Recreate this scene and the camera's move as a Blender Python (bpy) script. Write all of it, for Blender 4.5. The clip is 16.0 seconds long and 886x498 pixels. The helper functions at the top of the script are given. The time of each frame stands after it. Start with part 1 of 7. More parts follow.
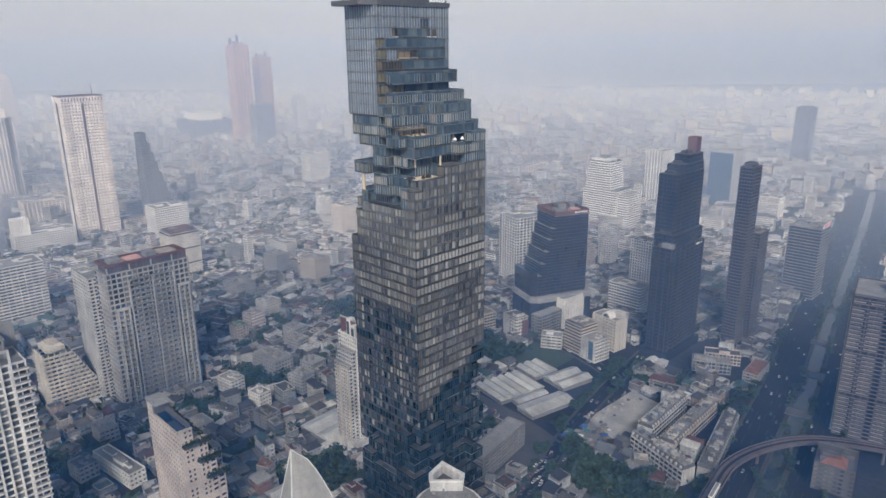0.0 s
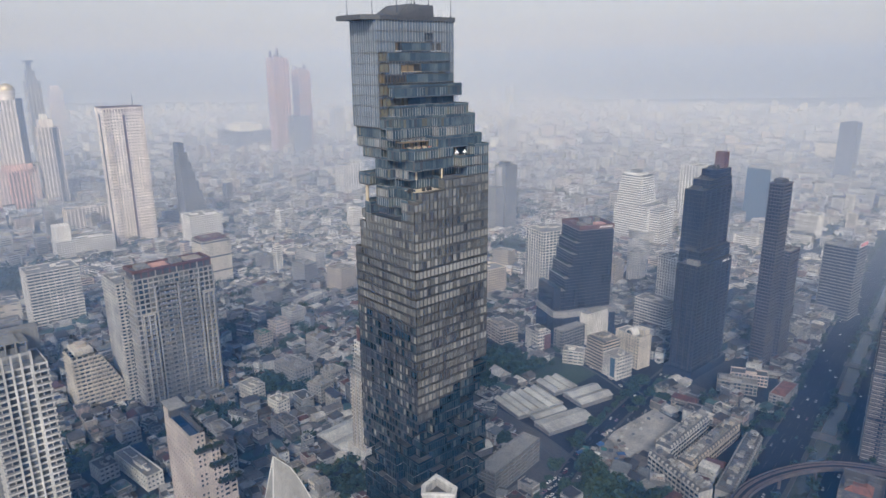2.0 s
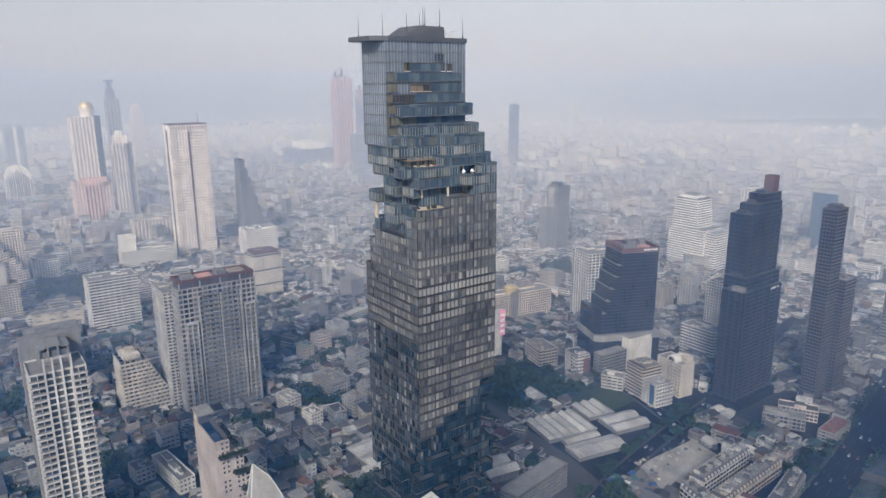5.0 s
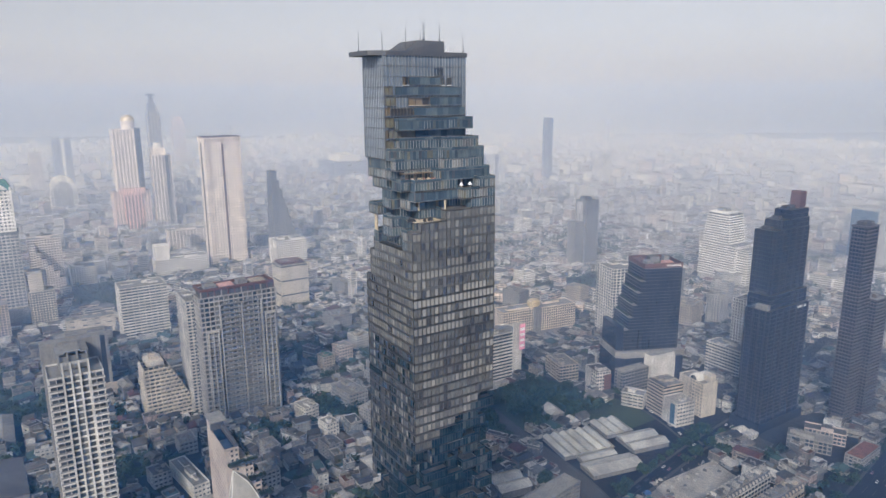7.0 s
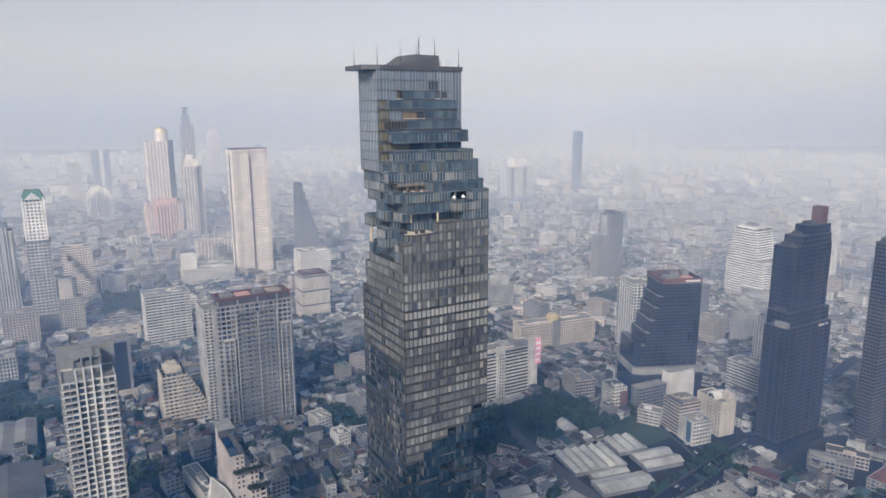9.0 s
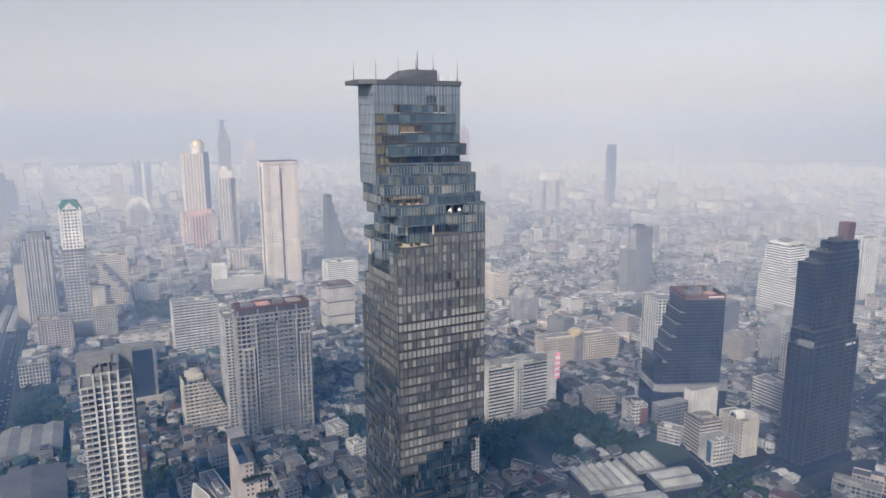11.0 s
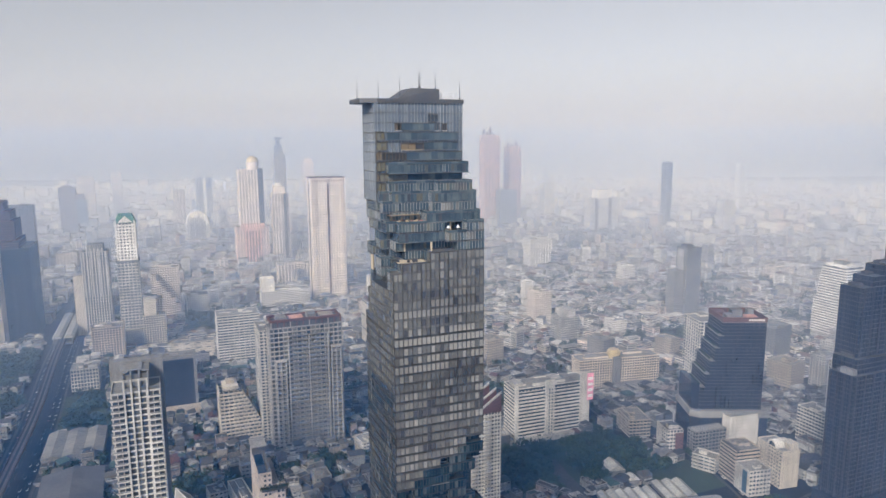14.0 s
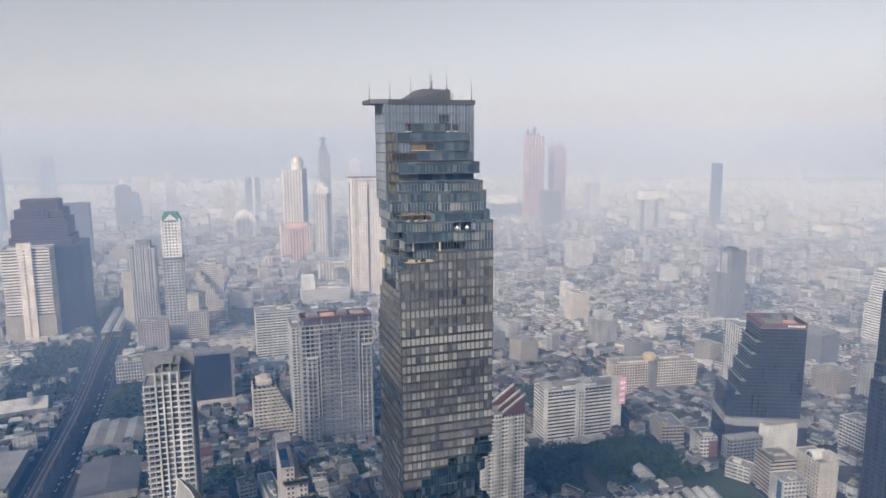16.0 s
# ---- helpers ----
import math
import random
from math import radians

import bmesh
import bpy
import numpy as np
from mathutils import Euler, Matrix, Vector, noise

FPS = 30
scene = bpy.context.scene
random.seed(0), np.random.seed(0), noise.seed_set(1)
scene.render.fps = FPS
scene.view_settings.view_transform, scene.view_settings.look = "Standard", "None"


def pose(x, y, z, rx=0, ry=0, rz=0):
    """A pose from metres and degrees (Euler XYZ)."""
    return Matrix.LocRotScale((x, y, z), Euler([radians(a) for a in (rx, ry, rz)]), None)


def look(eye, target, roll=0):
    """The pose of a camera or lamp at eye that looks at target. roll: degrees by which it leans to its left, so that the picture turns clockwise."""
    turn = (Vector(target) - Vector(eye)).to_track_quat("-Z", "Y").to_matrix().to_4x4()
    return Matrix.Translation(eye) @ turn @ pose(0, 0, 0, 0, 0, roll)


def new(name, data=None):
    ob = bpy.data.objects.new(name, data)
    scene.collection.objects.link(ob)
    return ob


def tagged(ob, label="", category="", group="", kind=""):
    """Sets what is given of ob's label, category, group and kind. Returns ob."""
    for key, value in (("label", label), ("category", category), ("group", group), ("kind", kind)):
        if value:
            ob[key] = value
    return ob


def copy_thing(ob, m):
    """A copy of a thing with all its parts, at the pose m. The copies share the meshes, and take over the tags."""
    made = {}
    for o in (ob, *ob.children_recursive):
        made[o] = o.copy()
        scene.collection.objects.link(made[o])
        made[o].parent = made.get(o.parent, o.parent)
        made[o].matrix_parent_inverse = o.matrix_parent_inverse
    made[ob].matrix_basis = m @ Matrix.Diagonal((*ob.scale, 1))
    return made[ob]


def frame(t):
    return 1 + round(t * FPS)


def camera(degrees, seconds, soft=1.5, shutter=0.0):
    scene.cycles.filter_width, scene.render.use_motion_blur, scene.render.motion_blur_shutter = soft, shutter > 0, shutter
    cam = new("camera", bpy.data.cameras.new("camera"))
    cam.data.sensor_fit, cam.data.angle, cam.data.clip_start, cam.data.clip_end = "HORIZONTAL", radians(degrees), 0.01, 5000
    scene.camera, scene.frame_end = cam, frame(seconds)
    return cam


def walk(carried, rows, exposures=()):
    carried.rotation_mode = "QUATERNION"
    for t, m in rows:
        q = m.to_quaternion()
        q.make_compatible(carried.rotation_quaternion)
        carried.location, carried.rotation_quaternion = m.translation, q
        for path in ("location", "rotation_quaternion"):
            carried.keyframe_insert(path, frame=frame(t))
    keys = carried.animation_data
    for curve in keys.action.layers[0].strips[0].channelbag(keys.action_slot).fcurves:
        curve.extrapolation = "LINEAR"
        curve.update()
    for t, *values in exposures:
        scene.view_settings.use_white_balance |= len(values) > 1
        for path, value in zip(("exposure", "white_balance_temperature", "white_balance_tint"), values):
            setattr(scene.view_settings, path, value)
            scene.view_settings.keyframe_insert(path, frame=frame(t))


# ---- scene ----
cam = camera(65.7, 16.0)
METRES, EYE, TILT, LEAN, TURN = 135.5, 297.0, 0.0, 0.0, 45.0
ROWS = [
    (0.0, 0.0, 0.0, 0.0, -0.15, -16.6, 0.5),
    (0.5, 0.0275, -0.0014, 0.0011, 0.85, -16.42, 0.5),
    (1.0, 0.0571, -0.0038, 0.0004, 1.82, -16.1, 0.49),
    (1.5, 0.0869, -0.0044, 0.0006, 2.56, -15.81, 0.42),
    (2.0, 0.1164, -0.0034, 0.0013, 3.17, -15.55, 0.4),
    (2.5, 0.1465, -0.0048, -0.0, 4.02, -15.24, 0.4),
    (3.0, 0.1772, -0.0049, 0.0001, 5.0, -14.98, 0.39),
    (3.5, 0.2078, -0.0042, -0.0003, 5.98, -14.71, 0.38),
    (4.0, 0.2386, -0.0029, -0.0002, 6.92, -14.45, 0.35),
    (6.5, 0.394, 0.0136, -0.0009, 11.14, -13.1, 0.31),
    (7.0, 0.4254, 0.0175, -0.0007, 11.87, -12.82, 0.3),
    (7.5, 0.4568, 0.0216, -0.0007, 12.55, -12.55, 0.29),
    (8.0, 0.4881, 0.0265, -0.0005, 13.24, -12.29, 0.28),
    (8.5, 0.5195, 0.0316, -0.001, 13.92, -12.02, 0.28),
    (9.0, 0.5508, 0.0379, -0.0002, 14.67, -11.76, 0.26),
    (11.5, 0.7094, 0.0709, 0.002, 18.56, -10.42, 0.24),
    (12.0, 0.74, 0.0791, 0.0024, 19.34, -10.15, 0.24),
    (12.5, 0.7707, 0.0886, 0.0026, 20.15, -9.89, 0.23),
    (13.0, 0.8011, 0.0981, 0.0027, 20.98, -9.63, 0.22),
    (13.5, 0.831, 0.1078, 0.0029, 21.8, -9.4, 0.22),
    (14.0, 0.8608, 0.1179, 0.0032, 22.68, -9.28, 0.24),
    (14.5, 0.8901, 0.1291, 0.0032, 23.67, -9.2, 0.24),
    (15.0, 0.9192, 0.1402, 0.0033, 24.7, -9.2, 0.24),
    (15.5, 0.9482, 0.1524, 0.0031, 25.73, -9.21, 0.25),
    (16.0, 0.9771, 0.1648, 0.0029, 26.72, -9.23, 0.27),
]
walk(cam, [(t, pose(0, 0, EYE, TILT, LEAN, TURN) @ pose(METRES * x, METRES * y, METRES * z, 90 + pitch, roll, yaw)) for t, x, y, z, yaw, pitch, roll in ROWS], [(0.0, 0.36, 5950, 11.5), (8.0, 0.46, 6050, 12), (16.0, 0.55, 6180, 12)])

# ---- light: a hazy morning, a wide veiled sun behind the camera ----
SUN_HEIGHT, SUN_TURN = 34.0, 138.0
world = bpy.data.worlds.new("sky")
scene.world = world
world.use_nodes = True
sky_nodes = world.node_tree
sky = sky_nodes.nodes.new("ShaderNodeTexSky")
sky.sky_type = "NISHITA"
sky.sun_disc = False
sky.sun_elevation = radians(SUN_HEIGHT)
sky.sun_rotation = radians(SUN_TURN)
sky.air_density, sky.dust_density, sky.ozone_density = 1.0, 2.5, 1.0
# thin high cloud takes most of the blue out of the sky
grey, veil, tint = (sky_nodes.nodes.new(k) for k in ("ShaderNodeRGBToBW", "ShaderNodeMix", "ShaderNodeMix"))
for mixer in (veil, tint):
    mixer.data_type = "RGBA"
tint.blend_type = "MULTIPLY"
tint.inputs[0].default_value = 1.0
tint.inputs[7].default_value = (0.99, 0.99, 1.01, 1)
veil.inputs[0].default_value = 0.88
sky_nodes.links.new(sky.outputs[0], grey.inputs[0])
sky_nodes.links.new(grey.outputs[0], tint.inputs[6])
sky_nodes.links.new(sky.outputs[0], veil.inputs[6])
sky_nodes.links.new(tint.outputs[2], veil.inputs[7])
sky_nodes.links.new(veil.outputs[2], sky_nodes.nodes["Background"].inputs[0])
sky_nodes.nodes["Background"].inputs[1].default_value = 0.1
sun = new("sun", bpy.data.lights.new("sun", "SUN"))
sun.data.energy = 2.9
sun.data.angle = radians(16)
sun.data.color = (1.0, 0.925, 0.83)
SUN_FROM = Vector((math.sin(radians(SUN_TURN)) * math.cos(radians(SUN_HEIGHT)), math.cos(radians(SUN_TURN)) * math.cos(radians(SUN_HEIGHT)), math.sin(radians(SUN_HEIGHT))))
sun.matrix_world = look(SUN_FROM * 100, (0, 0, 0))
# smog: the length over which it dims things by 63 %, start and top in metres, and its tint; a thin blue layer near the ground, and banks that begin farther off
NEAR_TINT, FAR_TINT = (0.06, 0.36, 1.0, 1), (0.97, 0.975, 0.995, 1)
HAZE = ((4700.0, 0, 330.0, NEAR_TINT), (60000.0, 0, 1300.0, FAR_TINT), (6000.0, 620, 520.0, FAR_TINT), (8500.0, 640, 160.0, FAR_TINT), (6800.0, 900, 400.0, FAR_TINT), (15000.0, 1500, 500.0, FAR_TINT), (11500.0, 1900, 385.0, FAR_TINT))
scene.cycles.volume_bounces = 4
scene.cycles.transparent_max_bounces = 24

# ---- materials ----
def surface(name, stops, rough=0.8, metal=0.0, grain=(0.8, 0.12), stain=(0.06, 0.3), bump=0.0, pick="island", streak=0.0, specular=0.5):
    """A weathered surface: a base colour picked from stops piece by piece, with grain, stains and rain streaks."""
    m = bpy.data.materials.new(name)
    m.use_nodes = True
    n, k = m.node_tree.nodes, m.node_tree.links
    b = n["Principled BSDF"]
    b.inputs["Roughness"].default_value = rough
    b.inputs["Metallic"].default_value = metal
    b.inputs["Specular IOR Level"].default_value = specular
    ramp = n.new("ShaderNodeValToRGB")
    ramp.color_ramp.interpolation = "CONSTANT" if len(stops) > 2 else "LINEAR"
    while len(ramp.color_ramp.elements) < len(stops):
        ramp.color_ramp.elements.new(0.5)
    for i, c in enumerate(stops):
        ramp.color_ramp.elements[i].position = i / len(stops) if len(stops) > 2 else i / max(1, len(stops) - 1)
        ramp.color_ramp.elements[i].color = (*c, 1)
    if len(stops) == 1:
        ramp.color_ramp.elements[1].color = (*stops[0], 1)
    if pick == "island":
        geo = n.new("ShaderNodeNewGeometry")
        k.new(geo.outputs["Random Per Island"], ramp.inputs[0])
    else:
        info = n.new("ShaderNodeObjectInfo")
        k.new(info.outputs["Random"], ramp.inputs[0])
    where = n.new("ShaderNodeNewGeometry")
    colour = ramp.outputs[0]
    def vary(scale, amount, stretch=None):
        nonlocal colour
        tex = n.new("ShaderNodeTexNoise")
        tex.inputs["Scale"].default_value = scale
        tex.inputs["Detail"].default_value = 4
        if stretch:
            mp = n.new("ShaderNodeMapping")
            mp.inputs["Scale"].default_value = stretch
            k.new(where.outputs["Position"], mp.inputs[0])
            k.new(mp.outputs[0], tex.inputs["Vector"])
        else:
            k.new(where.outputs["Position"], tex.inputs["Vector"])
        span = n.new("ShaderNodeMapRange")
        span.inputs["From Min"].default_value, span.inputs["From Max"].default_value = 0.3, 0.7
        span.inputs["To Min"].default_value, span.inputs["To Max"].default_value = 1 - amount, 1 + amount * 0.5
        k.new(tex.outputs["Fac"], span.inputs["Value"])
        mix = n.new("ShaderNodeVectorMath")
        mix.operation = "SCALE"
        k.new(colour, mix.inputs[0])
        k.new(span.outputs[0], mix.inputs["Scale"])
        colour = mix.outputs[0]
        return tex
    vary(stain[0], stain[1])
    tex = vary(grain[0], grain[1])
    if streak:
        vary(0.5, streak, (1, 1, 0.06))
    k.new(colour, b.inputs["Base Color"])
    if bump:
        bp = n.new("ShaderNodeBump")
        bp.inputs["Strength"].default_value = bump
        bp.inputs["Distance"].default_value = 0.3
        k.new(tex.outputs["Fac"], bp.inputs["Height"])
        k.new(bp.outputs[0], b.inputs["Normal"])
    return m


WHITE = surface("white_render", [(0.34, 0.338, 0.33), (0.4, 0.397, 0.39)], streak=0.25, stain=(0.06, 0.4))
# white, cream and rose for far towers: their sunlight is put into the colour
SUNLITWHITE = surface("sunlit_white_paint", [(0.7, 0.685, 0.655), (0.76, 0.745, 0.72)], streak=0.15)
MIDWHITE = surface("mid_white_paint", [(0.46, 0.455, 0.44), (0.52, 0.515, 0.5)], streak=0.2)
SUNLITCREAM = surface("sunlit_cream_paint", [(0.7, 0.63, 0.575), (0.74, 0.67, 0.61)], streak=0.15)
SUNLITROSE = surface("sunlit_rose_paint", [(0.68, 0.43, 0.36), (0.72, 0.47, 0.4)], streak=0.15)
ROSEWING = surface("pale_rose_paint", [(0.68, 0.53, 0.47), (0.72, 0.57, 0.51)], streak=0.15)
LATTICE = surface("lattice_concrete", [(0.27, 0.266, 0.262), (0.31, 0.305, 0.3)], streak=0.2)
CREAM = surface("cream_render", [(0.38, 0.358, 0.32), (0.42, 0.395, 0.352)], streak=0.2)
BEIGE = surface("beige_concrete", [(0.294, 0.266, 0.224), (0.336, 0.301, 0.259)], streak=0.2)
PINK = surface("pink_render", [(0.361, 0.323, 0.305), (0.396, 0.353, 0.334)], streak=0.15)
ROSE = surface("rose_render", [(0.44, 0.256, 0.224), (0.464, 0.28, 0.248)], streak=0.15)
GREY = surface("grey_concrete", [(0.144, 0.144, 0.144), (0.173, 0.173, 0.173)], streak=0.25)
PALE = surface("pale_concrete", [(0.180, 0.180, 0.180), (0.216, 0.216, 0.212)], streak=0.2)
DARK = surface("dark_concrete", [(0.06, 0.06, 0.066), (0.085, 0.085, 0.09)], streak=0.2)
BROWN = surface("brown_cladding", [(0.11, 0.068, 0.064), (0.135, 0.085, 0.078)], streak=0.2)
ORANGE = surface("ochre_render", [(0.5, 0.445, 0.38), (0.55, 0.49, 0.42)], streak=0.15)
RUST = surface("rust_red_roof_frame", [(0.095, 0.047, 0.038), (0.115, 0.058, 0.046)], rough=0.7)
GOLD = surface("gold_dome", [(0.55, 0.46, 0.28)], rough=0.45, metal=0.4, stain=(0.2, 0.1))
# darker copy of the tower glass, with the foot's shade in its colour
LOWGLASS = surface("shaded_low_tower_glass", [(0.006, 0.016, 0.026), (0.014, 0.03, 0.04), (0.009, 0.022, 0.032), (0.022, 0.04, 0.048)], rough=0.1, stain=(0.2, 0.3), specular=0.3)
TRACK = surface("brown_viaduct_concrete", [(0.066, 0.056, 0.055), (0.082, 0.07, 0.068)], streak=0.25)
GLASS = surface("window_glass", [(0.012, 0.016, 0.02), (0.024, 0.028, 0.032), (0.048, 0.056, 0.064), (0.016, 0.019, 0.024), (0.112, 0.112, 0.104)], rough=0.2, stain=(0.1, 0.15), grain=(0.5, 0.1), specular=0.3)
DARKGLASS = surface("dark_curtain_wall", [(0.018, 0.02, 0.027), (0.034, 0.036, 0.044), (0.024, 0.026, 0.034), (0.05, 0.05, 0.056), (0.028, 0.028, 0.036)], rough=0.09, stain=(0.03, 0.5), grain=(0.4, 0.2))
DARKFIN = surface("near_black_tower_metal", [(0.036, 0.035, 0.042), (0.046, 0.044, 0.05)], rough=0.5, metal=0.2, streak=0.2)
MAUVE = surface("mauve_brown_cladding", [(0.085, 0.073, 0.075), (0.105, 0.092, 0.092)], rough=0.6, streak=0.25)
CURTAIN = surface("curtained_window", [(0.035, 0.038, 0.042), (0.1, 0.1, 0.098), (0.06, 0.062, 0.066), (0.17, 0.168, 0.16), (0.08, 0.082, 0.084), (0.13, 0.13, 0.126)], rough=0.2, stain=(0.1, 0.25), grain=(0.5, 0.2), specular=0.4)
BLUEGLASS = surface("blue_curtain_wall", [(0.04, 0.07, 0.11), (0.06, 0.1, 0.15), (0.05, 0.085, 0.13)], rough=0.1, stain=(0.05, 0.2), grain=(0.5, 0.1))
PANE_MID = surface("coated_tower_glass", [(0.19, 0.19, 0.176), (0.25, 0.249, 0.228), (0.22, 0.22, 0.203), (0.29, 0.287, 0.262)], rough=0.08, metal=0.4, stain=(0.05, 0.4), grain=(1.5, 0.15), specular=0.9)
PANE_LIGHT = surface("blind_behind_glass", [(0.22, 0.218, 0.2), (0.285, 0.281, 0.258), (0.25, 0.247, 0.228), (0.37, 0.364, 0.334), (0.2, 0.198, 0.186), (0.32, 0.315, 0.288)], rough=0.1, metal=0.25, stain=(0.05, 0.35), grain=(1.5, 0.15))
PANE_DARK = surface("bare_tower_glass", [(0.07, 0.072, 0.078), (0.12, 0.12, 0.124), (0.09, 0.091, 0.096), (0.15, 0.148, 0.146)], rough=0.07, metal=0.25, stain=(0.05, 0.4), grain=(1.5, 0.1), specular=1.0)
PANE_TEAL = surface("pale_teal_blind_glass", [(0.12, 0.15, 0.148), (0.17, 0.2, 0.19), (0.09, 0.12, 0.126), (0.21, 0.23, 0.215)], rough=0.08, metal=0.2, stain=(0.1, 0.3), grain=(1.5, 0.12), specular=0.8)
# LOWBLIND, LOWMETAL, LOWDECK: darker copies that hold the tower foot's shade
LOWBLIND = surface("shaded_teal_blind_glass", [(0.05, 0.066, 0.07), (0.085, 0.1, 0.1), (0.035, 0.05, 0.056)], rough=0.1, stain=(0.1, 0.4), grain=(1.5, 0.15))
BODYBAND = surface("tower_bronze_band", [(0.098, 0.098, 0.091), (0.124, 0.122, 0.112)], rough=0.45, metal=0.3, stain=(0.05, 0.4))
LOWMETAL = surface("shaded_low_frame", [(0.016, 0.02, 0.024), (0.026, 0.031, 0.035)], rough=0.5, metal=0.2)
LOWDECK = surface("shaded_low_terrace_deck", [(0.05, 0.054, 0.058), (0.075, 0.076, 0.076), (0.035, 0.04, 0.044)], rough=0.75)
PALEEDGE = surface("pale_slab_lip", [(0.2, 0.2, 0.195), (0.26, 0.255, 0.245)], rough=0.6)
PANE_BLUE = surface("blue_tower_glass", [(0.061, 0.085, 0.100), (0.091, 0.117, 0.132), (0.073, 0.100, 0.115), (0.110, 0.137, 0.146), (0.051, 0.073, 0.088)], rough=0.06, stain=(0.2, 0.3), grain=(1.5, 0.1))
PANE_SKY = surface("pale_tower_glass", [(0.19, 0.222, 0.254), (0.235, 0.266, 0.296), (0.21, 0.242, 0.272), (0.265, 0.292, 0.316), (0.17, 0.2, 0.236)], rough=0.07, metal=0.4, stain=(0.15, 0.15), grain=(1.5, 0.1))
BLACKMETAL = surface("tower_spandrel_metal", [(0.042, 0.041, 0.038), (0.064, 0.062, 0.057)], rough=0.4, metal=0.3)
SLABEDGE = surface("tower_slab_edge", [(0.115, 0.112, 0.105), (0.14, 0.136, 0.126)], rough=0.5, metal=0.2)
# OLIVE and TIMBER also carry the sunlit rooms behind them in their colour
OLIVE = surface("olive_tinted_glass", [(0.122, 0.117, 0.083), (0.157, 0.15, 0.108), (0.097, 0.1, 0.083)], rough=0.12, stain=(0.3, 0.2))
FRAME_BROWN = surface("bronze_frame", [(0.1, 0.085, 0.062), (0.13, 0.11, 0.08)], rough=0.5, metal=0.3)
SUNSTONE = surface("cream_terrace_stone", [(0.5, 0.42, 0.29), (0.55, 0.47, 0.34)], rough=0.7)
CARMINE = surface("dusty_red_cushion", [(0.36, 0.17, 0.13)], rough=0.8)
PALEMETAL = surface("tower_pale_mullion", [(0.26, 0.275, 0.285), (0.3, 0.315, 0.325)], rough=0.4, metal=0.2)
TERRACE = surface("terrace_deck", [(0.11, 0.11, 0.108), (0.15, 0.145, 0.135), (0.09, 0.09, 0.09), (0.13, 0.125, 0.115)], rough=0.7)
TIMBER = surface("warm_soffit", [(0.14, 0.104, 0.06), (0.2, 0.152, 0.09)], rough=0.6)
ROOFCAP = surface("roof_cap_metal", [(0.084, 0.084, 0.084), (0.105, 0.105, 0.105)], rough=0.6, metal=0.2)
ASPHALT = surface("asphalt", [(0.019, 0.02, 0.022)], rough=0.9, grain=(0.5, 0.2), stain=(0.02, 0.3), specular=0.12)
PAVING = surface("pavement_concrete", [(0.068, 0.067, 0.064)], grain=(0.5, 0.2), stain=(0.03, 0.3), specular=0.2)
DUST = surface("dusty_concrete", [(0.26, 0.256, 0.245)], grain=(0.5, 0.25), stain=(0.05, 0.4))
PAINT = surface("road_paint", [(0.07, 0.07, 0.068)], grain=(1.0, 0.3))
WATER = surface("canal_water", [(0.03, 0.037, 0.035)], rough=0.06, stain=(0.05, 0.2), bump=0.05)
POOL = surface("pool_water", [(0.006, 0.022, 0.06)], rough=0.05, stain=(0.2, 0.2))
SHEET = surface("shed_sheet_roof", [(0.3, 0.305, 0.305), (0.36, 0.365, 0.36)], rough=0.6, metal=0.1, stain=(0.08, 0.35), grain=(0.6, 0.2), pick="object")
# wall tones lowered as a whole: street shade is put into the colour
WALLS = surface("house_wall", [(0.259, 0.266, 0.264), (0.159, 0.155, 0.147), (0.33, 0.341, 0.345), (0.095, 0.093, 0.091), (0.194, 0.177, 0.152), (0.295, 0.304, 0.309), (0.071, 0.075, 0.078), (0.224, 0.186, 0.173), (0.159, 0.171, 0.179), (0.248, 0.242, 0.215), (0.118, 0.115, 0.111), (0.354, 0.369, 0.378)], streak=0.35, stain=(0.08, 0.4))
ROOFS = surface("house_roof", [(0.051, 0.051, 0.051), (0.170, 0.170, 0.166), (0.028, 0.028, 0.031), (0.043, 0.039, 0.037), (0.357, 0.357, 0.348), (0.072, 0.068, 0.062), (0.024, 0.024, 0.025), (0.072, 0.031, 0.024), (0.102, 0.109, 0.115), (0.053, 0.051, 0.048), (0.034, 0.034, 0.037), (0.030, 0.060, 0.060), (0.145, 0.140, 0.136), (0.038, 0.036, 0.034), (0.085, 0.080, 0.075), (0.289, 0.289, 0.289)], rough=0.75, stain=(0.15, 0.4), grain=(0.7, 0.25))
# paler than near houses: sunlight on the far city is put into these colours
FARWALLS = surface("sunlit_far_wall", [(0.5, 0.49, 0.47), (0.38, 0.35, 0.31), (0.62, 0.61, 0.59), (0.28, 0.27, 0.26), (0.56, 0.48, 0.43), (0.66, 0.65, 0.63), (0.45, 0.38, 0.35), (0.58, 0.54, 0.48), (0.7, 0.69, 0.68), (0.4, 0.4, 0.4)], streak=0.25)
FARROOFS = surface("sunlit_far_roof", [(0.12, 0.12, 0.12), (0.34, 0.34, 0.33), (0.08, 0.08, 0.085), (0.42, 0.41, 0.4), (0.16, 0.1, 0.085), (0.22, 0.22, 0.22), (0.5, 0.5, 0.49), (0.1, 0.095, 0.09), (0.28, 0.27, 0.26)], rough=0.75, stain=(0.05, 0.4), grain=(0.3, 0.25))
TRIM = surface("house_trim", [(0.3, 0.3, 0.3), (0.15, 0.15, 0.155), (0.23, 0.22, 0.205)], rough=0.8)
GROUND = surface("city_ground", [(0.03, 0.03, 0.029)], rough=0.9, grain=(0.25, 0.35), stain=(0.02, 0.5), specular=0.12)
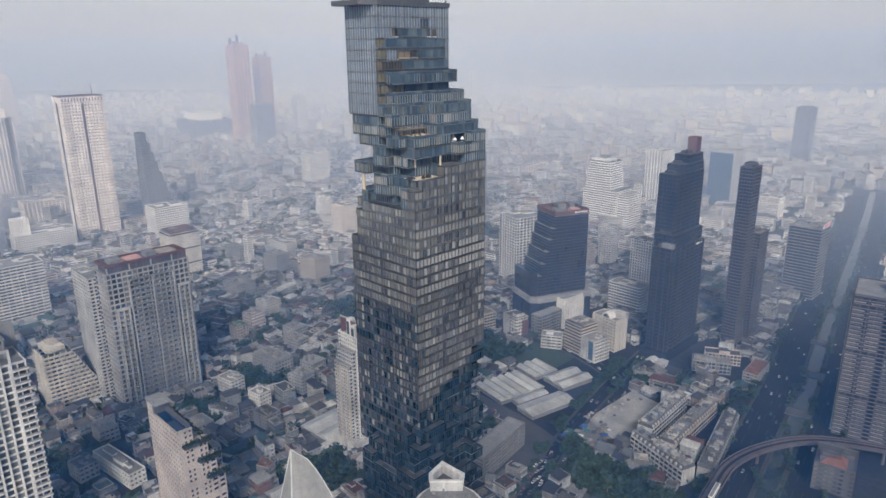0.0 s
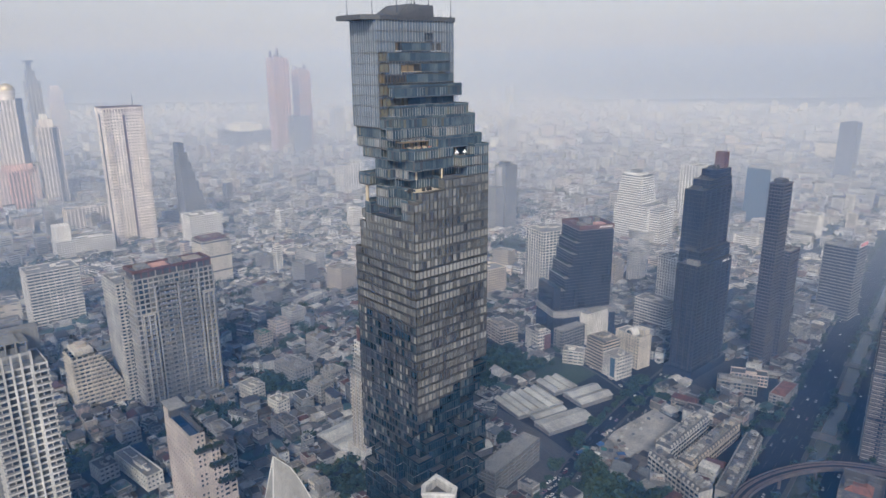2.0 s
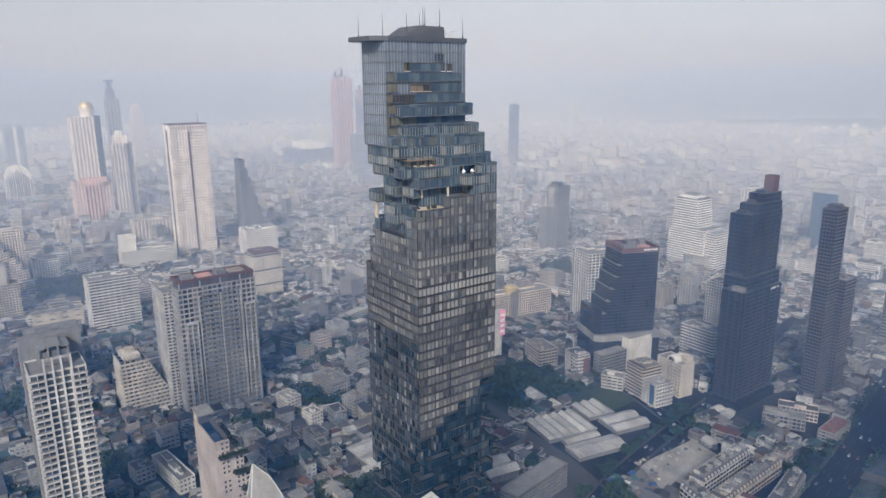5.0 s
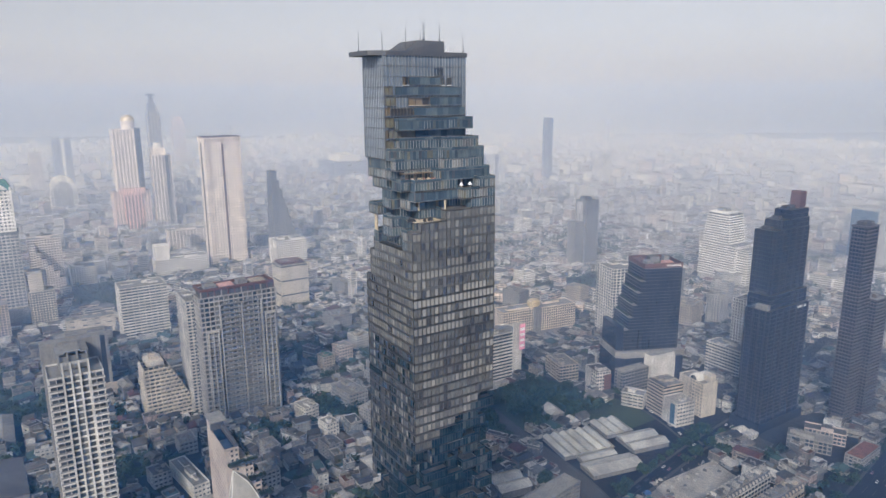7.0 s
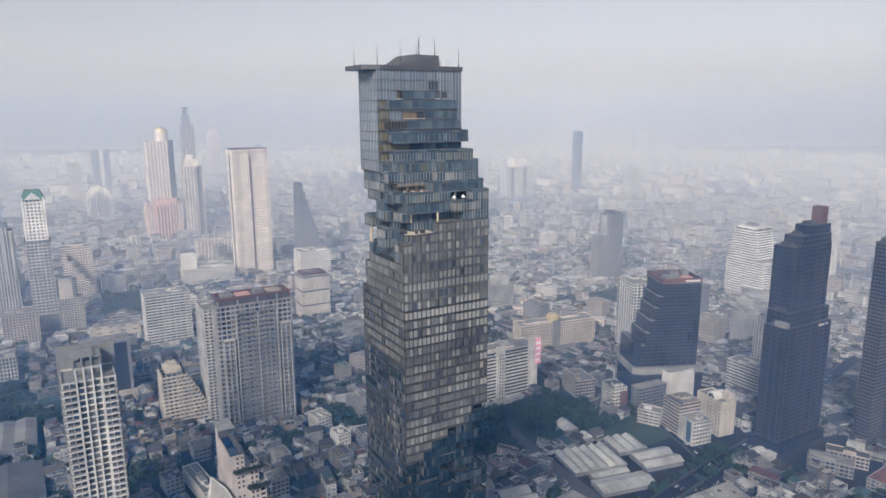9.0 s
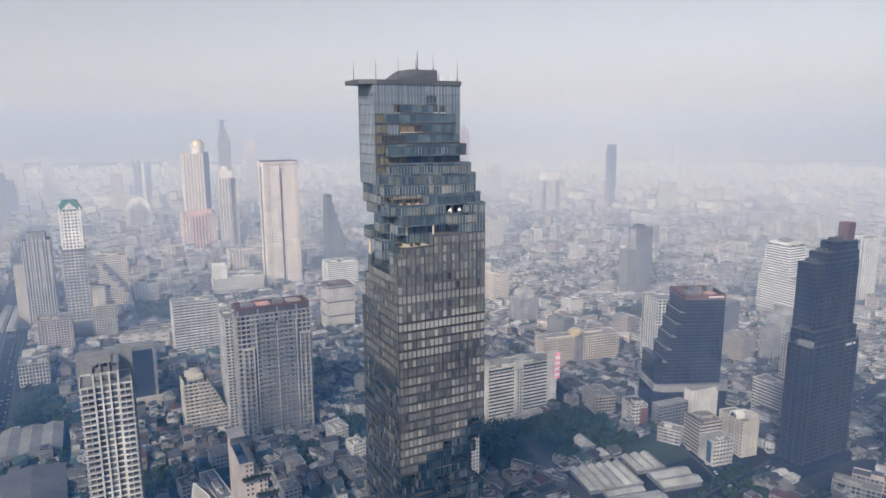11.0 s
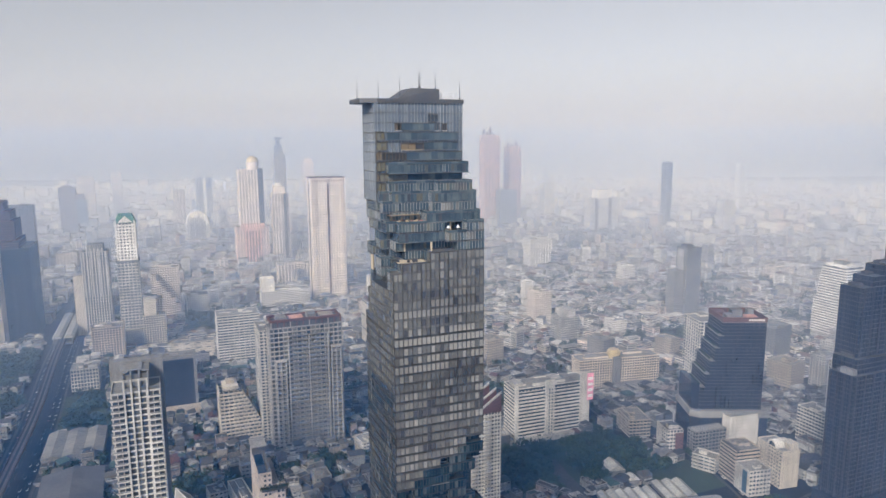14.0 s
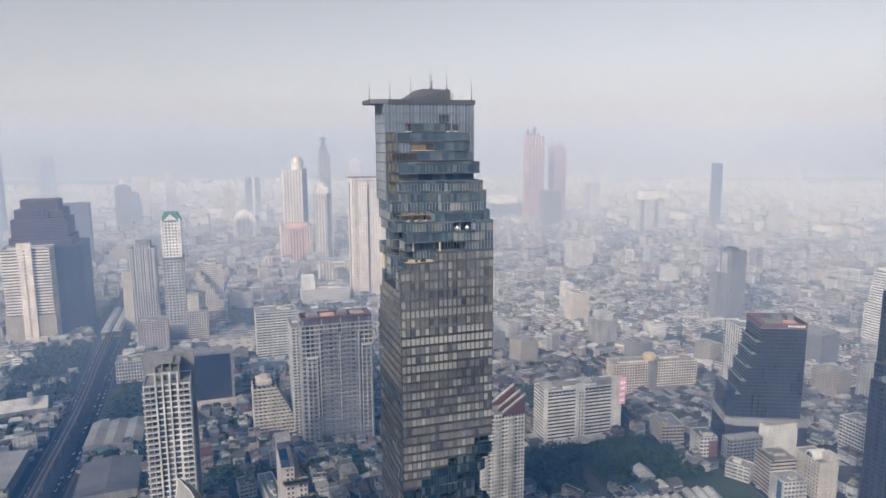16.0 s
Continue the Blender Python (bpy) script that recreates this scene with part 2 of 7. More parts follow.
LEAF = surface("leaves", [(0.026, 0.042, 0.016), (0.036, 0.055, 0.022), (0.02, 0.034, 0.015), (0.044, 0.06, 0.026)], rough=0.7, stain=(0.03, 0.35), specular=0.15)
BARK = surface("bark", [(0.12, 0.09, 0.065)], rough=0.9)
GRASS = surface("grass", [(0.03, 0.045, 0.02)], rough=0.9, grain=(0.4, 0.3), stain=(0.03, 0.4))
CARPAINT = surface("car_paint", [(0.6, 0.6, 0.6), (0.05, 0.05, 0.055), (0.35, 0.36, 0.37), (0.55, 0.55, 0.54), (0.1, 0.028, 0.028), (0.12, 0.12, 0.13), (0.2, 0.12, 0.15), (0.06, 0.1, 0.08), (0.45, 0.45, 0.45)], rough=0.25, pick="object", stain=(0.3, 0.05))
TRAFFIC = surface("traffic_paint", [(0.6, 0.6, 0.6), (0.05, 0.05, 0.055), (0.35, 0.36, 0.37), (0.55, 0.55, 0.54), (0.14, 0.03, 0.03), (0.12, 0.12, 0.13), (0.5, 0.5, 0.5), (0.03, 0.03, 0.032)], rough=0.3, stain=(0.3, 0.05))
RUBBER = surface("tyre_rubber", [(0.02, 0.02, 0.02)], rough=0.9)
CLOTH = surface("tarpaulin", [(0.02, 0.06, 0.17), (0.2, 0.2, 0.21), (0.1, 0.11, 0.11), (0.2, 0.19, 0.17), (0.42, 0.42, 0.41), (0.14, 0.1, 0.085), (0.05, 0.055, 0.06), (0.03, 0.1, 0.1)], rough=0.7, pick="object")
SIGN_PINK = surface("billboard_pink", [(0.75, 0.2, 0.38), (0.8, 0.45, 0.55)], rough=0.4)
SIGN_WHITE = surface("sign_white", [(0.8, 0.8, 0.8)], rough=0.5)
SIGN_RED = surface("sign_red", [(0.5, 0.03, 0.05)], rough=0.5)
TEAL = surface("teal_roof", [(0.035, 0.07, 0.065)], rough=0.7, stain=(0.2, 0.4))
TILE = surface("red_roof_tile", [(0.13, 0.055, 0.038), (0.15, 0.07, 0.05)], rough=0.85, stain=(0.2, 0.4))
GREENROOF = surface("green_copper_roof", [(0.06, 0.16, 0.12)], rough=0.6)
MARBLE = surface("sail_plaster", [(0.25, 0.245, 0.235)], stain=(0.12, 0.2), streak=0.15)


# ---- mesh building ----
class Shape:
    """Faces gathered for one mesh."""
    def __init__(self):
        self.v, self.f, self.m = [], [], []

    def face(self, pts, mi=0):
        i = len(self.v)
        self.v.extend(pts)
        self.f.append(tuple(range(i, i + len(pts))))
        self.m.append(mi)

    def hexa(self, p, mi=0):
        """A block from its four lower and four upper corners."""
        i = len(self.v)
        self.v.extend(p)
        for q in ((0, 3, 2, 1), (4, 5, 6, 7), (0, 1, 5, 4), (1, 2, 6, 5), (2, 3, 7, 6), (3, 0, 4, 7)):
            self.f.append(tuple(i + j for j in q))
            self.m.append(mi)

    def box(self, x0, y0, z0, x1, y1, z1, mi=0):
        self.hexa([(x0, y0, z0), (x1, y0, z0), (x1, y1, z0), (x0, y1, z0), (x0, y0, z1), (x1, y0, z1), (x1, y1, z1), (x0, y1, z1)], mi)

    def prism(self, pts, z0, z1, mi=0, top=None, grow=1.0):
        """An upright prism over pts; grow scales its upper outline."""
        n, i = len(pts), len(self.v)
        cx, cy = sum(p[0] for p in pts) / n, sum(p[1] for p in pts) / n
        self.v.extend((x, y, z0) for x, y in pts)
        self.v.extend((cx + (x - cx) * grow, cy + (y - cy) * grow, z1) for x, y in pts)
        for j in range(n):
            q = (j + 1) % n
            self.f.append((i + j, i + q, i + n + q, i + n + j))
            self.m.append(mi)
        self.f.append(tuple(i + n + j for j in range(n)))
        self.m.append(mi if top is None else top)
        self.f.append(tuple(i + n - 1 - j for j in range(n)))
        self.m.append(mi)

    def round(self, x, y, z0, z1, r, n=12, mi=0, grow=1.0):
        self.prism([(x + r * math.cos(2 * math.pi * j / n), y + r * math.sin(2 * math.pi * j / n)) for j in range(n)], z0, z1, mi, grow=grow)

    def ring(self, w, d, t, z0, z1, mi=0):
        self.box(-w / 2, -d / 2, z0, w / 2, -d / 2 + t, z1, mi)
        self.box(-w / 2, d / 2 - t, z0, w / 2, d / 2, z1, mi)
        self.box(-w / 2, -d / 2 + t, z0, -w / 2 + t, d / 2 - t, z1, mi)
        self.box(w / 2 - t, -d / 2 + t, z0, w / 2, d / 2 - t, z1, mi)

    def side(self, k, u0, u1, v0, v1, z0, z1, mi=0):
        """A block on side k (0 +x, 1 -x, 2 +y, 3 -y): u along the side, v outwards."""
        if k == 0:
            self.box(v0, u0, z0, v1, u1, z1, mi)
        elif k == 1:
            self.box(-v1, u0, z0, -v0, u1, z1, mi)
        elif k == 2:
            self.box(u0, v0, z0, u1, v1, z1, mi)
        else:
            self.box(u0, -v1, z0, u1, -v0, z1, mi)

    def pane(self, k, u0, u1, v, z0, z1, mi=0):
        if k == 0:
            p = [(v, u0, z0), (v, u1, z0), (v, u1, z1), (v, u0, z1)]
        elif k == 1:
            p = [(-v, u1, z0), (-v, u0, z0), (-v, u0, z1), (-v, u1, z1)]
        elif k == 2:
            p = [(u1, v, z0), (u0, v, z0), (u0, v, z1), (u1, v, z1)]
        else:
            p = [(u0, -v, z0), (u1, -v, z0), (u1, -v, z1), (u0, -v, z1)]
        self.face(p, mi)

    def turn(self, start, x, y, degrees):
        """Turns and moves the points from start on."""
        c, s = math.cos(radians(degrees)), math.sin(radians(degrees))
        self.v[start:] = [(x + c * a - s * b, y + s * a + c * b, z) for a, b, z in self.v[start:]]

    def mesh(self, name, materials):
        me = bpy.data.meshes.new(name)
        me.from_pydata(self.v, [], self.f)
        for m in materials:
            me.materials.append(m)
        me.polygons.foreach_set("material_index", self.m)
        me.update()
        return me


def part(name, shape, materials, parent, label="", at=(0, 0, 0), turn=0.0):
    me = shape if isinstance(shape, bpy.types.Mesh) else shape.mesh(name, materials)
    ob = new(name, me)
    ob.parent = parent
    ob.location = at
    ob.rotation_euler = (0, 0, radians(turn))
    if label:
        ob["label"] = label
    return ob


TAKEN = []


def thing(name, label, category, x, y, turn=0.0, group="", kind="", z=0.0):
    ob = new(name)
    ob.empty_display_size = 2
    ob.location = (x, y, z)
    ob.rotation_euler = (0, 0, radians(turn))
    return tagged(ob, label, category, group, kind)


def lone(name, shape, materials, label, category, group="", kind="", at=(0, 0, 0), turn=0.0):
    ob = new(name, shape if isinstance(shape, bpy.types.Mesh) else shape.mesh(name, materials))
    ob.location = at
    ob.rotation_euler = (0, 0, radians(turn))
    return tagged(ob, label, category, group, kind)


def take(x0, y0, x1, y1, pad=3.0):
    TAKEN.append((min(x0, x1) - pad, min(y0, y1) - pad, max(x0, x1) + pad, max(y0, y1) + pad))


def storey(w, d, h, bay, pier, band, deep=0.35, lip=0.0, fin=0.0, wall=0, glass=1, blind=(), sides=(0, 1, 2, 3), trim=None):
    """One storey about its centre: a spandrel band, piers and recessed panes on every side. lip: how far the band stands out; fin: the piers."""
    s = Shape()
    trim = wall if trim is None else trim
    s.ring(w + 2 * lip, d + 2 * lip, deep + lip, 0, band, wall)
    for k in sides:
        length, v = (d, w / 2) if k < 2 else (w, d / 2)
        n = max(1, round(length / bay))
        step = length / n
        inner = length / 2 - (deep if k < 2 else 0)
        for i in range(n + 1):
            u = -length / 2 + i * step
            u0, u1 = max(u - pier / 2, -inner), min(u + pier / 2, inner)
            if u1 > u0:
                s.side(k, u0, u1, v - deep, v + fin, band, h, trim)
            if i < n:
                if (k, i) in blind:
                    s.side(k, u + pier / 2, u + step - pier / 2, v - deep, v - 0.06, band, h, wall)
                else:
                    s.pane(k, u, u + step, v - deep + 0.02, band, h, glass)
    return s


def block(name, label, category, x0, y0, x1, y1, h, fh=3.4, bay=3.4, pier=0.9, band=1.2, wall=None, glass=None, trim=None, turn=0.0, lip=0.0, fin=0.0, deep=0.35,
          parapet=1.2, plant=True, group="", base=0.0, blank=(), z0=0.0, root=None, roof=None, blind=(), keep=True):
    """A multi-storey building: storey parts on shared meshes, a roof, and plant rooms."""
    wall, glass, roof = wall or WHITE, glass or GLASS, roof or PALE
    w, d, cx, cy = x1 - x0, y1 - y0, (x0 + x1) / 2, (y0 + y1) / 2
    if keep:
        a = abs(math.sin(radians(turn))) * max(w, d) / 4
        take(x0 - a, y0 - a, x1 + a, y1 + a)
    r, ox, oy = root, 0.0, 0.0
    if root is None:
        r = thing(name, label, category, cx, cy, turn, group)
    else:
        ox, oy = cx - root.location.x, cy - root.location.y
    n = max(1, round((h - base - z0) / fh))
    f = (h - base - z0) / n
    far = cx * cx + cy * cy > 1300 ** 2
    one = storey(w, d, f, bay * (1.8 if far else 1), pier * (1.8 if far else 1), band * f / fh, deep, lip, fin, 0, 1, blind, trim=2 if trim else 0)
    # far towers are stacked from parts of four storeys
    stack = 4 if far else 1
    for count in {min(stack, n), n % stack or min(stack, n)}:
        many = Shape()
        for i in range(count):
            q = len(many.v)
            many.v.extend((a, c, e + i * f) for a, c, e in one.v)
            many.f.extend(tuple(t + q for t in g) for g in one.f)
            many.m.extend(one.m)
        me = many.mesh("storey", [wall, glass, trim or wall])
        for i in range(0, n, stack):
            if min(stack, n - i) == count:
                part("storey", me, None, r, at=(ox, oy, z0 + base + i * f))
    if base:
        s = Shape()
        s.box(-w / 2, -d / 2, 0, w / 2, d / 2, base)
        part("plinth", s, [trim or wall], r, at=(ox, oy, z0))
    s = Shape()
    s.box(-w / 2 + 0.3, -d / 2 + 0.3, -0.4, w / 2 - 0.3, d / 2 - 0.3, 0.05, 1)
    s.ring(w + 2 * lip, d + 2 * lip, 0.3 + lip, 0.0, parapet, 0)
    part("roof", s, [wall, roof], r, at=(ox, oy, h))
    if plant:
        rr = random.Random(int(abs(cx * 7 + cy * 3)))
        for i in range(3):
            pw, pd, ph = rr.uniform(0.15, 0.35) * w, rr.uniform(0.15, 0.35) * d, rr.uniform(1.5, 4.0)
            px, py = rr.uniform(-0.3, 0.3) * w, rr.uniform(-0.3, 0.3) * d
            s = Shape()
            s.box(-pw / 2, -pd / 2, 0.05, pw / 2, pd / 2, ph, 0)
            s.box(-pw / 2 - 0.15, -pd / 2 - 0.15, ph, pw / 2 + 0.15, pd / 2 + 0.15, ph + 0.25, 1)
            for j in range(3):
                s.box(pw * (j - 1) * 0.28 - 0.6, -0.6, ph + 0.25, pw * (j - 1) * 0.28 + 0.5, 0.6, ph + 1.1, 1)
            part("plant_room", s, [wall, roof], r, at=(ox + px, oy + py, h))
    return r


# ---- ground, roads, water ----
def turned(pts):
    """Twice the area of an outline, negative where it runs clockwise."""
    return sum(a[0] * b[1] - b[0] * a[1] for a, b in zip(pts, pts[1:] + pts[:1]))


def haze_air(length, start, top, tint):
    """Smog in the air over the city, from start metres off outwards."""
    m = bpy.data.materials.new("smog")
    m.use_nodes = True
    n = m.node_tree.nodes
    n.clear()
    out, air, clear = n.new("ShaderNodeOutputMaterial"), n.new("ShaderNodeVolumeScatter"), n.new("ShaderNodeBsdfTransparent")
    air.inputs["Density"].default_value = 1 / length
    air.inputs["Color"].default_value = tint
    m.node_tree.links.new(clear.outputs[0], out.inputs["Surface"])
    m.node_tree.links.new(air.outputs[0], out.inputs["Volume"])
    s = Shape()
    if start == 0:
        s.box(-3600 + top * 0.01, -1700 + top * 0.01, -20 + top * 0.001, 700 - top * 0.01, 3250 - top * 0.01, top)
    else:
        arc = [(-30 - start * math.sin(radians(a)), -60 + start * math.cos(radians(a))) for a in range(-20, 141, 8)]
        edge = start * 0.01
        outline = arc + [(arc[-1][0], edge - 1650), (edge - 3590, edge - 1650), (edge - 3590, 3240 - edge), (arc[0][0], 3240 - edge)]
        s.prism(outline[::-1] if turned(outline) < 0 else outline, -18 + start * 0.001, top)
    return lone("haze", s, [m], "thin grey-blue smog in the air over the city", "haze", kind="structure")


for haze_row in HAZE:
    haze_air(*haze_row)
s = Shape()
for i in range(-6, 6):
    for j in range(-6, 7):
        s.face([(i * 1000, j * 1000, 0), (i * 1000 + 1000, j * 1000, 0), (i * 1000 + 1000, j * 1000 + 1000, 0), (i * 1000, j * 1000 + 1000, 0)])
lone("ground", s, [GROUND], "dusty grey city ground between the houses", "ground", kind="structure")

ROADS = []


def path_points(pts, step=6.0):
    """Even points along a smooth line through pts."""
    out = []
    for i in range(len(pts) - 1):
        p0, p1, p2, p3 = (Vector(pts[max(0, min(len(pts) - 1, i + k))]) for k in (-1, 0, 1, 2))
        n = max(1, int((p2 - p1).length / step))
        for j in range(n):
            t = j / n
            out.append(0.5 * ((2 * p1) + (p2 - p0) * t + (2 * p0 - 5 * p1 + 4 * p2 - p3) * t * t + (3 * p1 - 3 * p2 + p3 - p0) * t ** 3))
    out.append(Vector(pts[-1]))
    return out


def ribbon(s, line, half0, half1, z0, z1, mi=0):
    """A solid strip along line, between two offsets to its right."""
    rows = []
    for i, p in enumerate(line):
        d = (line[min(i + 1, len(line) - 1)] - line[max(i - 1, 0)]).normalized()
        r = Vector((d.y, -d.x))
        rows.append((p + r * half0, p + r * half1))
    for (a, b), (c, d) in zip(rows, rows[1:]):
        s.hexa([(a.x, a.y, z0), (b.x, b.y, z0), (d.x, d.y, z0), (c.x, c.y, z0), (a.x, a.y, z1), (b.x, b.y, z1), (d.x, d.y, z1), (c.x, c.y, z1)], mi)


def road(name, label, pts, half, lanes=2, block_out=True, m=None):
    line = path_points(pts, 12)
    s = Shape()
    ribbon(s, line, -half, half, -0.1, 0.06)
    ob = lone(name, s, [m or ASPHALT], label, "road", kind="structure")
    for e in (-1, 1):
        k = Shape()
        ribbon(k, line, e * half if e > 0 else -half - 2.5, e * half + 2.5 if e > 0 else -half, -0.1, 0.2)
        lone("pavement", k, [PAVING], "narrow grey concrete pavement beside the road", "pavement", kind="structure")
    p = Shape()
    for i in range(0, len(line) - 1, 2):
        for l in range(1, lanes):
            o = -half + 2 * half * l / lanes
            ribbon(p, line[i:i + 2], o - 0.12, o + 0.12, 0.06, 0.075)
    lone("road_marking", p, [PAINT], "dashed white lane lines painted on asphalt", "road marking", kind="structure")
    if block_out:
        ROADS.extend((a, b, half + 4) for a, b in zip(line, line[1:]))
    return line


CANAL = [(-112, 340), (-126, 420), (-140, 505), (-156, 600), (-174, 690), (-190, 770), (-225, 960), (-280, 1250), (-350, 1600)]
left_way = road("road", "wide dark asphalt carriageway beside the canal", [(x - 22, y - 2) for x, y in CANAL], 13, 4)
right_way = road("road", "wide dark asphalt carriageway beside the canal", [(x + 21, y + 2) for x, y in CANAL], 12, 4)
ROADS.extend((a, b, 14) for a, b in zip(path_points(CANAL, 20), path_points(CANAL, 20)[1:]))
s = Shape()
ribbon(s, path_points(CANAL, 12)[:-1], -5.5, 5.5, -0.3, 0.05)
lone("canal", s, [WATER], "still grey canal water between two carriageways", "water", kind="structure")
for e in (-1, 1):
    s = Shape()
    ribbon(s, path_points(CANAL, 12), min(e * 5.5, e * 6.4), max(e * 5.5, e * 6.4), -0.2, 0.9)
    lone("canal_wall", s, [PAVING], "low concrete wall along the canal", "canal wall", kind="structure")
for y in (560, 640, 725, 830):
    line = path_points(CANAL, 4)
    i = min(range(len(line)), key=lambda k: abs(line[k].y - y))
    s = Shape()
    ribbon(s, line[i:i + 4], -10, 10, 0.3, 1.1)
    lone("canal_bridge", s, [DARK], "flat dark concrete bridge across the canal", "bridge", kind="structure")
cross_way = road("road", "dark asphalt side street past the market sheds", [(-226, 240), (-246, 330), (-272, 415), (-292, 517), (-304, 600), (-330, 700), (-370, 860)], 5.5, 2)
main_way = road("road", "broad dark asphalt avenue under the elevated railway", [(-330, -42), (-512, -44), (-719, -42), (-924, -48), (-1062, -50), (-1500, -58), (-2200, -70)], 17, 6)
road("road", "grey lane between the garden trees and the sheds", [(-446, 411), (-412, 406), (-360, 401), (-308, 397), (-268, 388)], 4.5, 1, m=PAVING)
park_way = road("road", "grey street beside the wooded garden", [(-292, 517), (-345, 535), (-420, 545), (-470, 520), (-530, 510), (-700, 560)], 5, 2)


# ---- elevated railway ----
def viaduct(pts, piers):
    line = path_points(pts, 6)
    r = thing("railway_viaduct", "grey concrete elevated railway on single round piers", "viaduct", 0, 0)
    s = Shape()
    ribbon(s, line, -4.3, 4.3, 11.6, 12.8)
    part("deck", s, [ASPHALT], r)
    for a, b in ((-4.6, -4.3), (4.3, 4.6)):
        s = Shape()
        ribbon(s, line, a, b, 11.4, 14.0)
        part("parapet", s, [TRACK], r)
    for o in (-2.9, -1.5, 1.5, 2.9):
        s = Shape()
        ribbon(s, line, o - 0.12, o + 0.12, 12.8, 13.02)
        part("rail", s, [RUST], r)
    for o in (-2.2, 2.2):
        s = Shape()
        ribbon(s, line, o - 1.1, o + 1.1, 12.8, 12.88)
        part("track_bed", s, [DARK], r)
    s = Shape()
    s.round(0, 0, 0, 10.4, 1.1, 12)
    s.hexa([(-1.2, -1.2, 10.0), (1.2, -1.2, 10.0), (1.2, 1.2, 10.0), (-1.2, 1.2, 10.0), (-3.4, -1.4, 11.6), (3.4, -1.4, 11.6), (3.4, 1.4, 11.6), (-3.4, 1.4, 11.6)])
    me = s.mesh("pier", [TRACK])
    for i in range(2, len(line) - 1, piers):
        d = line[i + 1] - line[i]
        part("pier", me, None, r, at=(line[i].x, line[i].y, 0), turn=math.degrees(math.atan2(d.y, d.x)) + 90)
    ROADS.extend((a, b, 8) for a, b in zip(line, line[1:]))
    return r, line


viaduct([(-320, -45), (-512, -46), (-719, -44), (-924, -50), (-1062, -52), (-1400, -60)], 6)
_, curve = viaduct([(-134, 300), (-144, 360), (-151, 405), (-154, 437), (-147, 470), (-130, 502), (-108, 521), (-62, 540), (0, 552), (80, 560)], 5)


def train(line, i0, i1):
    r = thing("train", "white metro train standing on the elevated track", "train", 0, 0)
    for a in range(i0, i1, 4):
        s = Shape()
        ribbon(s, line[a:a + 4], 0.8, 3.7, 13.3, 16.4)
        part("car_body", s, [SIGN_WHITE], r)
        s = Shape()
        ribbon(s, line[a:a + 4], 0.77, 3.73, 14.6, 15.5)
        part("window_band", s, [DARKGLASS], r)
        s = Shape()
        ribbon(s, line[a:a + 4], 1.2, 3.3, 16.4, 16.7)
        part("roof_unit", s, [PALE], r)


train(curve, 6, 18)

s = Shape()
station = thing("railway_station", "elevated station with two long pale ribbed roofs", "station", -1080, -50)
s.box(-75, -13, 8, 75, 13, 11.4)
part("platform", s, [GREY], station)
for y in (-7.5, 7.5):
    s = Shape()
    for i in range(25):
        x = -75 + i * 6
        s.hexa([(x, y - 6.5, 17), (x + 5.8, y - 6.5, 17), (x + 5.8, y + 6.5, 17), (x, y + 6.5, 17), (x, y - 3, 20), (x + 5.8, y - 3, 20), (x + 5.8, y + 3, 20), (x, y + 3, 20)])
    part("roof", s, [SHEET], station)
for i in range(8):
    for y in (-12, 12):
        s = Shape()
        s.box(-70 + i * 20 - 0.5, y - 0.5, 0, -70 + i * 20 + 0.5, y + 0.5, 17)
        part("column", s, [GREY], station)
take(-1160, -68, -1000, -32)


# ---- the pixelated glass tower ----
TX, TY, CELL, FH, FLOORS = -238.4, 180.9, 4.2, 4.08, 77
tower = thing("skyscraper", "dark glass skyscraper with a spiral of missing box-shaped bites", "skyscraper", TX, TY)
take(TX - 10, TY - 14, TX + 55, TY + 50)
dice = random.Random(11)
NOISE = {}


def bite(kind, a, f):
    """A blocky random number, the same for a run of cells and floors."""
    key = (kind, a, f)
    if key not in NOISE:
        NOISE[key] = dice.random()
    return NOISE[key]


# for each upper floor: runs of cells from south to north and how far east they reach, the west edge, and the look of the runs
UPPER = {69: ((1, 10, 6),), 68: (), 67: ((1, 6, 6), (6, 10, 7)), 66: ((0, 5, 7), (5, 10, 8)), 65: ((0, 5, 7), (5, 10, 8)), 64: ((0, 4, 7), (4, 10, 9)), 63: ((0, 6, 9), (6, 8, 7), (8, 10, 10)),
         62: ((0, 6, 9), (6, 10, 10)), 61: ((0, 5, 8), (5, 7, 8), (7, 10, 10)), 60: ((0, 4, 8), (4, 10, 10)), 59: ((0, 10, 10),)}
WEST = {55: 1, 54: 1, 53: 1, 69: 0, 68: 0, 67: 0, 66: 0, 65: 1, 64: 1, 63: 2, 62: 3, 61: 3, 60: 3, 59: 3, 58: 3, 57: 2, 56: 2}
PLAIN_RUNS = {(69, 1), (69, 6), (66, 5), (64, 4), (62, 0), (61, 0), (66, 0)}


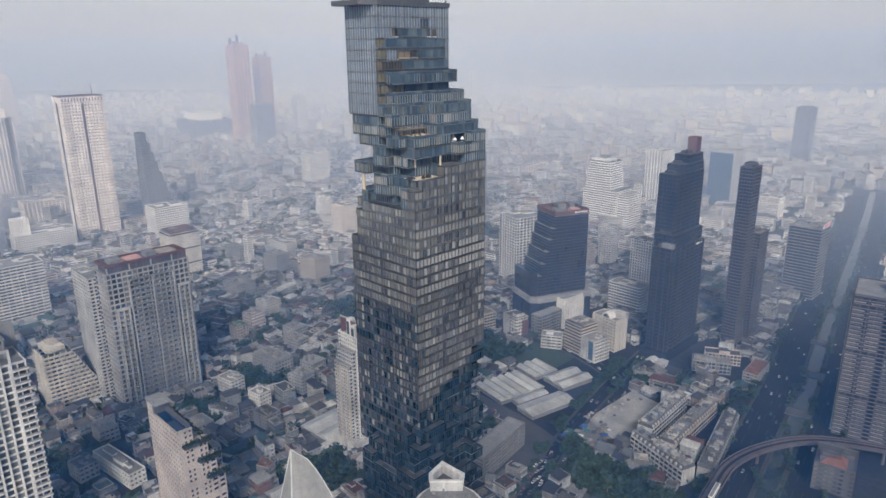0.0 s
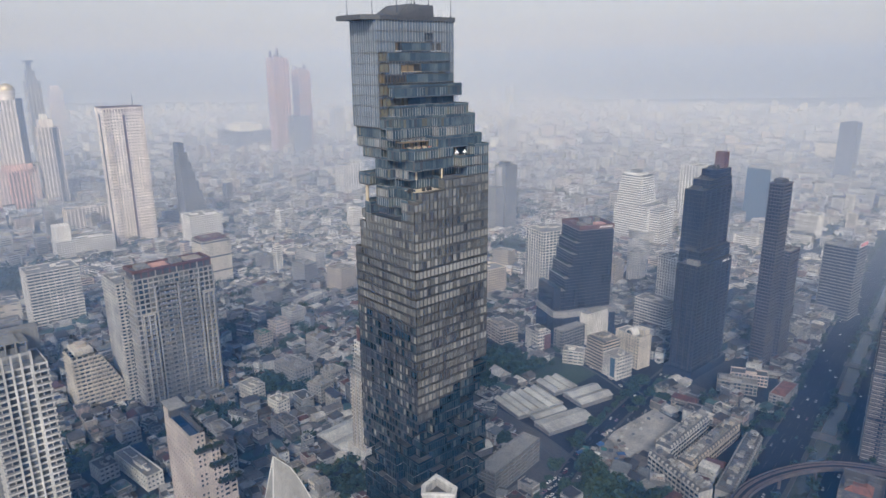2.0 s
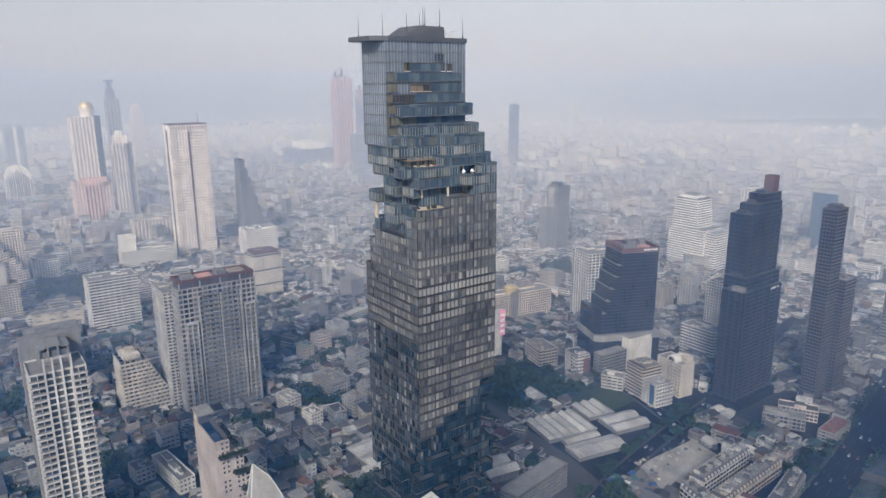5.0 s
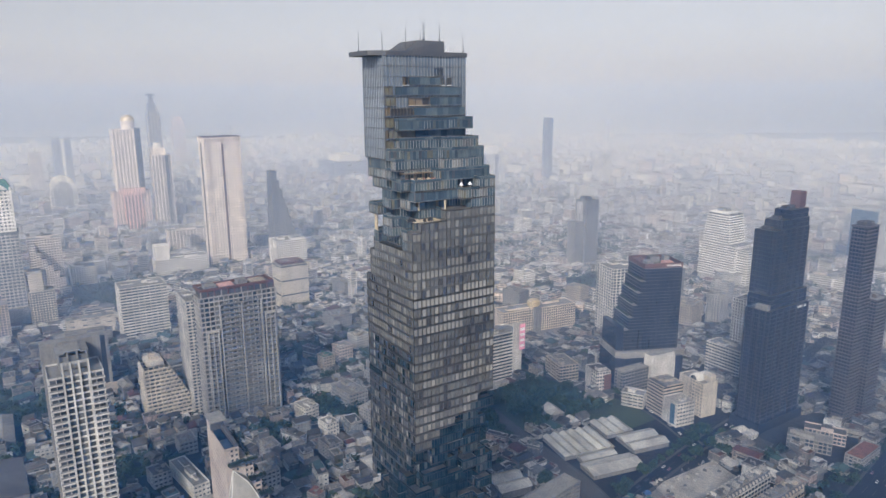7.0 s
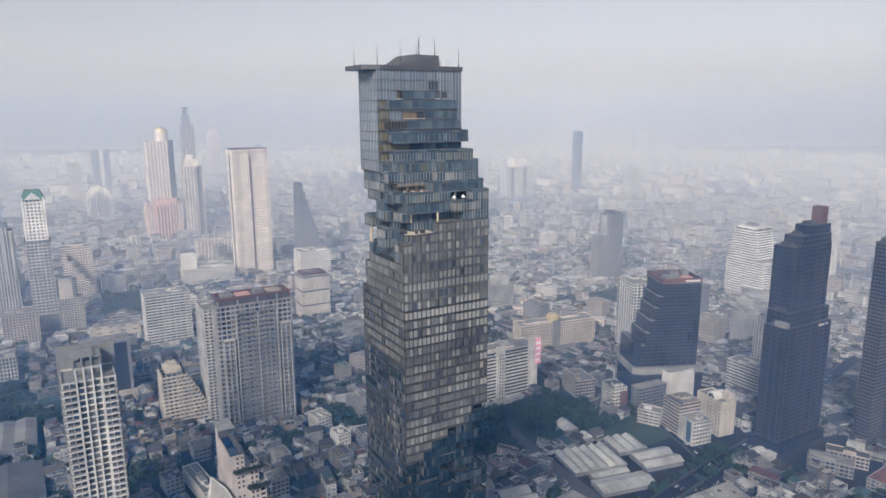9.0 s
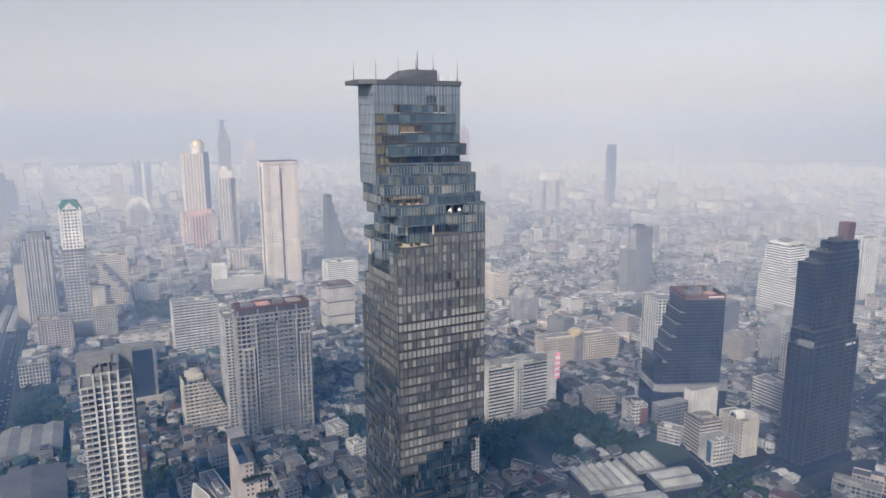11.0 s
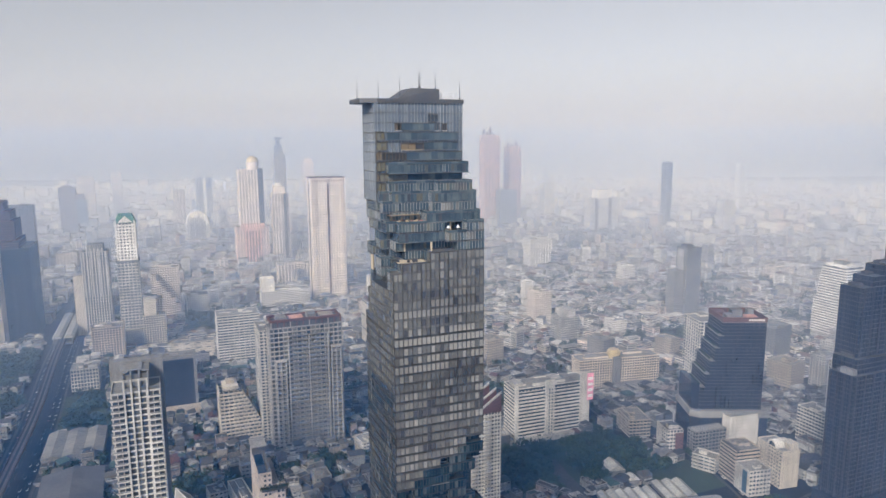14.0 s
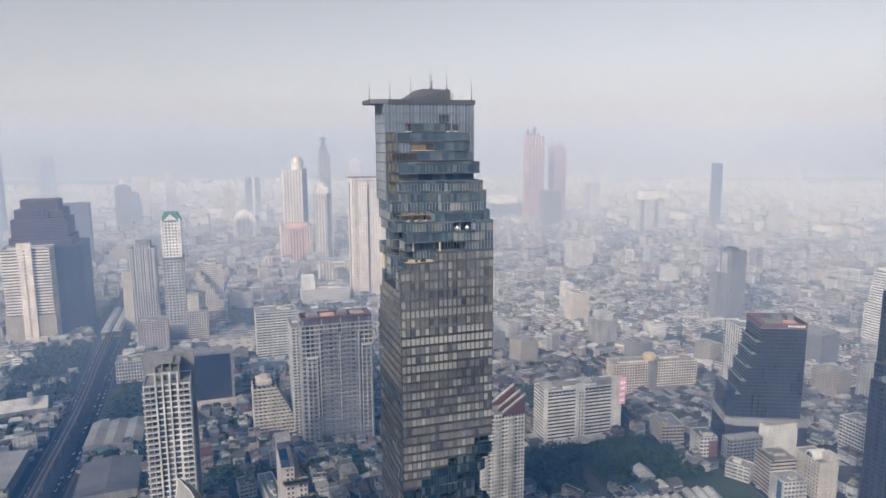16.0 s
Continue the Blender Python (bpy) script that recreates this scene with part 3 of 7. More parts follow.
def inside(ix, iy, f):
    z = f * FH + 2
    if not (0 <= ix < 10 and 0 <= iy < 10) or f > 72 or f < 0:
        return False
    if f >= 56:
        if f >= 66 and (ix < 1 or (iy == 9 and ix < 5)):
            return False
        reach = 10 if f < 59 else 5
        for a, b, e in UPPER.get(f, ()):
            if a <= iy < b:
                reach = e
        west = WEST.get(f, 0)
        # boxes that jut out at the south-west corner
        if (f == 60 and ix >= 1 and iy < 3) or (f in (57, 56) and ix >= (1 if f == 57 else 0) and 1 <= iy < 4) or (f == 56 and iy > 4):
            west = 0
        south = 0
        if 57 <= f < 63:
            south = (0, 1, 1, 2, 0, 1)[(ix // 2 + 2 * f) % 6] if 2 < ix < 9 else 0
        elif f >= 63 and ix >= 5:
            south = (0, 1, 0, 1)[(ix // 2 + f) % 4]
        if f == 59 and ix > 7:
            south = 1
        return west <= ix < reach and iy >= south
    if z > 166:
        return ix >= WEST.get(f, 0)
    # the lower bites climb from the south corner to the north end of the east face
    east, edge = 10, 143 + 2.4 * iy
    if z < edge:
        east -= int((1.25 + 1.3 * min(1, (edge - z) / 22)) * bite("le", iy // 2, f))
    south = int(1.75 * bite("ls", ix // 2, f)) if z < 116 + 2.2 * ix else 0
    north = 10 - (int(2.5 * bite("ln", ix // 2, f)) if ix > 4 and z < 150 else 0)
    return ix < east and south <= iy < north


TOWER_MATS = [BLACKMETAL, PANE_LIGHT, PANE_DARK, PANE_BLUE, TERRACE, SLABEDGE, OLIVE, PALEMETAL, LOWGLASS, PANE_TEAL, LOWBLIND, BODYBAND, LOWDECK, PALEEDGE, PANE_MID, LOWMETAL]
single = Shape()
single.pane(0, -0.8, 0.8, 0, 0, 2.93)
SINGLE = [single.mesh("pane", [m]) for m in (PANE_LIGHT, PANE_DARK, PANE_MID)]
singles, STOREYS = [], {}
for f in range(FLOORS):
    s, z = Shape(), f * FH
    for ix in range(10):
        for iy in range(10):
            if not inside(ix, iy, f):
                continue
            x, y = ix * CELL, iy * CELL
            if not inside(ix, iy, f + 1):
                s.box(x, y, z + FH - 0.25, x + CELL, y + CELL, z + FH, 4 if f > 56 else 12)
            if not inside(ix, iy, f - 1) and f:
                s.face([(x, y, z), (x, y + CELL, z), (x + CELL, y + CELL, z), (x + CELL, y, z)], 0)
            for k, (dx, dy) in enumerate(((1, 0), (-1, 0), (0, 1), (0, -1))):
                if inside(ix + dx, iy + dy, f):
                    continue
                cx, cy = x + CELL / 2, y + CELL / 2
                start = len(s.v)
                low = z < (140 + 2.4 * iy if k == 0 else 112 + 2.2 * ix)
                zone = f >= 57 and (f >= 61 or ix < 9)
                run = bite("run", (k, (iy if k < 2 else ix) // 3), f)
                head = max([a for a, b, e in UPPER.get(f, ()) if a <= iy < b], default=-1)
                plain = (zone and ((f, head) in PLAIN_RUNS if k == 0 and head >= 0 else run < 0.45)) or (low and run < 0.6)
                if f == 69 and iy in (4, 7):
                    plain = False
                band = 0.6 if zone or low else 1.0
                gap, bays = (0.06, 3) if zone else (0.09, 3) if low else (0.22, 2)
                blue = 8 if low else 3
                # storeys whose panes hold the foot's shade, higher up on the south side
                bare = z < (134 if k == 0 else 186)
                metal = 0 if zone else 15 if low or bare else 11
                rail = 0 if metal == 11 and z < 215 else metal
                lip = bite("lip", (k, (iy if k < 2 else ix) // 2), f)
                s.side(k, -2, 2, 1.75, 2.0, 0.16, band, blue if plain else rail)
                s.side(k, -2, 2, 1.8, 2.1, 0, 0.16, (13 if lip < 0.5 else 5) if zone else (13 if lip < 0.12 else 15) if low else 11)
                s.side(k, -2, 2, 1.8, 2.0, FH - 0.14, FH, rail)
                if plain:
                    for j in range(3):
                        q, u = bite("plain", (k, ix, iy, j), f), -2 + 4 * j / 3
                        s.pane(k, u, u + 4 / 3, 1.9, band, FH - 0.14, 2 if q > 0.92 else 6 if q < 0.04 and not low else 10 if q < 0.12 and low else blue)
                        s.side(k, u - 0.03, u + 0.03, 1.9, 1.96, band, FH - 0.14, 0)
                # blinds drawn down in runs of bays, on whole floors, and up a few columns of the east face; light and
                # shade are put into their share
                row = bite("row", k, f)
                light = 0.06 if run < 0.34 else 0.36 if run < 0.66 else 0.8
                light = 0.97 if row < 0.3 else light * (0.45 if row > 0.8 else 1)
                # fewer pale panes low down and on the shaded south, more on the sunlit rest
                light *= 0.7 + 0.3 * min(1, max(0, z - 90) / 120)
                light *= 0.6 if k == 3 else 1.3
                for j in range(0 if plain else bays):
                    u = -2 + 4 * j / bays
                    s.side(k, u - gap, u + gap, 1.8, 2.0 if gap > 0.08 else 2.04, band, FH - 0.14, 7 if zone else metal)
                    if j == bays - 1 and not zone and not low:
                        s.side(k, 2 - gap, 2, 1.8, 2.0, band, FH - 0.14, metal)
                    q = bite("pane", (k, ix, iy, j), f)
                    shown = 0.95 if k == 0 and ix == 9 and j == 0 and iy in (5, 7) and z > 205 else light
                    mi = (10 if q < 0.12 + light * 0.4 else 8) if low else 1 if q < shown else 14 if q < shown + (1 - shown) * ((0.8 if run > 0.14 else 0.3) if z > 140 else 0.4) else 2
                    # lower storeys get darker panes, the shade put into their colour, but on whole pale floors
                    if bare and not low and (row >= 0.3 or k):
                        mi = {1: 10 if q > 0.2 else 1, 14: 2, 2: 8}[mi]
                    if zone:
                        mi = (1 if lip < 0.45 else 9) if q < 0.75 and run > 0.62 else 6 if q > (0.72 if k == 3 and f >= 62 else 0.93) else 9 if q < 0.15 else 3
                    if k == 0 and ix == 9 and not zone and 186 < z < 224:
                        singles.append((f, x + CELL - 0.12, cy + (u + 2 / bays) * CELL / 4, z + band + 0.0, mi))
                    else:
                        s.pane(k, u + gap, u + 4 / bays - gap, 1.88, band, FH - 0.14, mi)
                if not inside(ix, iy, f + 1) and (zone or low):
                    s.side(k, -2, 2, 1.92, 1.98, FH, FH + 1.0, blue)
                    s.side(k, -2, 2, 1.9, 2.0, FH + 1.0, FH + 1.1, 13 if lip < (0.6 if zone else 0.25) else metal)
                s.v[start:] = [(a * CELL / 4 + cx, b * CELL / 4 + cy, c + z) for a, b, c in s.v[start:]]
    if s.f:
        STOREYS[f] = part("storey", s, TOWER_MATS, tower)
for f, x, y, z, mi in singles:
    part("pane", SINGLE[{1: 0, 2: 1, 14: 2}[mi]], None, STOREYS[f], at=(x, y, z))
s = Shape()
s.box(13, 9, 0, 31, 35, 248)
s.box(13, 9, 248, 18, 35, 300)
part("core", s, [BLACKMETAL], tower, "dark inner core seen in the bites")
# columns in the open floors
for x, y, f0, f1 in ((9.0, 0.9, 58, 60), (37.4, 19.0, 61, 62), (34.0, 8.0, 61, 62), (35, 29, 63, 64), (35, 25, 63, 64)):
    s = Shape()
    s.round(0, 0, f0 * FH, f1 * FH, 0.75 if f1 - f0 > 1 else 0.4, 10)
    part("column", s, [SUNSTONE], tower, "cream round column in the open floor", at=(x, y, 0))
# seats and planters on the high open terrace, parasols and a pale deck
terrace = random.Random(4)
for i in range(14):
    x, y = terrace.uniform(30, 35), 4 + i * 1.3
    s = Shape()
    s.box(-0.9, -0.45, 0, 0.9, 0.45, 0.45, 0)
    s.box(-0.9, 0.25, 0.45, 0.9, 0.45, 1.0, 0)
    s.box(-0.5, -1.0, 0, 0.5, -0.6, 0.7, 1)
    part("terrace_sofa", s, [SUNSTONE if i % 3 else CARMINE, OLIVE], tower, "tan cushioned sofa and table on the terrace", at=(x, y, 64 * FH), turn=terrace.choice((0, 90)))
s = Shape()
s.box(28.2, 2, 64 * FH + 3.0, 33, 15.8, 64 * FH + 3.25)
for y in (2.5, 7, 11, 15):
    s.box(32.5, y, 64 * FH, 32.8, y + 0.3, 64 * FH + 3.0)
part("pergola", s, [TIMBER], tower, "gold-brown pergola over the terrace seats")
for x, y in ((38.6, 26.5), (38.6, 31)):
    s = Shape()
    s.round(0, 0, 0, 2.4, 0.06, 6)
    s.round(0, 0, 1.6, 2.8, 0.95, 8, grow=0.05)
    part("parasol", s, [SIGN_WHITE], tower, "closed white parasol on the terrace", at=(x, y, 63 * FH))
s = Shape()
s.box(32.2, 3.0, 0.02, 39.4, 15.6, 0.12)
part("terrace_deck", s, [SUNSTONE], tower, "pale yellow stone deck", at=(0, 0, 60 * FH))
for i, (x, y, w) in enumerate(((36.5, 2.5, 3.0), (38.6, 8.0, 1.0), (38.4, 11.0, 2.2))):
    s = Shape()
    s.box(-0.6, -w / 2, 0.12, 0.6, w / 2, 0.8)
    s.box(-0.5, -w / 2 + 0.1, 0.8, 0.5, w / 2 - 0.1, 1.4)
    part("planter", s, [BLACKMETAL], tower, at=(x, y, 60 * FH))
# the plain upper block on the west half
ux0, uy0, ux1, uy1 = -235.4 - TX, 180.2 - TY, -217.0 - TX, 221.6 - TY
UZ0, UZ1 = 269.6, 312.0
n = 10
uh = (UZ1 - UZ0) / n
me = storey(ux1 - ux0, uy1 - uy0, uh, 1.53, 0.14, 0.3, 0.22, 0, 0.03, trim=2).mesh("upper_storey", [SLABEDGE, PANE_SKY, PALEMETAL])
for i in range(n):
    part("upper_storey", me, None, tower, at=((ux0 + ux1) / 2, (uy0 + uy1) / 2, UZ0 + i * uh))
s = Shape()
s.box(ux0 + 0.3, uy0 + 0.3, UZ0 - 0.3, ux1 - 0.3, uy1 - 0.3, UZ0, 0)
part("soffit", s, [BLACKMETAL], tower)


def loggia(y0, y1, z0, z1, posts, back, sill=None):
    """A balcony look on the flat east face: a back panel dark as recess shade or tinted, posts, side cheeks and a sill.
    """
    s = Shape()
    s.box(0.05, y0, z0, 0.07, y1, z1, 0)
    for i in range(posts + 1 if posts else 0):
        y = y0 + (y1 - y0) * i / posts
        s.box(0.07, y - 0.09, z0, 0.42, y + 0.09, z1, 1)
    s.box(0.07, y0, z1, 0.5, y1, z1 + 0.18, 1 if posts else 2)
    s.box(0.05, y0, z0 - 0.22, 0.75, y1, z0, 2)
    part("loggia", s, [back, FRAME_BROWN, sill or SLABEDGE], tower, at=(ux1, -TY, 0))


for y0, y1 in ((204.9, 206.1), (206.6, 207.8), (208.3, 209.5)):
    loggia(y0, y1, 304.2, 307.2, 0, GLASS)
loggia(189.4, 190.8, 300.2, 303.3, 1, TIMBER, SIGN_WHITE)
loggia(190.8, 192.2, 300.2, 303.3, 1, BLACKMETAL, SIGN_WHITE)
loggia(211.6, 213.6, 300.2, 303.0, 2, BLACKMETAL, SIGN_WHITE)
loggia(208.0, 210.0, 300.2, 303.0, 2, PANE_BLUE, SIGN_WHITE)
loggia(199.0, 202.6, 291.9, 294.7, 1, BLACKMETAL, SUNSTONE)
loggia(192.0, 199.0, 291.9, 294.7, 2, TIMBER, SUNSTONE)
loggia(183.4, 194.4, 287.6, 290.4, 7, BLACKMETAL)
loggia(182.0, 195.0, 278.4, 281.6, 6, OLIVE)
loggia(180.8, 184.4, 296.2, 299.6, 2, OLIVE)
loggia(181.0, 185.6, 291.9, 295.3, 2, OLIVE)
loggia(180.7, 183.2, 287.6, 291.0, 2, TIMBER)
loggia(180.8, 184.6, 283.0, 286.6, 2, OLIVE)
loggia(180.8, 182.0, 278.4, 281.6, 1, TIMBER)
loggia(180.8, 184.5, 274.0, 277.4, 2, OLIVE)
for z0, z1, y0, y1, n in ((300.1, 303.5, 192.4, 207.8, 6), (295.9, 299.5, 185.8, 218.6, 12), (291.6, 295.2, 202.8, 218.6, 7), (287.3, 290.9, 194.6, 220.8, 9), (278.2, 281.8, 195.2, 220.8, 8)):
    s = Shape()
    s.box(0.04, y0, z0, 0.7, y1, z0 + 0.3, 0)
    s.box(0.04, y0, z1 - 0.15, 0.65, y1, z1, 0)
    for q in range(n):
        a, w = y0 + (y1 - y0) * q / n, (y1 - y0) / n
        s.box(0.06, a + 0.03, z0 + 0.3, 0.5, a + w - 0.03, z1 - 0.15, 1)
    part("glass_band", s, [SLABEDGE, PANE_BLUE], tower, at=(ux1, -TY, 0))
# roof slab, roof house and masts
s = Shape()
s.prism([(ux0 - 1.2, uy0 - 5.6), (ux1 - 2.5, uy0 - 5.6), (ux1 + 0.5, uy0 + 1.5), (ux1 + 0.5, uy1 + 0.4), (ux0 - 1.2, uy1 + 0.4)], UZ1, 313.9)
part("roof_slab", s, [ROOFCAP], tower)
s = Shape()
ya, yb, yc = 191 - TY, 198 - TY, 210.5 - TY
s.hexa([(ux0 + 1, ya, 313.9), (ux1 - 0.3, ya, 313.9), (ux1 - 0.3, yc, 313.9), (ux0 + 1, yc, 313.9), (ux0 + 2, yb, 318.6), (ux1 - 1.2, yb, 318.6), (ux1 - 0.6, yc, 318.4), (ux0 + 1, yc, 318.4)])
part("roof_house", s, [ROOFCAP], tower)
s = Shape()
for x in (0, 2.4, 4.8):
    s.box(x, 0, 0, x + 0.3, 0.3, 3.4)
    s.box(x, 5, 0, x + 0.3, 5.3, 3.4)
for zz in (1.5, 2.9):
    s.box(0, 0, zz, 5, 0.15, zz + 0.15)
    s.box(0, 5, zz, 5, 5.15, zz + 0.15)
    s.box(4.8, 0.18, zz, 4.95, 5, zz + 0.15)
part("steel_frame", s, [SIGN_WHITE], tower, at=(ux1 - 6, 212.5 - TY, 313.9))
for x, y, z, h in ((-232, 177, 313.9, 8), (-226, 185, 313.9, 8.5), (-220, 193, 313.9, 9.5), (-219, 201.5, 318.6, 7), (-224, 204, 318.6, 8), (-228, 205, 318.6, 5), (-219.5, 209.5, 318.4, 7), (-217.6, 220.5, 313.9, 8)):
    s = Shape()
    s.round(0, 0, 0, h, 0.16, 6, grow=0.5)
    s.round(0, 0, 0, 0.8, 0.35, 6)
    part("mast", s, [DARK], tower, at=(x - TX, y - TY, z))
# podium and low cube beside it
s = Shape()
s.box(-8, -10, 0, 50, 44, 14)
part("podium", s, [DARK], tower)


# ---- named buildings ----
def slab(name, x0, y0, z0, x1, y1, z1, m, root, label=""):
    """A plain block part under a building, given by its place in the city."""
    s, w, d = Shape(), (x1 - x0) / 2, (y1 - y0) / 2
    s.box(-w, -d, z0, w, d, z1)
    c = Matrix.Rotation(-root.rotation_euler.z, 3, "Z") @ Vector(((x0 + x1) / 2 - root.location.x, (y0 + y1) / 2 - root.location.y, 0))
    return part(name, s, [m], root, label, at=c)


# grey lattice condominium with two notched corners and a rust-red roof frame
b = block("condominium", "broad grey lattice condominium with rust-red roof frame", "apartment tower", -588, 178, -564, 248, 120, 4.4, 4.4, 0.8, 1.0, LATTICE, CURTAIN, deep=1.2, lip=0.1, plant=False)
for y0, y1, h in ((183, 193, 88), (236, 246, 97)):
    # a projecting column of narrow windows between white piers
    for y in (y0, (y0 + y1) / 2 - 0.5, y1 - 1.0):
        slab("pier", -564, y, 0, -561.2, y + 1.0, h, LATTICE, b)
    s = Shape()
    s.box(-1.2, -(y1 - y0) / 2, 0, 1.2, (y1 - y0) / 2, 0.8)
    ledge = s.mesh("balcony", [LATTICE])
    for i in range(int(h / 4.4)):
        part("balcony", ledge, None, b, at=(-562.8 + 576, (y0 + y1) / 2 - 213, i * 4.4))
    slab("roof", -564, y0, h, -561.2, y1, h + 1, LATTICE, b)
# wide dark balconies between the columns, a white upstand on every second floor
for y0, y1 in ((197, 214), (216, 232)):
    for i in range(26):
        s = Shape()
        w = (y1 - y0) / 2
        s.box(-0.9, -w, 0, 0.9, w, 0.35, 0)
        s.box(0.6, -w, 0.35, 0.9, w, 1.5, 1)
        if i % 2:
            for q in (-0.5, 0.5):
                s.box(0.5, w * q - 0.3, 0.35, 0.95, w * q + 0.3, 2.6, 0)
        part("balcony", s, [LATTICE, GREY], b, at=(-563.2 + 576, (y0 + y1) / 2 - 213, i * 4.4 + 2.4))
for y in (195, 214.4, 232.6):
    slab("pier", -564, y, 0, -562, y + 1.2, 112, LATTICE, b)
slab("attic", -587, 181, 120, -566, 246, 125.5, DARK, b, "dark recessed top floors")
for i in range(12):
    slab("roof_post", -566.4, 180 + i * 6, 120.5, -565.2, 181 + i * 6, 127, RUST if i % 3 else LATTICE, b)
slab("roof_frame", -567, 179, 126, -565, 247, 128.2, RUST, b, "rust-red roof frame")
slab("roof_frame", -588, 179, 126, -586, 247, 128.2, RUST, b)
slab("roof_frame", -586, 179, 126, -567, 181, 128.2, RUST, b)
slab("roof_frame", -586, 245, 126, -567, 247, 128.2, RUST, b)
for i, (y0, y1, z) in enumerate(((186, 196, 129), (199, 212, 127.6), (216, 224, 130), (228, 241, 128))):
    slab("plant_room", -584, y0, 125.5, -571, y1, z, (PALE, ROSE, GREY, BEIGE)[i], b)
b = block("apartment_block", "white apartment slab with grey stair strip behind a condominium", "apartment tower", -630, 172, -589.5, 204, 112, 3.2, 4, 1.6, 1.5, WHITE, GLASS)
slab("annex", -615, 204, 0, -595, 214, 92, WHITE, b)
block("office_block", "white banded office block with pale blue roof", "office building", -882, 150, -845, 204, 66, 3.6, 7.2, 0.7, 1.7, MIDWHITE, GLASS, roof=PALE, lip=0.3)
b = block("warehouse", "long cream warehouse wall with a flat roof", "warehouse", -916, 92, -897, 148, 21, 7, 14, 9, 5.6, CREAM, GLASS, roof=PALE, plant=False)
for y in (100, 118, 134):
    slab("roof_vent", -912, y, 21.2, -906, y + 5, 23.6, GREY, b)
# terraced apartment block, each storey a little shorter
b = thing("terraced_apartments", "beige terraced apartment block stepping back floor by floor", "apartment building", -620, 155)
take(-642, 132, -600, 182)
for i in range(14):
    d = 47 - i * 1.85
    me = storey(36 - i * 0.6, d, 3.6, 4.4, 0.9, 1.5, 1.0, 0.3)
    part("storey", me, [CREAM, CURTAIN], b, at=(0, d / 2 - 22, i * 3.6))
slab("roof_house", -632, 137, 50.4, -610, 152, 54, CREAM, b)
slab("roof_house", -628, 141, 54, -618, 149, 57, BEIGE, b)
b = block("storage_tower", "windowless cream tower in three stacked boxes", "tower block", -893, 357, -860, 398, 62, 20.6, 60, 2, 18.6, CREAM, DARKGLASS, plant=True)
slab("roof_frame", -890, 360, 63, -864, 394, 66, RUST, b)
# white lattice condominium with frame-like crown
b = block("condominium", "slim white condominium with tall open frame crown", "apartment tower", -448, 53, -421, 84, 126, 4.2, 4.6, 0.4, 0.9, MIDWHITE, CURTAIN, deep=0.9, lip=0.1, plant=False)
for y in (60.8, 65.4, 70.2, 75.4):
    slab("pier", -421, y, 0, -419.7, y + 1.1, 136, MIDWHITE, b)
for y0, y1 in ((61.9, 65.4), (66.5, 70.2), (71.3, 75.4)):
    slab("frame_beam", -421, y0, 134.4, -420, y1, 136, WHITE, b)
for y0, y1 in ((52.4, 60.8), (76.5, 84.4)):
    for i in range(30):
        slab("balcony", -421, y0, i * 4.2, -419.5, y1, i * 4.2 + 0.95, MIDWHITE, b)
        slab("balcony_glass", -420, y0 + 0.4, i * 4.2 + 0.95, -419.7, y1 - 0.4, i * 4.2 + 1.9, PALE, b)
slab("back_tower", -456, 51.5, 0, -448.2, 86.5, 141, PALE, b, "blank pale rear wall")
slab("crown", -446, 60, 127, -432, 77, 136, GREY, b, "grey recessed crown")
for y in (60, 65.2, 70.6, 76):
    slab("crown_post", -431.4, y, 127, -430.4, y + 1, 139, PALE, b)
for y0, y1, z in ((59.4, 64, 138.2), (64, 73, 139.2), (73, 77.6, 138.2)):
    slab("crown_beam", -447, y0, z, -430, y1, z + 0.8, PALE, b)
slab("plinth", -421, 54, 0, -418.5, 86, 12, WHITE, b)
# pink terraced tower with roof pool
b = thing("terraced_tower", "pale pink tower with planted terraces and a roof pool", "apartment tower", -382, 156)
take(-406, 136, -356, 182)
for y0, y1, h in ((140, 148.5, 80), (148.5, 157, 71), (157, 161.5, 58), (161.5, 166, 45)):
    nf = round(h / 3.35)
    wide = y1 - y0
    bays = max(1, round(wide / 3.3))
    for kind in (0, 1):
        blank = [(0, i) for i in range(bays) if kind == 0 or (i == 0 and bays > 1)]
        me = storey(43, wide, h / nf, 3.3, 1.45, 1.5, 0.5, blind=blank).mesh("storey", [PINK, GLASS])
        for i in range(nf):
            if (kind == 1) == (i % 4 != 0):
                part("storey", me, None, b, at=(0, (y0 + y1) / 2 - 156, i * h / nf))
    slab("terrace", -403.2, y0, h, -360, y1, h + 0.3, BEIGE, b)
    slab("parapet", -360.6, y0, h + 0.3, -360, y1, h + 1.3, PINK, b)
    if y0 > 145:
        # a planted trough that juts out below each terrace
        slab("trough", -360, y0 - 7, h - 1.6, -357.4, y1 + 1.2, h - 0.2, DARK, b, "dark jutting planter trough")
        rr = random.Random(int(y0))
        for i in range(16):
            s = Shape()
            for j in range(34):
                x, y, z, q = rr.uniform(-1.7, 1.7), rr.uniform(-1.7, 1.7), rr.uniform(-0.9, 1.9), rr.uniform(0.3, 0.75)
                s.face([(x - q, y, z - q), (x + q, y + q * 0.6, z - q), (x + q, y, z + q), (x - q, y - q * 0.5, z + q)])
            at = (-17 + 4.2 * i, y1 - 1.8 - 156, h + 0.3) if i < 9 else (23.4, y0 - 6.5 + (i - 9) * (wide + 7) / 6 - 156, h - 0.2)
            tagged(part("planting", s, [LEAF], b, at=at), kind="stuff")
slab("pool", -391.5, 140.5, 80.3, -363, 146.2, 80.6, POOL, b, "blue roof pool")
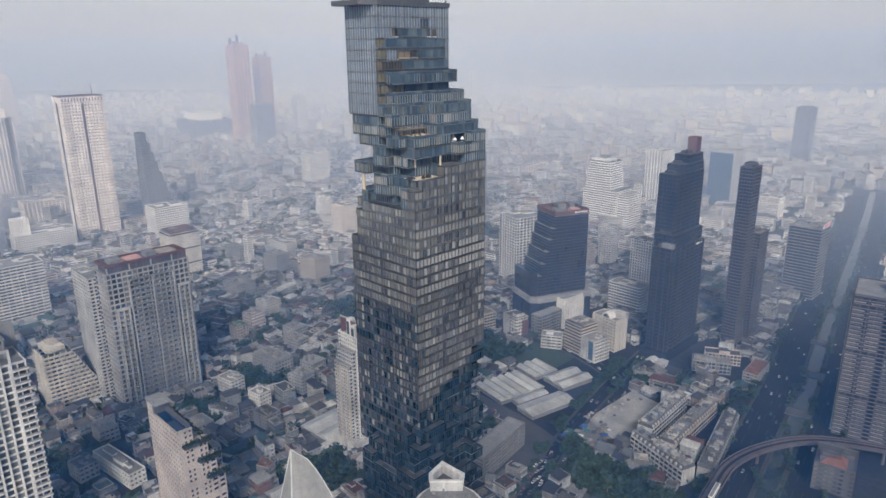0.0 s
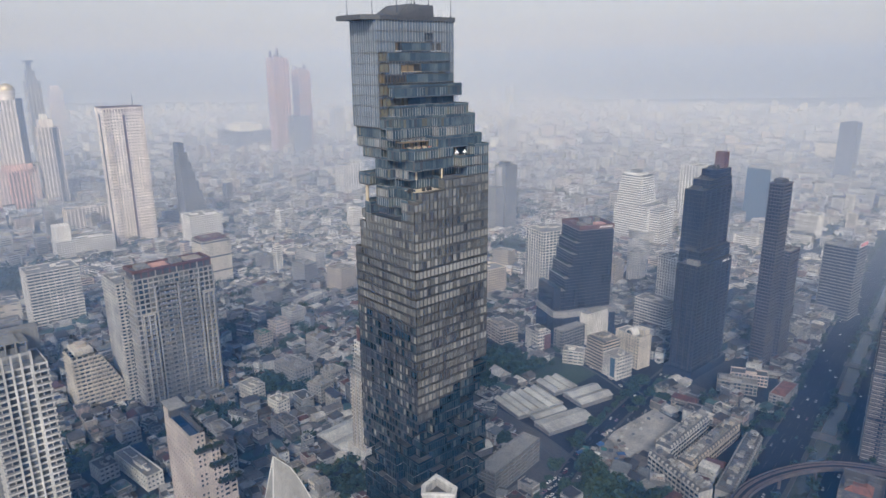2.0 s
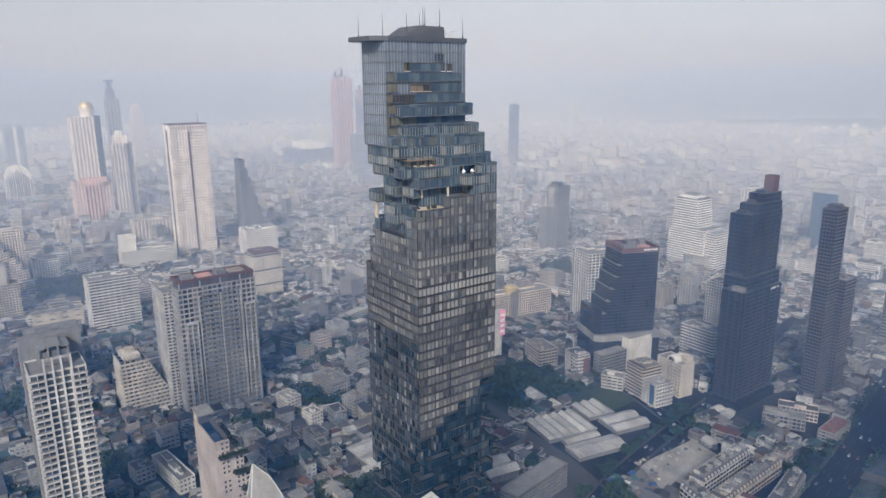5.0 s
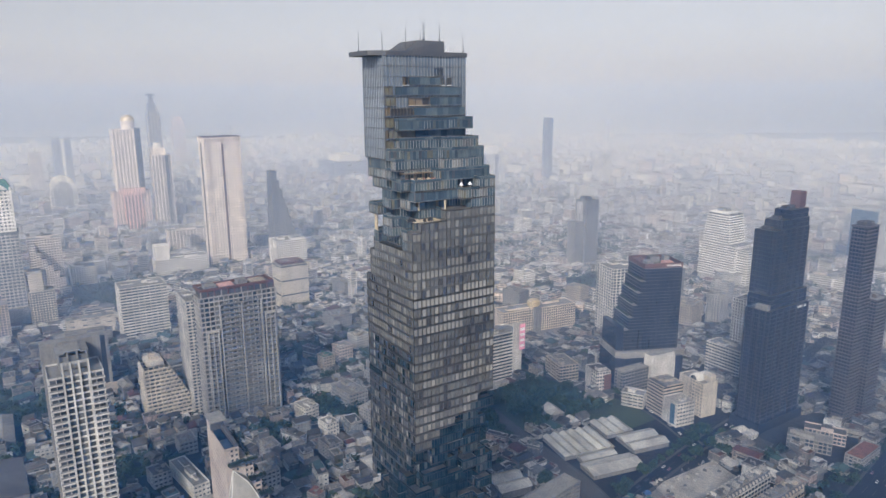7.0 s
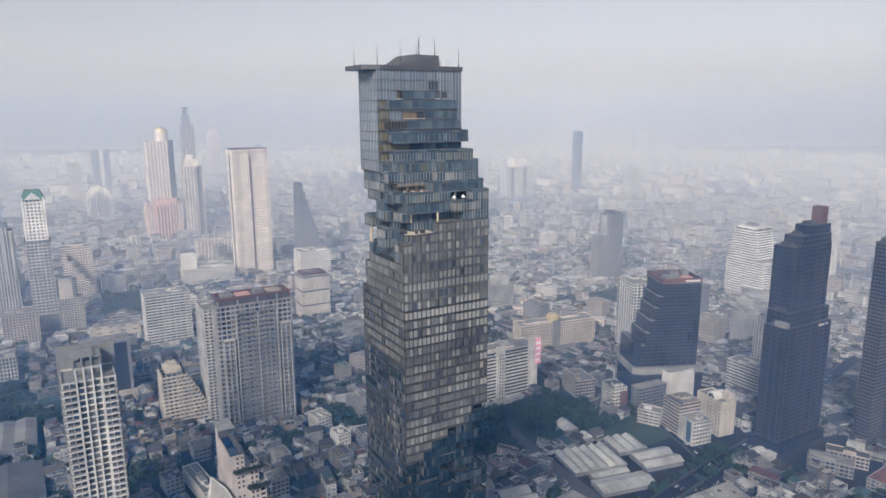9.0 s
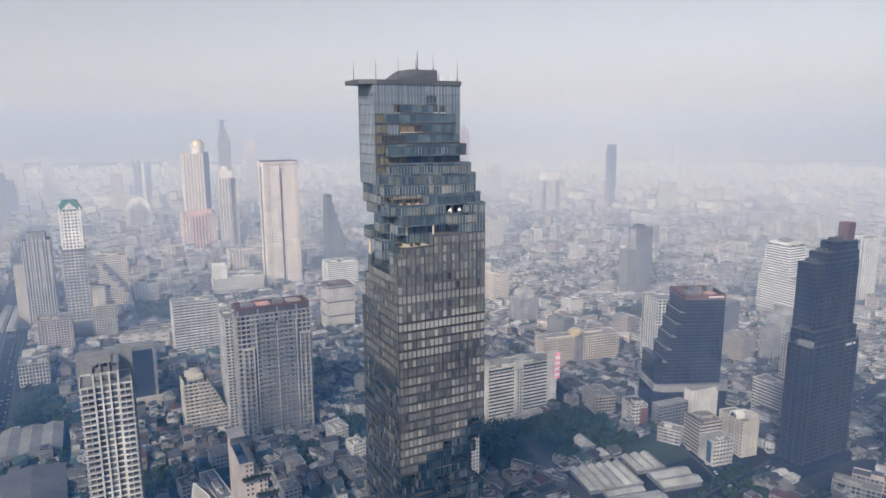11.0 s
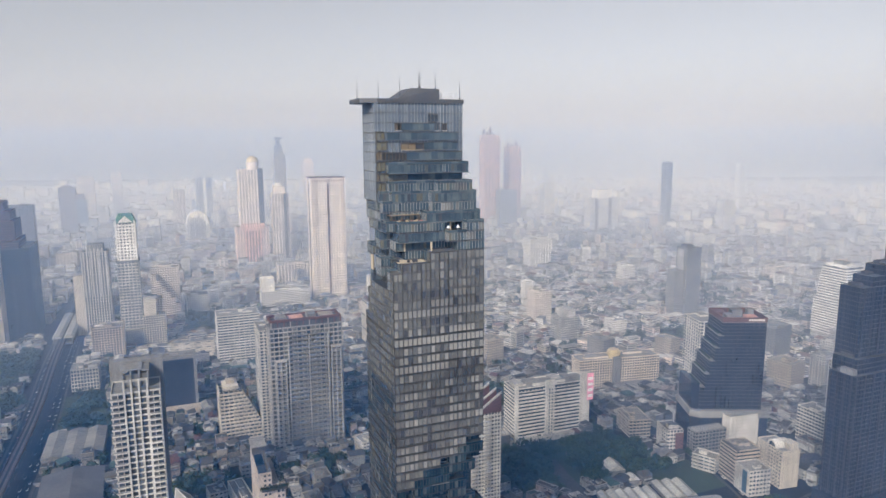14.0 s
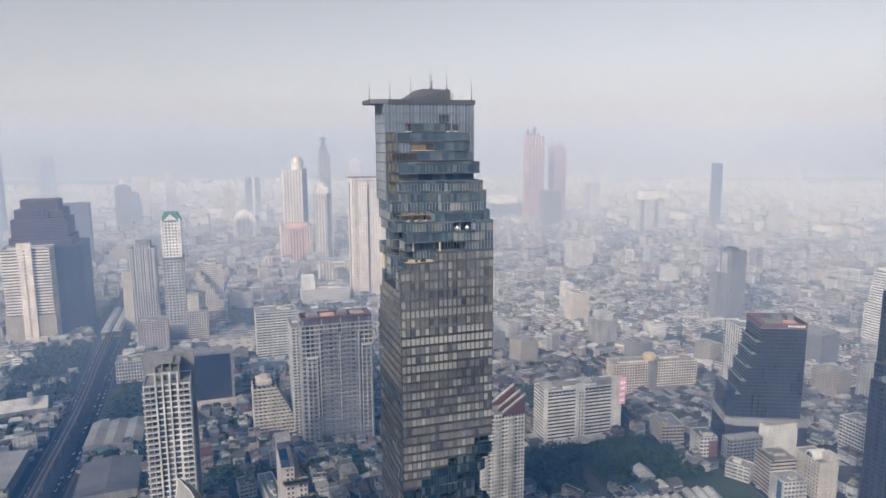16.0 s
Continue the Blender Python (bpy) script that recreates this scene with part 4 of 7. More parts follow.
slab("pool_wall", -395, 140, 80.3, -392, 148.4, 87, DARK, b)
slab("pool_wall", -392, 146.4, 80.3, -362, 148.4, 82.6, DARK, b)
slab("roof_canopy", -404, 139, 87, -388, 149.5, 87.8, PALE, b)
slab("roof_house", -403, 140, 80.3, -395.2, 148.4, 86.9, PINK, b)
# building with a blank dark screen wall
b = block("office_block", "grey office block with one huge dark glass wall", "office building", -722, 70, -702, 117, 62, 3.6, 4, 1.5, 1.5, GREY, GLASS)
slab("glass_wall", -701.9, 73, 8, -701.3, 114, 60, DARKGLASS, b, "one huge dark glass wall")
slab("frame", -702, 70, 60, -700.6, 117, 63, GREY, b)
slab("frame", -702, 70, 0, -700.6, 73, 60, GREY, b)
slab("frame", -702, 114, 0, -700.6, 117, 60, GREY, b)
slab("podium", -701, 66, 0, -684, 124, 8, BEIGE, b)
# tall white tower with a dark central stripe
b = block("residential_tower", "tall pinkish white lattice tower with a dark central stripe", "apartment tower", -1200, 343, -1165, 405, 222, 4.8, 4.6, 2.5, 2.7, SUNLITCREAM, CURTAIN, lip=0.1)
for y0, y1 in ((343, 351), (397, 405)):
    for i in range(45):
        slab("balcony", -1165, y0, i * 4.8 + 0.2, -1162.6, y1, i * 4.8 + 2.5, SUNLITCREAM, b)
slab("stripe", -1165, 372, 0, -1164.4, 376, 214, BROWN, b, "dark brown central stripe")
slab("stripe", -1185, 342.2, 0, -1179, 343, 222, DARK, b)
slab("cornice", -1201, 342, 216, -1163.6, 406, 224.5, SUNLITCREAM, b)
slab("cornice", -1201, 342, 224.5, -1163.6, 406, 226, BROWN, b)
for i in range(14):
    slab("slot", -1163.6, 345 + i * 4.4, 217.5, -1163.4, 347 + i * 4.4, 222.5, BROWN, b)
slab("mast", -1180, 395, 226, -1179.4, 395.6, 244, DARK, b)
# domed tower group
b = block("domed_tower", "pale tower with gilded dome over a rose base", "hotel tower", -1640, 262, -1600, 318, 222, 3.6, 3.8, 1.9, 1.5, SUNLITCREAM, CURTAIN, lip=0.1)
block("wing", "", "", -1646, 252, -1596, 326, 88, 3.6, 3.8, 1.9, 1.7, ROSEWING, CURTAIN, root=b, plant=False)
slab("rose_front", -1596, 270, 0, -1592, 308, 84, SUNLITROSE, b, "rose pink lower tower")
slab("rose_crown", -1596, 262, 84, -1590, 316, 96, SUNLITROSE, b)
for j in range(5):
    slab("rose_window", -1592, 273 + j * 7, 2, -1591.6, 276 + j * 7, 80, BROWN, b)
# dark strip for the shade on the tower's right edge
slab("corner", -1600, 306, 92, -1598, 318, 226, DARK, b)
s = Shape()
s.round(0, 0, 222, 238, 14, 20)
s.round(0, 0, 238, 241, 16, 20)
part("drum", s, [SUNLITCREAM], b, at=(0, 8, 0))
s = Shape()
for i in range(6):
    a0, a1 = i * 15, (i + 1) * 15
    s.round(0, 0, 241 + 14 * math.sin(radians(a0)), 241 + 14 * math.sin(radians(a1)), 14.5 * math.cos(radians(a0)), 24, grow=max(0.02, math.cos(radians(a1)) / math.cos(radians(a0))))
part("dome", s, [GOLD], b, "gilded dome", at=(0, 8, 0))
b = block("hotel_tower", "pale stepped hotel tower with rounded corners", "hotel tower", -1620, 335, -1590, 376, 165, 3.6, 3.8, 1.5, 1.3, SUNLITCREAM, GLASS)
slab("upper", -1616, 340, 165, -1594, 366, 182, SUNLITCREAM, b)
slab("upper", -1612, 345, 182, -1600, 358, 192, SUNLITWHITE, b)
slab("stripe", -1590, 362, 0, -1589, 370, 165, DARK, b)
b = block("slender_tower", "slender hazy grey tower with a mushroom top", "skyscraper", -1958, 396, -1930, 428, 250, 3.8, 5, 1.4, 1.4, CREAM, CURTAIN)
slab("upper", -1953, 400, 250, -1935, 420, 276, PALE, b)
slab("top", -1949, 405, 276, -1939, 415, 294, GREY, b)
slab("cap", -1954, 399, 294, -1934, 421, 299, GREY, b)
b = block("apartment_tower", "pale rose tower far behind the domed tower in haze", "apartment tower", -3098, 694, -3064, 744, 184, 4, 6, 1.5, 1.4, ROSEWING, GLASS)
slab("crown", -3092, 702, 184, -3070, 736, 204, ROSEWING, b)
b = thing("stepped_tower", "hazy grey stepped tower block like a staircase", "office tower", -1210, 496)
take(-1245, 460, -1180, 530)
for i in range(9):
    d, h0 = 48 - i * 4.6, i * 17.4
    me = storey(40 - i * 2.4, d, 4.35, 4, 1, 1.6, 0.5, 0.2).mesh("storey", [PALE, CURTAIN])
    for j in range(4):
        part("storey", me, None, b, at=(0, d / 2 - 28, h0 + j * 4.35))
block("office_block", "white banded slab with rooftop plant", "office building", -1112, 428, -1074, 482, 50, 3.5, 4, 0.8, 1.4, SUNLITWHITE, GLASS, lip=0.3)
block("apartment_tower", "plain white gridded apartment tower", "apartment tower", -1300, 855, -1266, 908, 68, 3.3, 3.6, 1.2, 1.3, SUNLITWHITE, GLASS)
b = block("riverside_tower", "very tall rose grey tower with spired crown in haze", "skyscraper", -2015, 1080, -1970, 1135, 300, 4, 6, 1.5, 1.2, SUNLITROSE, GLASS)
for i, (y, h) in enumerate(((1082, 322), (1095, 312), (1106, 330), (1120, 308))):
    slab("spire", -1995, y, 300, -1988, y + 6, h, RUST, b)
b = block("riverside_tower", "tall rose grey tower with scaffold crown in haze", "skyscraper", -2080, 1205, -2035, 1250, 262, 4, 6, 1.5, 1.2, SUNLITROSE, GLASS)
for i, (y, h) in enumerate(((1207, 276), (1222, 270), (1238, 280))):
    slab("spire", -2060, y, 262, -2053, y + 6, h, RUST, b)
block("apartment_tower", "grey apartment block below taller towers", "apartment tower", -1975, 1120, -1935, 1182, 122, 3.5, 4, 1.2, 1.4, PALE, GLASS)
block("apartment_tower", "white apartment tower in the haze", "apartment tower", -2195, 1420, -2160, 1462, 126, 3.5, 4, 1.2, 1.4, SUNLITWHITE, GLASS)
b = block("shopping_mall", "huge grey mall with white upper deck in haze", "mall", -2330, 1040, -2190, 1180, 60, 6, 12, 2, 2, GREY, DARKGLASS)
slab("upper_deck", -2310, 1070, 60, -2210, 1150, 82, SUNLITWHITE, b)
block("apartment_tower", "cream apartment block among low houses", "apartment tower", -888, 634, -858, 662, 52, 3.4, 3.6, 1.2, 1.3, SUNLITCREAM, GLASS)
b = block("apartment_tower", "white apartment block with gridded base", "apartment building", -792, 622, -762, 653, 34, 3.4, 3.2, 1.0, 1.2, WHITE, GLASS)
slab("upper", -788, 627, 34, -767, 648, 46, WHITE, b)
b = block("office_tower", "plain grey office tower with blank flank", "office tower", -830, 886, -804, 916, 114, 3.6, 40, 2, 2.6, PALE, GLASS)
slab("flank", -826, 885.6, 0, -812, 886, 112, WHITE, b)
slab("wing", -828, 866, 0, -808, 885.4, 78, PALE, b)
slab("roof_house", -824, 890, 114.4, -810, 904, 120, DARK, b)
# dark glass tower with stepped shoulders, turned a little
LT = -23.6
b = block("gridded_block", "white concrete grid office block with flat roof", "office building", -560, 665, -522, 708, 84, 3.9, 5.2, 1.0, 1.2, MIDWHITE, GLASS, deep=1.2, turn=-15)
b = thing("dark_glass_office", "dark glass office tower with stepped terraces and rust roof rim", "office tower", -414, 569, LT)
take(-462, 548, -380, 640)
for i, (a, z0, z1) in enumerate(((-9, 0, 59), (-5, 59, 72), (-1, 72, 85), (3, 85, 98), (6, 98, 110), (9, 110, 123))):
    nf = round((z1 - z0) / 3.6)
    wd = 50 - a
    me = storey(38, wd, (z1 - z0) / nf, 1.8, 0.2, 0.55, 0.18, 0.06, trim=2).mesh("storey", [BLACKMETAL, DARKGLASS, DARKFIN])
    for j in range(nf):
        part("storey", me, None, b, at=(-19, a + wd / 2, z0 + j * (z1 - z0) / nf))
    s = Shape()
    s.box(-38.4, a - 0.5, z1 - 0.3, 0.4, a + 4.4 if z1 < 123 else 49.8, z1 + 0.5)
    part("terrace", s, [PALE if z1 < 123 else GREY], b)
    if z1 < 123:
        s = Shape()
        s.box(-34, a + 0.6, z1 + 0.5, -6, a + 2.4, z1 + 1.6)
        part("terrace_hedge", s, [LEAF], b, "clipped hedge on the terrace")
s = Shape()
s.ring(38.6, 41.6, 0.6, 123, 128)
part("roof_rim", s, [RUST], b, "rust-red roof rim", at=(-19, 29.5, 0))
for i, (x, y, w, d, h) in enumerate(((-30, 16, 8, 9, 3), (-12, 18, 9, 7, 4.5), (-28, 31, 9, 10, 5.5), (-10, 38, 8, 10, 3.5), (-26, 44, 6, 6, 6))):
    s = Shape()
    s.box(x - w / 2, y - d / 2, 123.5, x + w / 2, y + d / 2, 123.5 + h)
    s.box(x - w / 2 - 0.3, y - d / 2 - 0.3, 123.5 + h, x + w / 2 + 0.3, y + d / 2 + 0.3, 124 + h)
    part("plant_room", s, [(BROWN, PALE, GREY, ROSE, PALE)[i]], b)
s = Shape()
for i in range(7):
    s.box(0.32, 33 + i * 2.2, 124.6, 0.5, 34.4 + i * 2.2, 126.4)
part("sign", s, [SIGN_WHITE], b, "white raised sign bars")
s = Shape()
s.prism([(-42, -18), (0, -18), (5, -9), (5, 56), (-42, 56)], 30, 36.5)
part("stone_band", s, [PALE], b, "beige stone band round the podium")
s = Shape()
s.prism([(-42, -17), (-0.5, -17), (4.5, -8.5), (4.5, 55), (-42, 55)], 0, 30)
part("podium", s, [DARKGLASS], b)
s = Shape()
s.prism([(-40, -16), (-4, -16), (0, -10), (-40, -10)], 36.5, 62)
part("corner_bay", s, [DARKGLASS], b)
take(-376, 398, -294, 506, 0)
# low cluster at its foot
b = block("office_block", "blank white box of a building", "office building", -412, 578, -392.5, 617, 33.5, 3.3, 40, 1, 3.1, MIDWHITE, GLASS, turn=-6, plant=False)
b = block("office_block", "white shop building with a tall blue sign panel", "shop building", -341, 531, -322, 551, 22, 3.4, 3.6, 1.0, 1.7, WHITE, CURTAIN, turn=-10, lip=0.25, blind=[(3, i) for i in range(6)])
s = Shape()
s.box(1.0, -10.5, 2, 6.6, -10.1, 21)
part("blue_panel", s, [BLUEGLASS], b, "dark blue glossy sign panel")
b = block("office_block", "grey brown office with ribbon windows beside a blue sign", "office building", -364, 536, -342, 560, 30, 3.4, 30, 0.6, 1.8, BEIGE, GLASS, turn=-10, lip=0.2, roof=GREY)
slab("roof_edge", -364, 536, 31.2, -342, 538, 32.2, DARK, b)
b = block("office_block", "cream office with an arched attic over blank walls", "office building", -352, 566, -322, 584, 33, 3.3, 3.4, 1.5, 1.9, CREAM, GLASS, turn=-8, plant=False, blind=[(0, i) for i in range(6)] + [(3, i) for i in range(4)])
for k, (r0, m) in enumerate(((5.2, MIDWHITE), (3.6, GLASS))):
    s = Shape()
    for i in range(8):
        a0, a1 = math.pi * i / 8, math.pi * (i + 1) / 8
        x0, x1, z0, z1 = r0 * math.cos(a0), r0 * math.cos(a1), 34.2 + r0 * math.sin(a0), 34.2 + r0 * math.sin(a1)
        y0, y1 = -8.6 - 0.2 * k, 5
        s.hexa([(x1, y0, 33), (x0, y0, 33), (x0, y1, 33), (x1, y1, 33), (x1, y0, z1), (x0, y0, z0), (x0, y1, z0), (x1, y1, z1)])
    part("arched_attic" if k == 0 else "arch_window", s, [m], b, "white barrel-roofed attic" if k == 0 else "dark half-round window", at=(2, 0, 0))
slab("stair_tower", -334, 574, 33, -324, 583, 38.5, CREAM, b)
b = block("balcony_block", "white four-storey block with deep balconies", "apartment building", -388, 528, -368, 541, 13, 3.4, 5, 0.5, 1.2, WHITE, GLASS, turn=28, lip=0.7, deep=1.4, plant=False, roof=GREY)
slab("roof_house", -384, 531, 13, -377, 537, 16, WHITE, b)
b = block("shop_block", "white shop block with a dark red brick end", "shop building", -435, 524, -413, 540, 22, 3.6, 3.4, 1.0, 1.8, WHITE, GLASS, turn=-14, blind=[(3, i) for i in range(3)], roof=DARK)
s = Shape()
s.box(-11.2, 0.5, 0, 11.5, 8.4, 19.4)
part("brick_bay", s, [RUST], b, "dark red brick corner bay")
b = block("office_block", "beige walk-up office with strip windows", "office building", -486, 514, -454, 536, 17, 3.4, 3.4, 0.7, 1.3, BEIGE, GLASS, turn=-14, lip=0.3, roof=GREY)
b = block("office_block", "grey low annex behind a blank white box", "office building", -408, 540, -396, 574, 24, 3.4, 3.6, 1.2, 1.6, GREY, GLASS, turn=-6, plant=False)
take(-384, 500, -300, 565, 0)
# ribbed white tower on a round podium
b = thing("ribbed_tower", "white tower of thick horizontal ribs tapering upwards", "office tower", -612, 1008)
take(-660, 970, -560, 1050)
for i in range(26):
    z = 10 + i * 3.8
    lower = z < 62
    a = (i * 0.25 if lower else (i - 14) * 0.8)
    wide, deep, off = (66 - a, 48 - a * 0.4, 0) if lower else (48 - a, 40 - a * 0.5, -6)
    me = storey(wide, deep, 3.8, 60, 0.6, 1.9, 0.9, 0.5)
    part("storey", me, [SUNLITWHITE, GLASS], b, at=(off, 0, z))
s = Shape()
s.round(0, 0, 0, 20, 26, 28)
s.round(0, 0, 20, 21.2, 27, 28)
part("round_podium", s, [WHITE], b, at=(22, -10, 0))
s = Shape()
s.box(-32, -24, 0, 32, 24, 10)
part("base", s, [WHITE], b)
slab("terrace", -645, 984.4, 62, -579, 1031.6, 63, PALE, b)
slab("roof_house", -636, 994, 108.8, -604, 1020, 112, SUNLITWHITE, b)
slab("roof_house", -628, 1000, 112, -612, 1014, 116, PALE, b)
block("wing", "", "", -578.8, 988, -560, 1030, 58, 3.8, 60, 0.6, 1.9, SUNLITWHITE, GLASS, root=b, plant=False, lip=0.4, keep=False)
block("apartment_tower", "pale apartment tower with vertical piers", "apartment tower", -640, 1185, -605, 1225, 103, 3.4, 3.2, 1.4, 1.0, SUNLITWHITE, GLASS, fin=0.3)
b = block("blue_office", "blue glass office with white stone frame", "office tower", -552, 1265, -508, 1310, 100, 3.8, 3, 0.3, 0.8, BLUEGLASS, BLUEGLASS)
slab("frame", -552, 1264, 100, -506, 1311, 104, WHITE, b)
slab("frame", -508, 1264, 0, -506, 1311, 100, WHITE, b)
# dark tower with brown top
b = thing("dark_tower", "near-black glass tower with stepped shoulders and brown cap", "skyscraper", -285, 605)
take(-312, 566, -258, 648)
for x0, y0, x1, y1, z0, z1 in ((-300, 581, -278, 642, 0, 112), (-302, 586, -281, 642.5, 112, 124), (-304, 590, -285, 643, 124, 180), (-303, 602, -286, 643, 180, 188), (-302, 614, -287, 642, 188, 196)):
    nf = round((z1 - z0) / 3.7)
    me = storey(x1 - x0, y1 - y0, (z1 - z0) / nf, 1.9, 0.3, 0.6, 0.2, 0.03, 0.1, trim=2).mesh("storey", [BLACKMETAL, DARKGLASS, DARKFIN])
    for i in range(nf):
        part("storey", me, None, b, at=((x0 + x1) / 2 + 285, (y0 + y1) / 2 - 605, z0 + i * (z1 - z0) / nf))
    slab("roof", x0 + 0.2, y0 + 0.2, z1 - 0.1, x1 - 0.2, y1 - 0.2, z1 + 0.5, BLACKMETAL, b)
    for y in (y0 + 6, (y0 + y1) / 2, y1 - 6):
        slab("roof_house", x0 + 4, y - 3, z1 + 0.5, x1 - 6, y + 2, z1 + 3, DARK, b)
for y in (582, 592, 602, 612, 622, 632, 640):
    slab("fin", -278, y, 0, -276.9, y + 1.0, 112, DARKFIN, b)
for x in (-299, -293, -287, -281):
    slab("fin", x, 580, 0, x + 1.0, 581, 112, DARKFIN, b)
for y in (592, 602, 612, 622, 632, 640):
    slab("fin", -285, y, 124, -284, y + 0.9, 180, DARKFIN, b)
slab("cap", -298, 630, 196, -289, 639, 211, BROWN, b, "brown ribbed cap")
for i in range(6):
    slab("cap_rib", -289, 630.4 + i * 1.5, 198, -288.6, 631.0 + i * 1.5, 211, RUST, b)
slab("terrace", -291, 581.5, 112.6, -280, 585.8, 117, PALE, b)
for i in range(6):
    slab("sign", -277.9, 624 + i * 2.4, 108.5, -277.6, 625.4 + i * 2.4, 110.5, SIGN_WHITE, b)
slab("base", -304, 578, 0, -275, 646, 9, DARKGLASS, b)
b = block("dark_tower", "slim dark apartment tower with balcony ledges", "apartment tower", -258, 661, -245, 681, 182, 3.3, 2.8, 0.4, 0.9, MAUVE, DARKGLASS, trim=BLACKMETAL, lip=0.5, deep=0.8)
block("dark_tower", "", "", -256, 684, -240, 706, 114, 3.3, 2.8, 0.4, 0.9, MAUVE, DARKGLASS, trim=BLACKMETAL, lip=0.5, deep=0.8, root=b)
slab("roof_house", -256, 664, 183, -248, 677, 186.5, DARK, b)
b = block("banded_office", "grey blue office with pale horizontal bands and roof sign", "office tower", -268, 855, -232, 886, 86, 3.7, 60, 0.5, 1.0, PALE, DARKGLASS, lip=0.2)
slab("sign_board", -232, 858, 87, -231.4, 884, 92, SIGN_WHITE, b)
for i in range(3):
    slab("sign", -231.4, 861 + i * 8, 87.6, -231.2, 866 + i * 8, 91.4, SIGN_RED, b)
b = block("apartment_tower", "slim white slab tower with small windows", "apartment tower", -380, 684, -352, 706, 82, 3.3, 3.2, 1.4, 1.4, SUNLITWHITE, GLASS)
block("apartment_block", "low white annex with balconies", "apartment building", -392, 662, -352, 683, 34, 3.3, 3.2, 0.6, 1.3, MIDWHITE, GLASS, lip=0.3)
block("office_block", "white ribbed office block", "office building", -436, 1212, -402, 1240, 40, 10, 2.6, 1.2, 1, SUNLITWHITE, GLASS, fin=0.4)
b = block("banded_condominium", "brown and white banded condominium beside the canal road", "apartment tower", -127, 558, -81, 604, 116, 3.3, 5, 1.0, 0.9, MAUVE, DARKGLASS, lip=0.0, turn=11, trim=BLACKMETAL)
balcony_meshes = []
for k in (1, 3):
    for u0, u1 in ((-22.6, -14.5), (-11.5, -3), (3, 11.5), (14.5, 22.6)):
        s = Shape()
        s.side(k, u0, u1, 23, 24.4, 2.4, 2.7)
        s.side(k, u0, u1, 24.1, 24.4, 2.7, 3.3)
        balcony_meshes.append(s.mesh("balcony", [PALE]))
for i in range(34):
    for me in balcony_meshes:
        if i % 11 < 10:
            part("balcony", me, None, b, at=(0, 0, i * 3.3))
block("apartment_tower", "grey apartment tower far off in the haze", "apartment tower", -615, 1890, -575, 1925, 136, 3.6, 4, 1.2, 1.4, GREY, GLASS)
# slim white tower with stepped crown
b = block("white_condominium", "slim white condominium with stepped crown and rust gables", "apartment tower", -386, 276, -363, 318, 95, 3.0, 2.7, 0.7, 1.0, MIDWHITE, GLASS, deep=1.0, lip=0.25, plant=False)
for y0, y1, h in ((269, 272.5, 74), (272.5, 276, 84)):
    block("step", "", "", -383, y0, -366, y1, h, 3.0, 2.4, 0.8, 1.1, WHITE, GLASS, root=b, plant=False, deep=0.7, lip=0.2)
    slab("step_cap", -383.4, y0 - 0.4, h, -365.6, y1, h + 1, PALE, b)
for i in range(31):
    for y in (286, 296, 307):
        s = Shape()
        s.prism([(-363, y - 3.4), (-361.2, y - 1.8), (-361.2, y + 1.8), (-363, y + 3.4)], i * 3.06, i * 3.06 + 1.1)
        part("balcony", s, [WHITE], b, at=(374.5, -297, 0))
for x in (-363.2, -372, -384):
    for y0, y1, z0, z1 in ((318, 300, 109, 97), (277, 293, 107, 97)):
        s = Shape()
        s.hexa([(x, y0, 95), (x + 0.8, y0, 95), (x + 0.8, y1, 95), (x, y1, 95), (x, y0, z0), (x + 0.8, y0, z0), (x + 0.8, y1, z1), (x, y1, z1)], 0)
        s.hexa([(x - 0.3, y0, z0), (x + 1.1, y0, z0), (x + 1.1, y1, z1), (x - 0.3, y1, z1), (x - 0.3, y0, z0 + 1.6), (x + 1.1, y0, z0 + 1.6), (x + 1.1, y1, z1 + 1.6), (x - 0.3, y1, z1 + 1.6)], 1)
        part("gable", s, [RUST, WHITE], b, at=(374.5, -297, 0))
for x in (-381, -376.4, -371, -367.4):
    slab("brown_strip", x, 268.6, 14, x + 1.6, 269, 74 if x < -372 else 70, BEIGE, b)
for x, h in ((-374, 108), (-369, 104)):
    slab("turret", x - 2, 276.2, 95, x + 2, 281, h, MIDWHITE, b)
    slab("turret_window", x - 1.2, 275.8, 96, x + 1.2, 276.2, h - 2, GLASS, b)
slab("base", -388, 267, 0, -361, 320, 14, WHITE, b)
# long white hotel with a pink billboard
MT = -2.5
b = block("long_hotel", "long white hotel with strip windows and pink billboard", "hotel", -513, 399, -489, 482, 54, 3.5, 60, 0.6, 1.8, MIDWHITE, GLASS, turn=MT, lip=0.15)
for y0, y1, h in ((-41.6, -37.6, 57), (-8, 2, 60), (31, 41.6, 64)):
    s = Shape()
    s.box(12.1, y0, 0, 14, y1, h)
    part("fin_wall", s, [MIDWHITE], b)
for i in range(14):
    for y in (-4.5, -1.5):
        s = Shape()
        s.box(14, y, 4 + i * 3.5, 14.08, y + 1.2, 6 + i * 3.5)
        part("stair_window", s, [GLASS], b)
s = Shape()
s.box(8, 41.7, 34, 14, 42.2, 62, 0)
s.box(14.1, 38.4, 34, 14.5, 45.4, 62, 0)
part("billboard", s, [SIGN_PINK], b, "pink and white advertising billboard")
s = Shape()
for i in range(4):
    s.box(14.5, 39.2, 37 + i * 6, 14.6, 44.6, 40 + i * 6)
part("billboard_lettering", s, [SIGN_WHITE], b, "white unreadable bars on the billboard")
s = Shape()
s.box(14.2, -40, 0, 20, 30, 5)
part("podium", s, [WHITE], b)
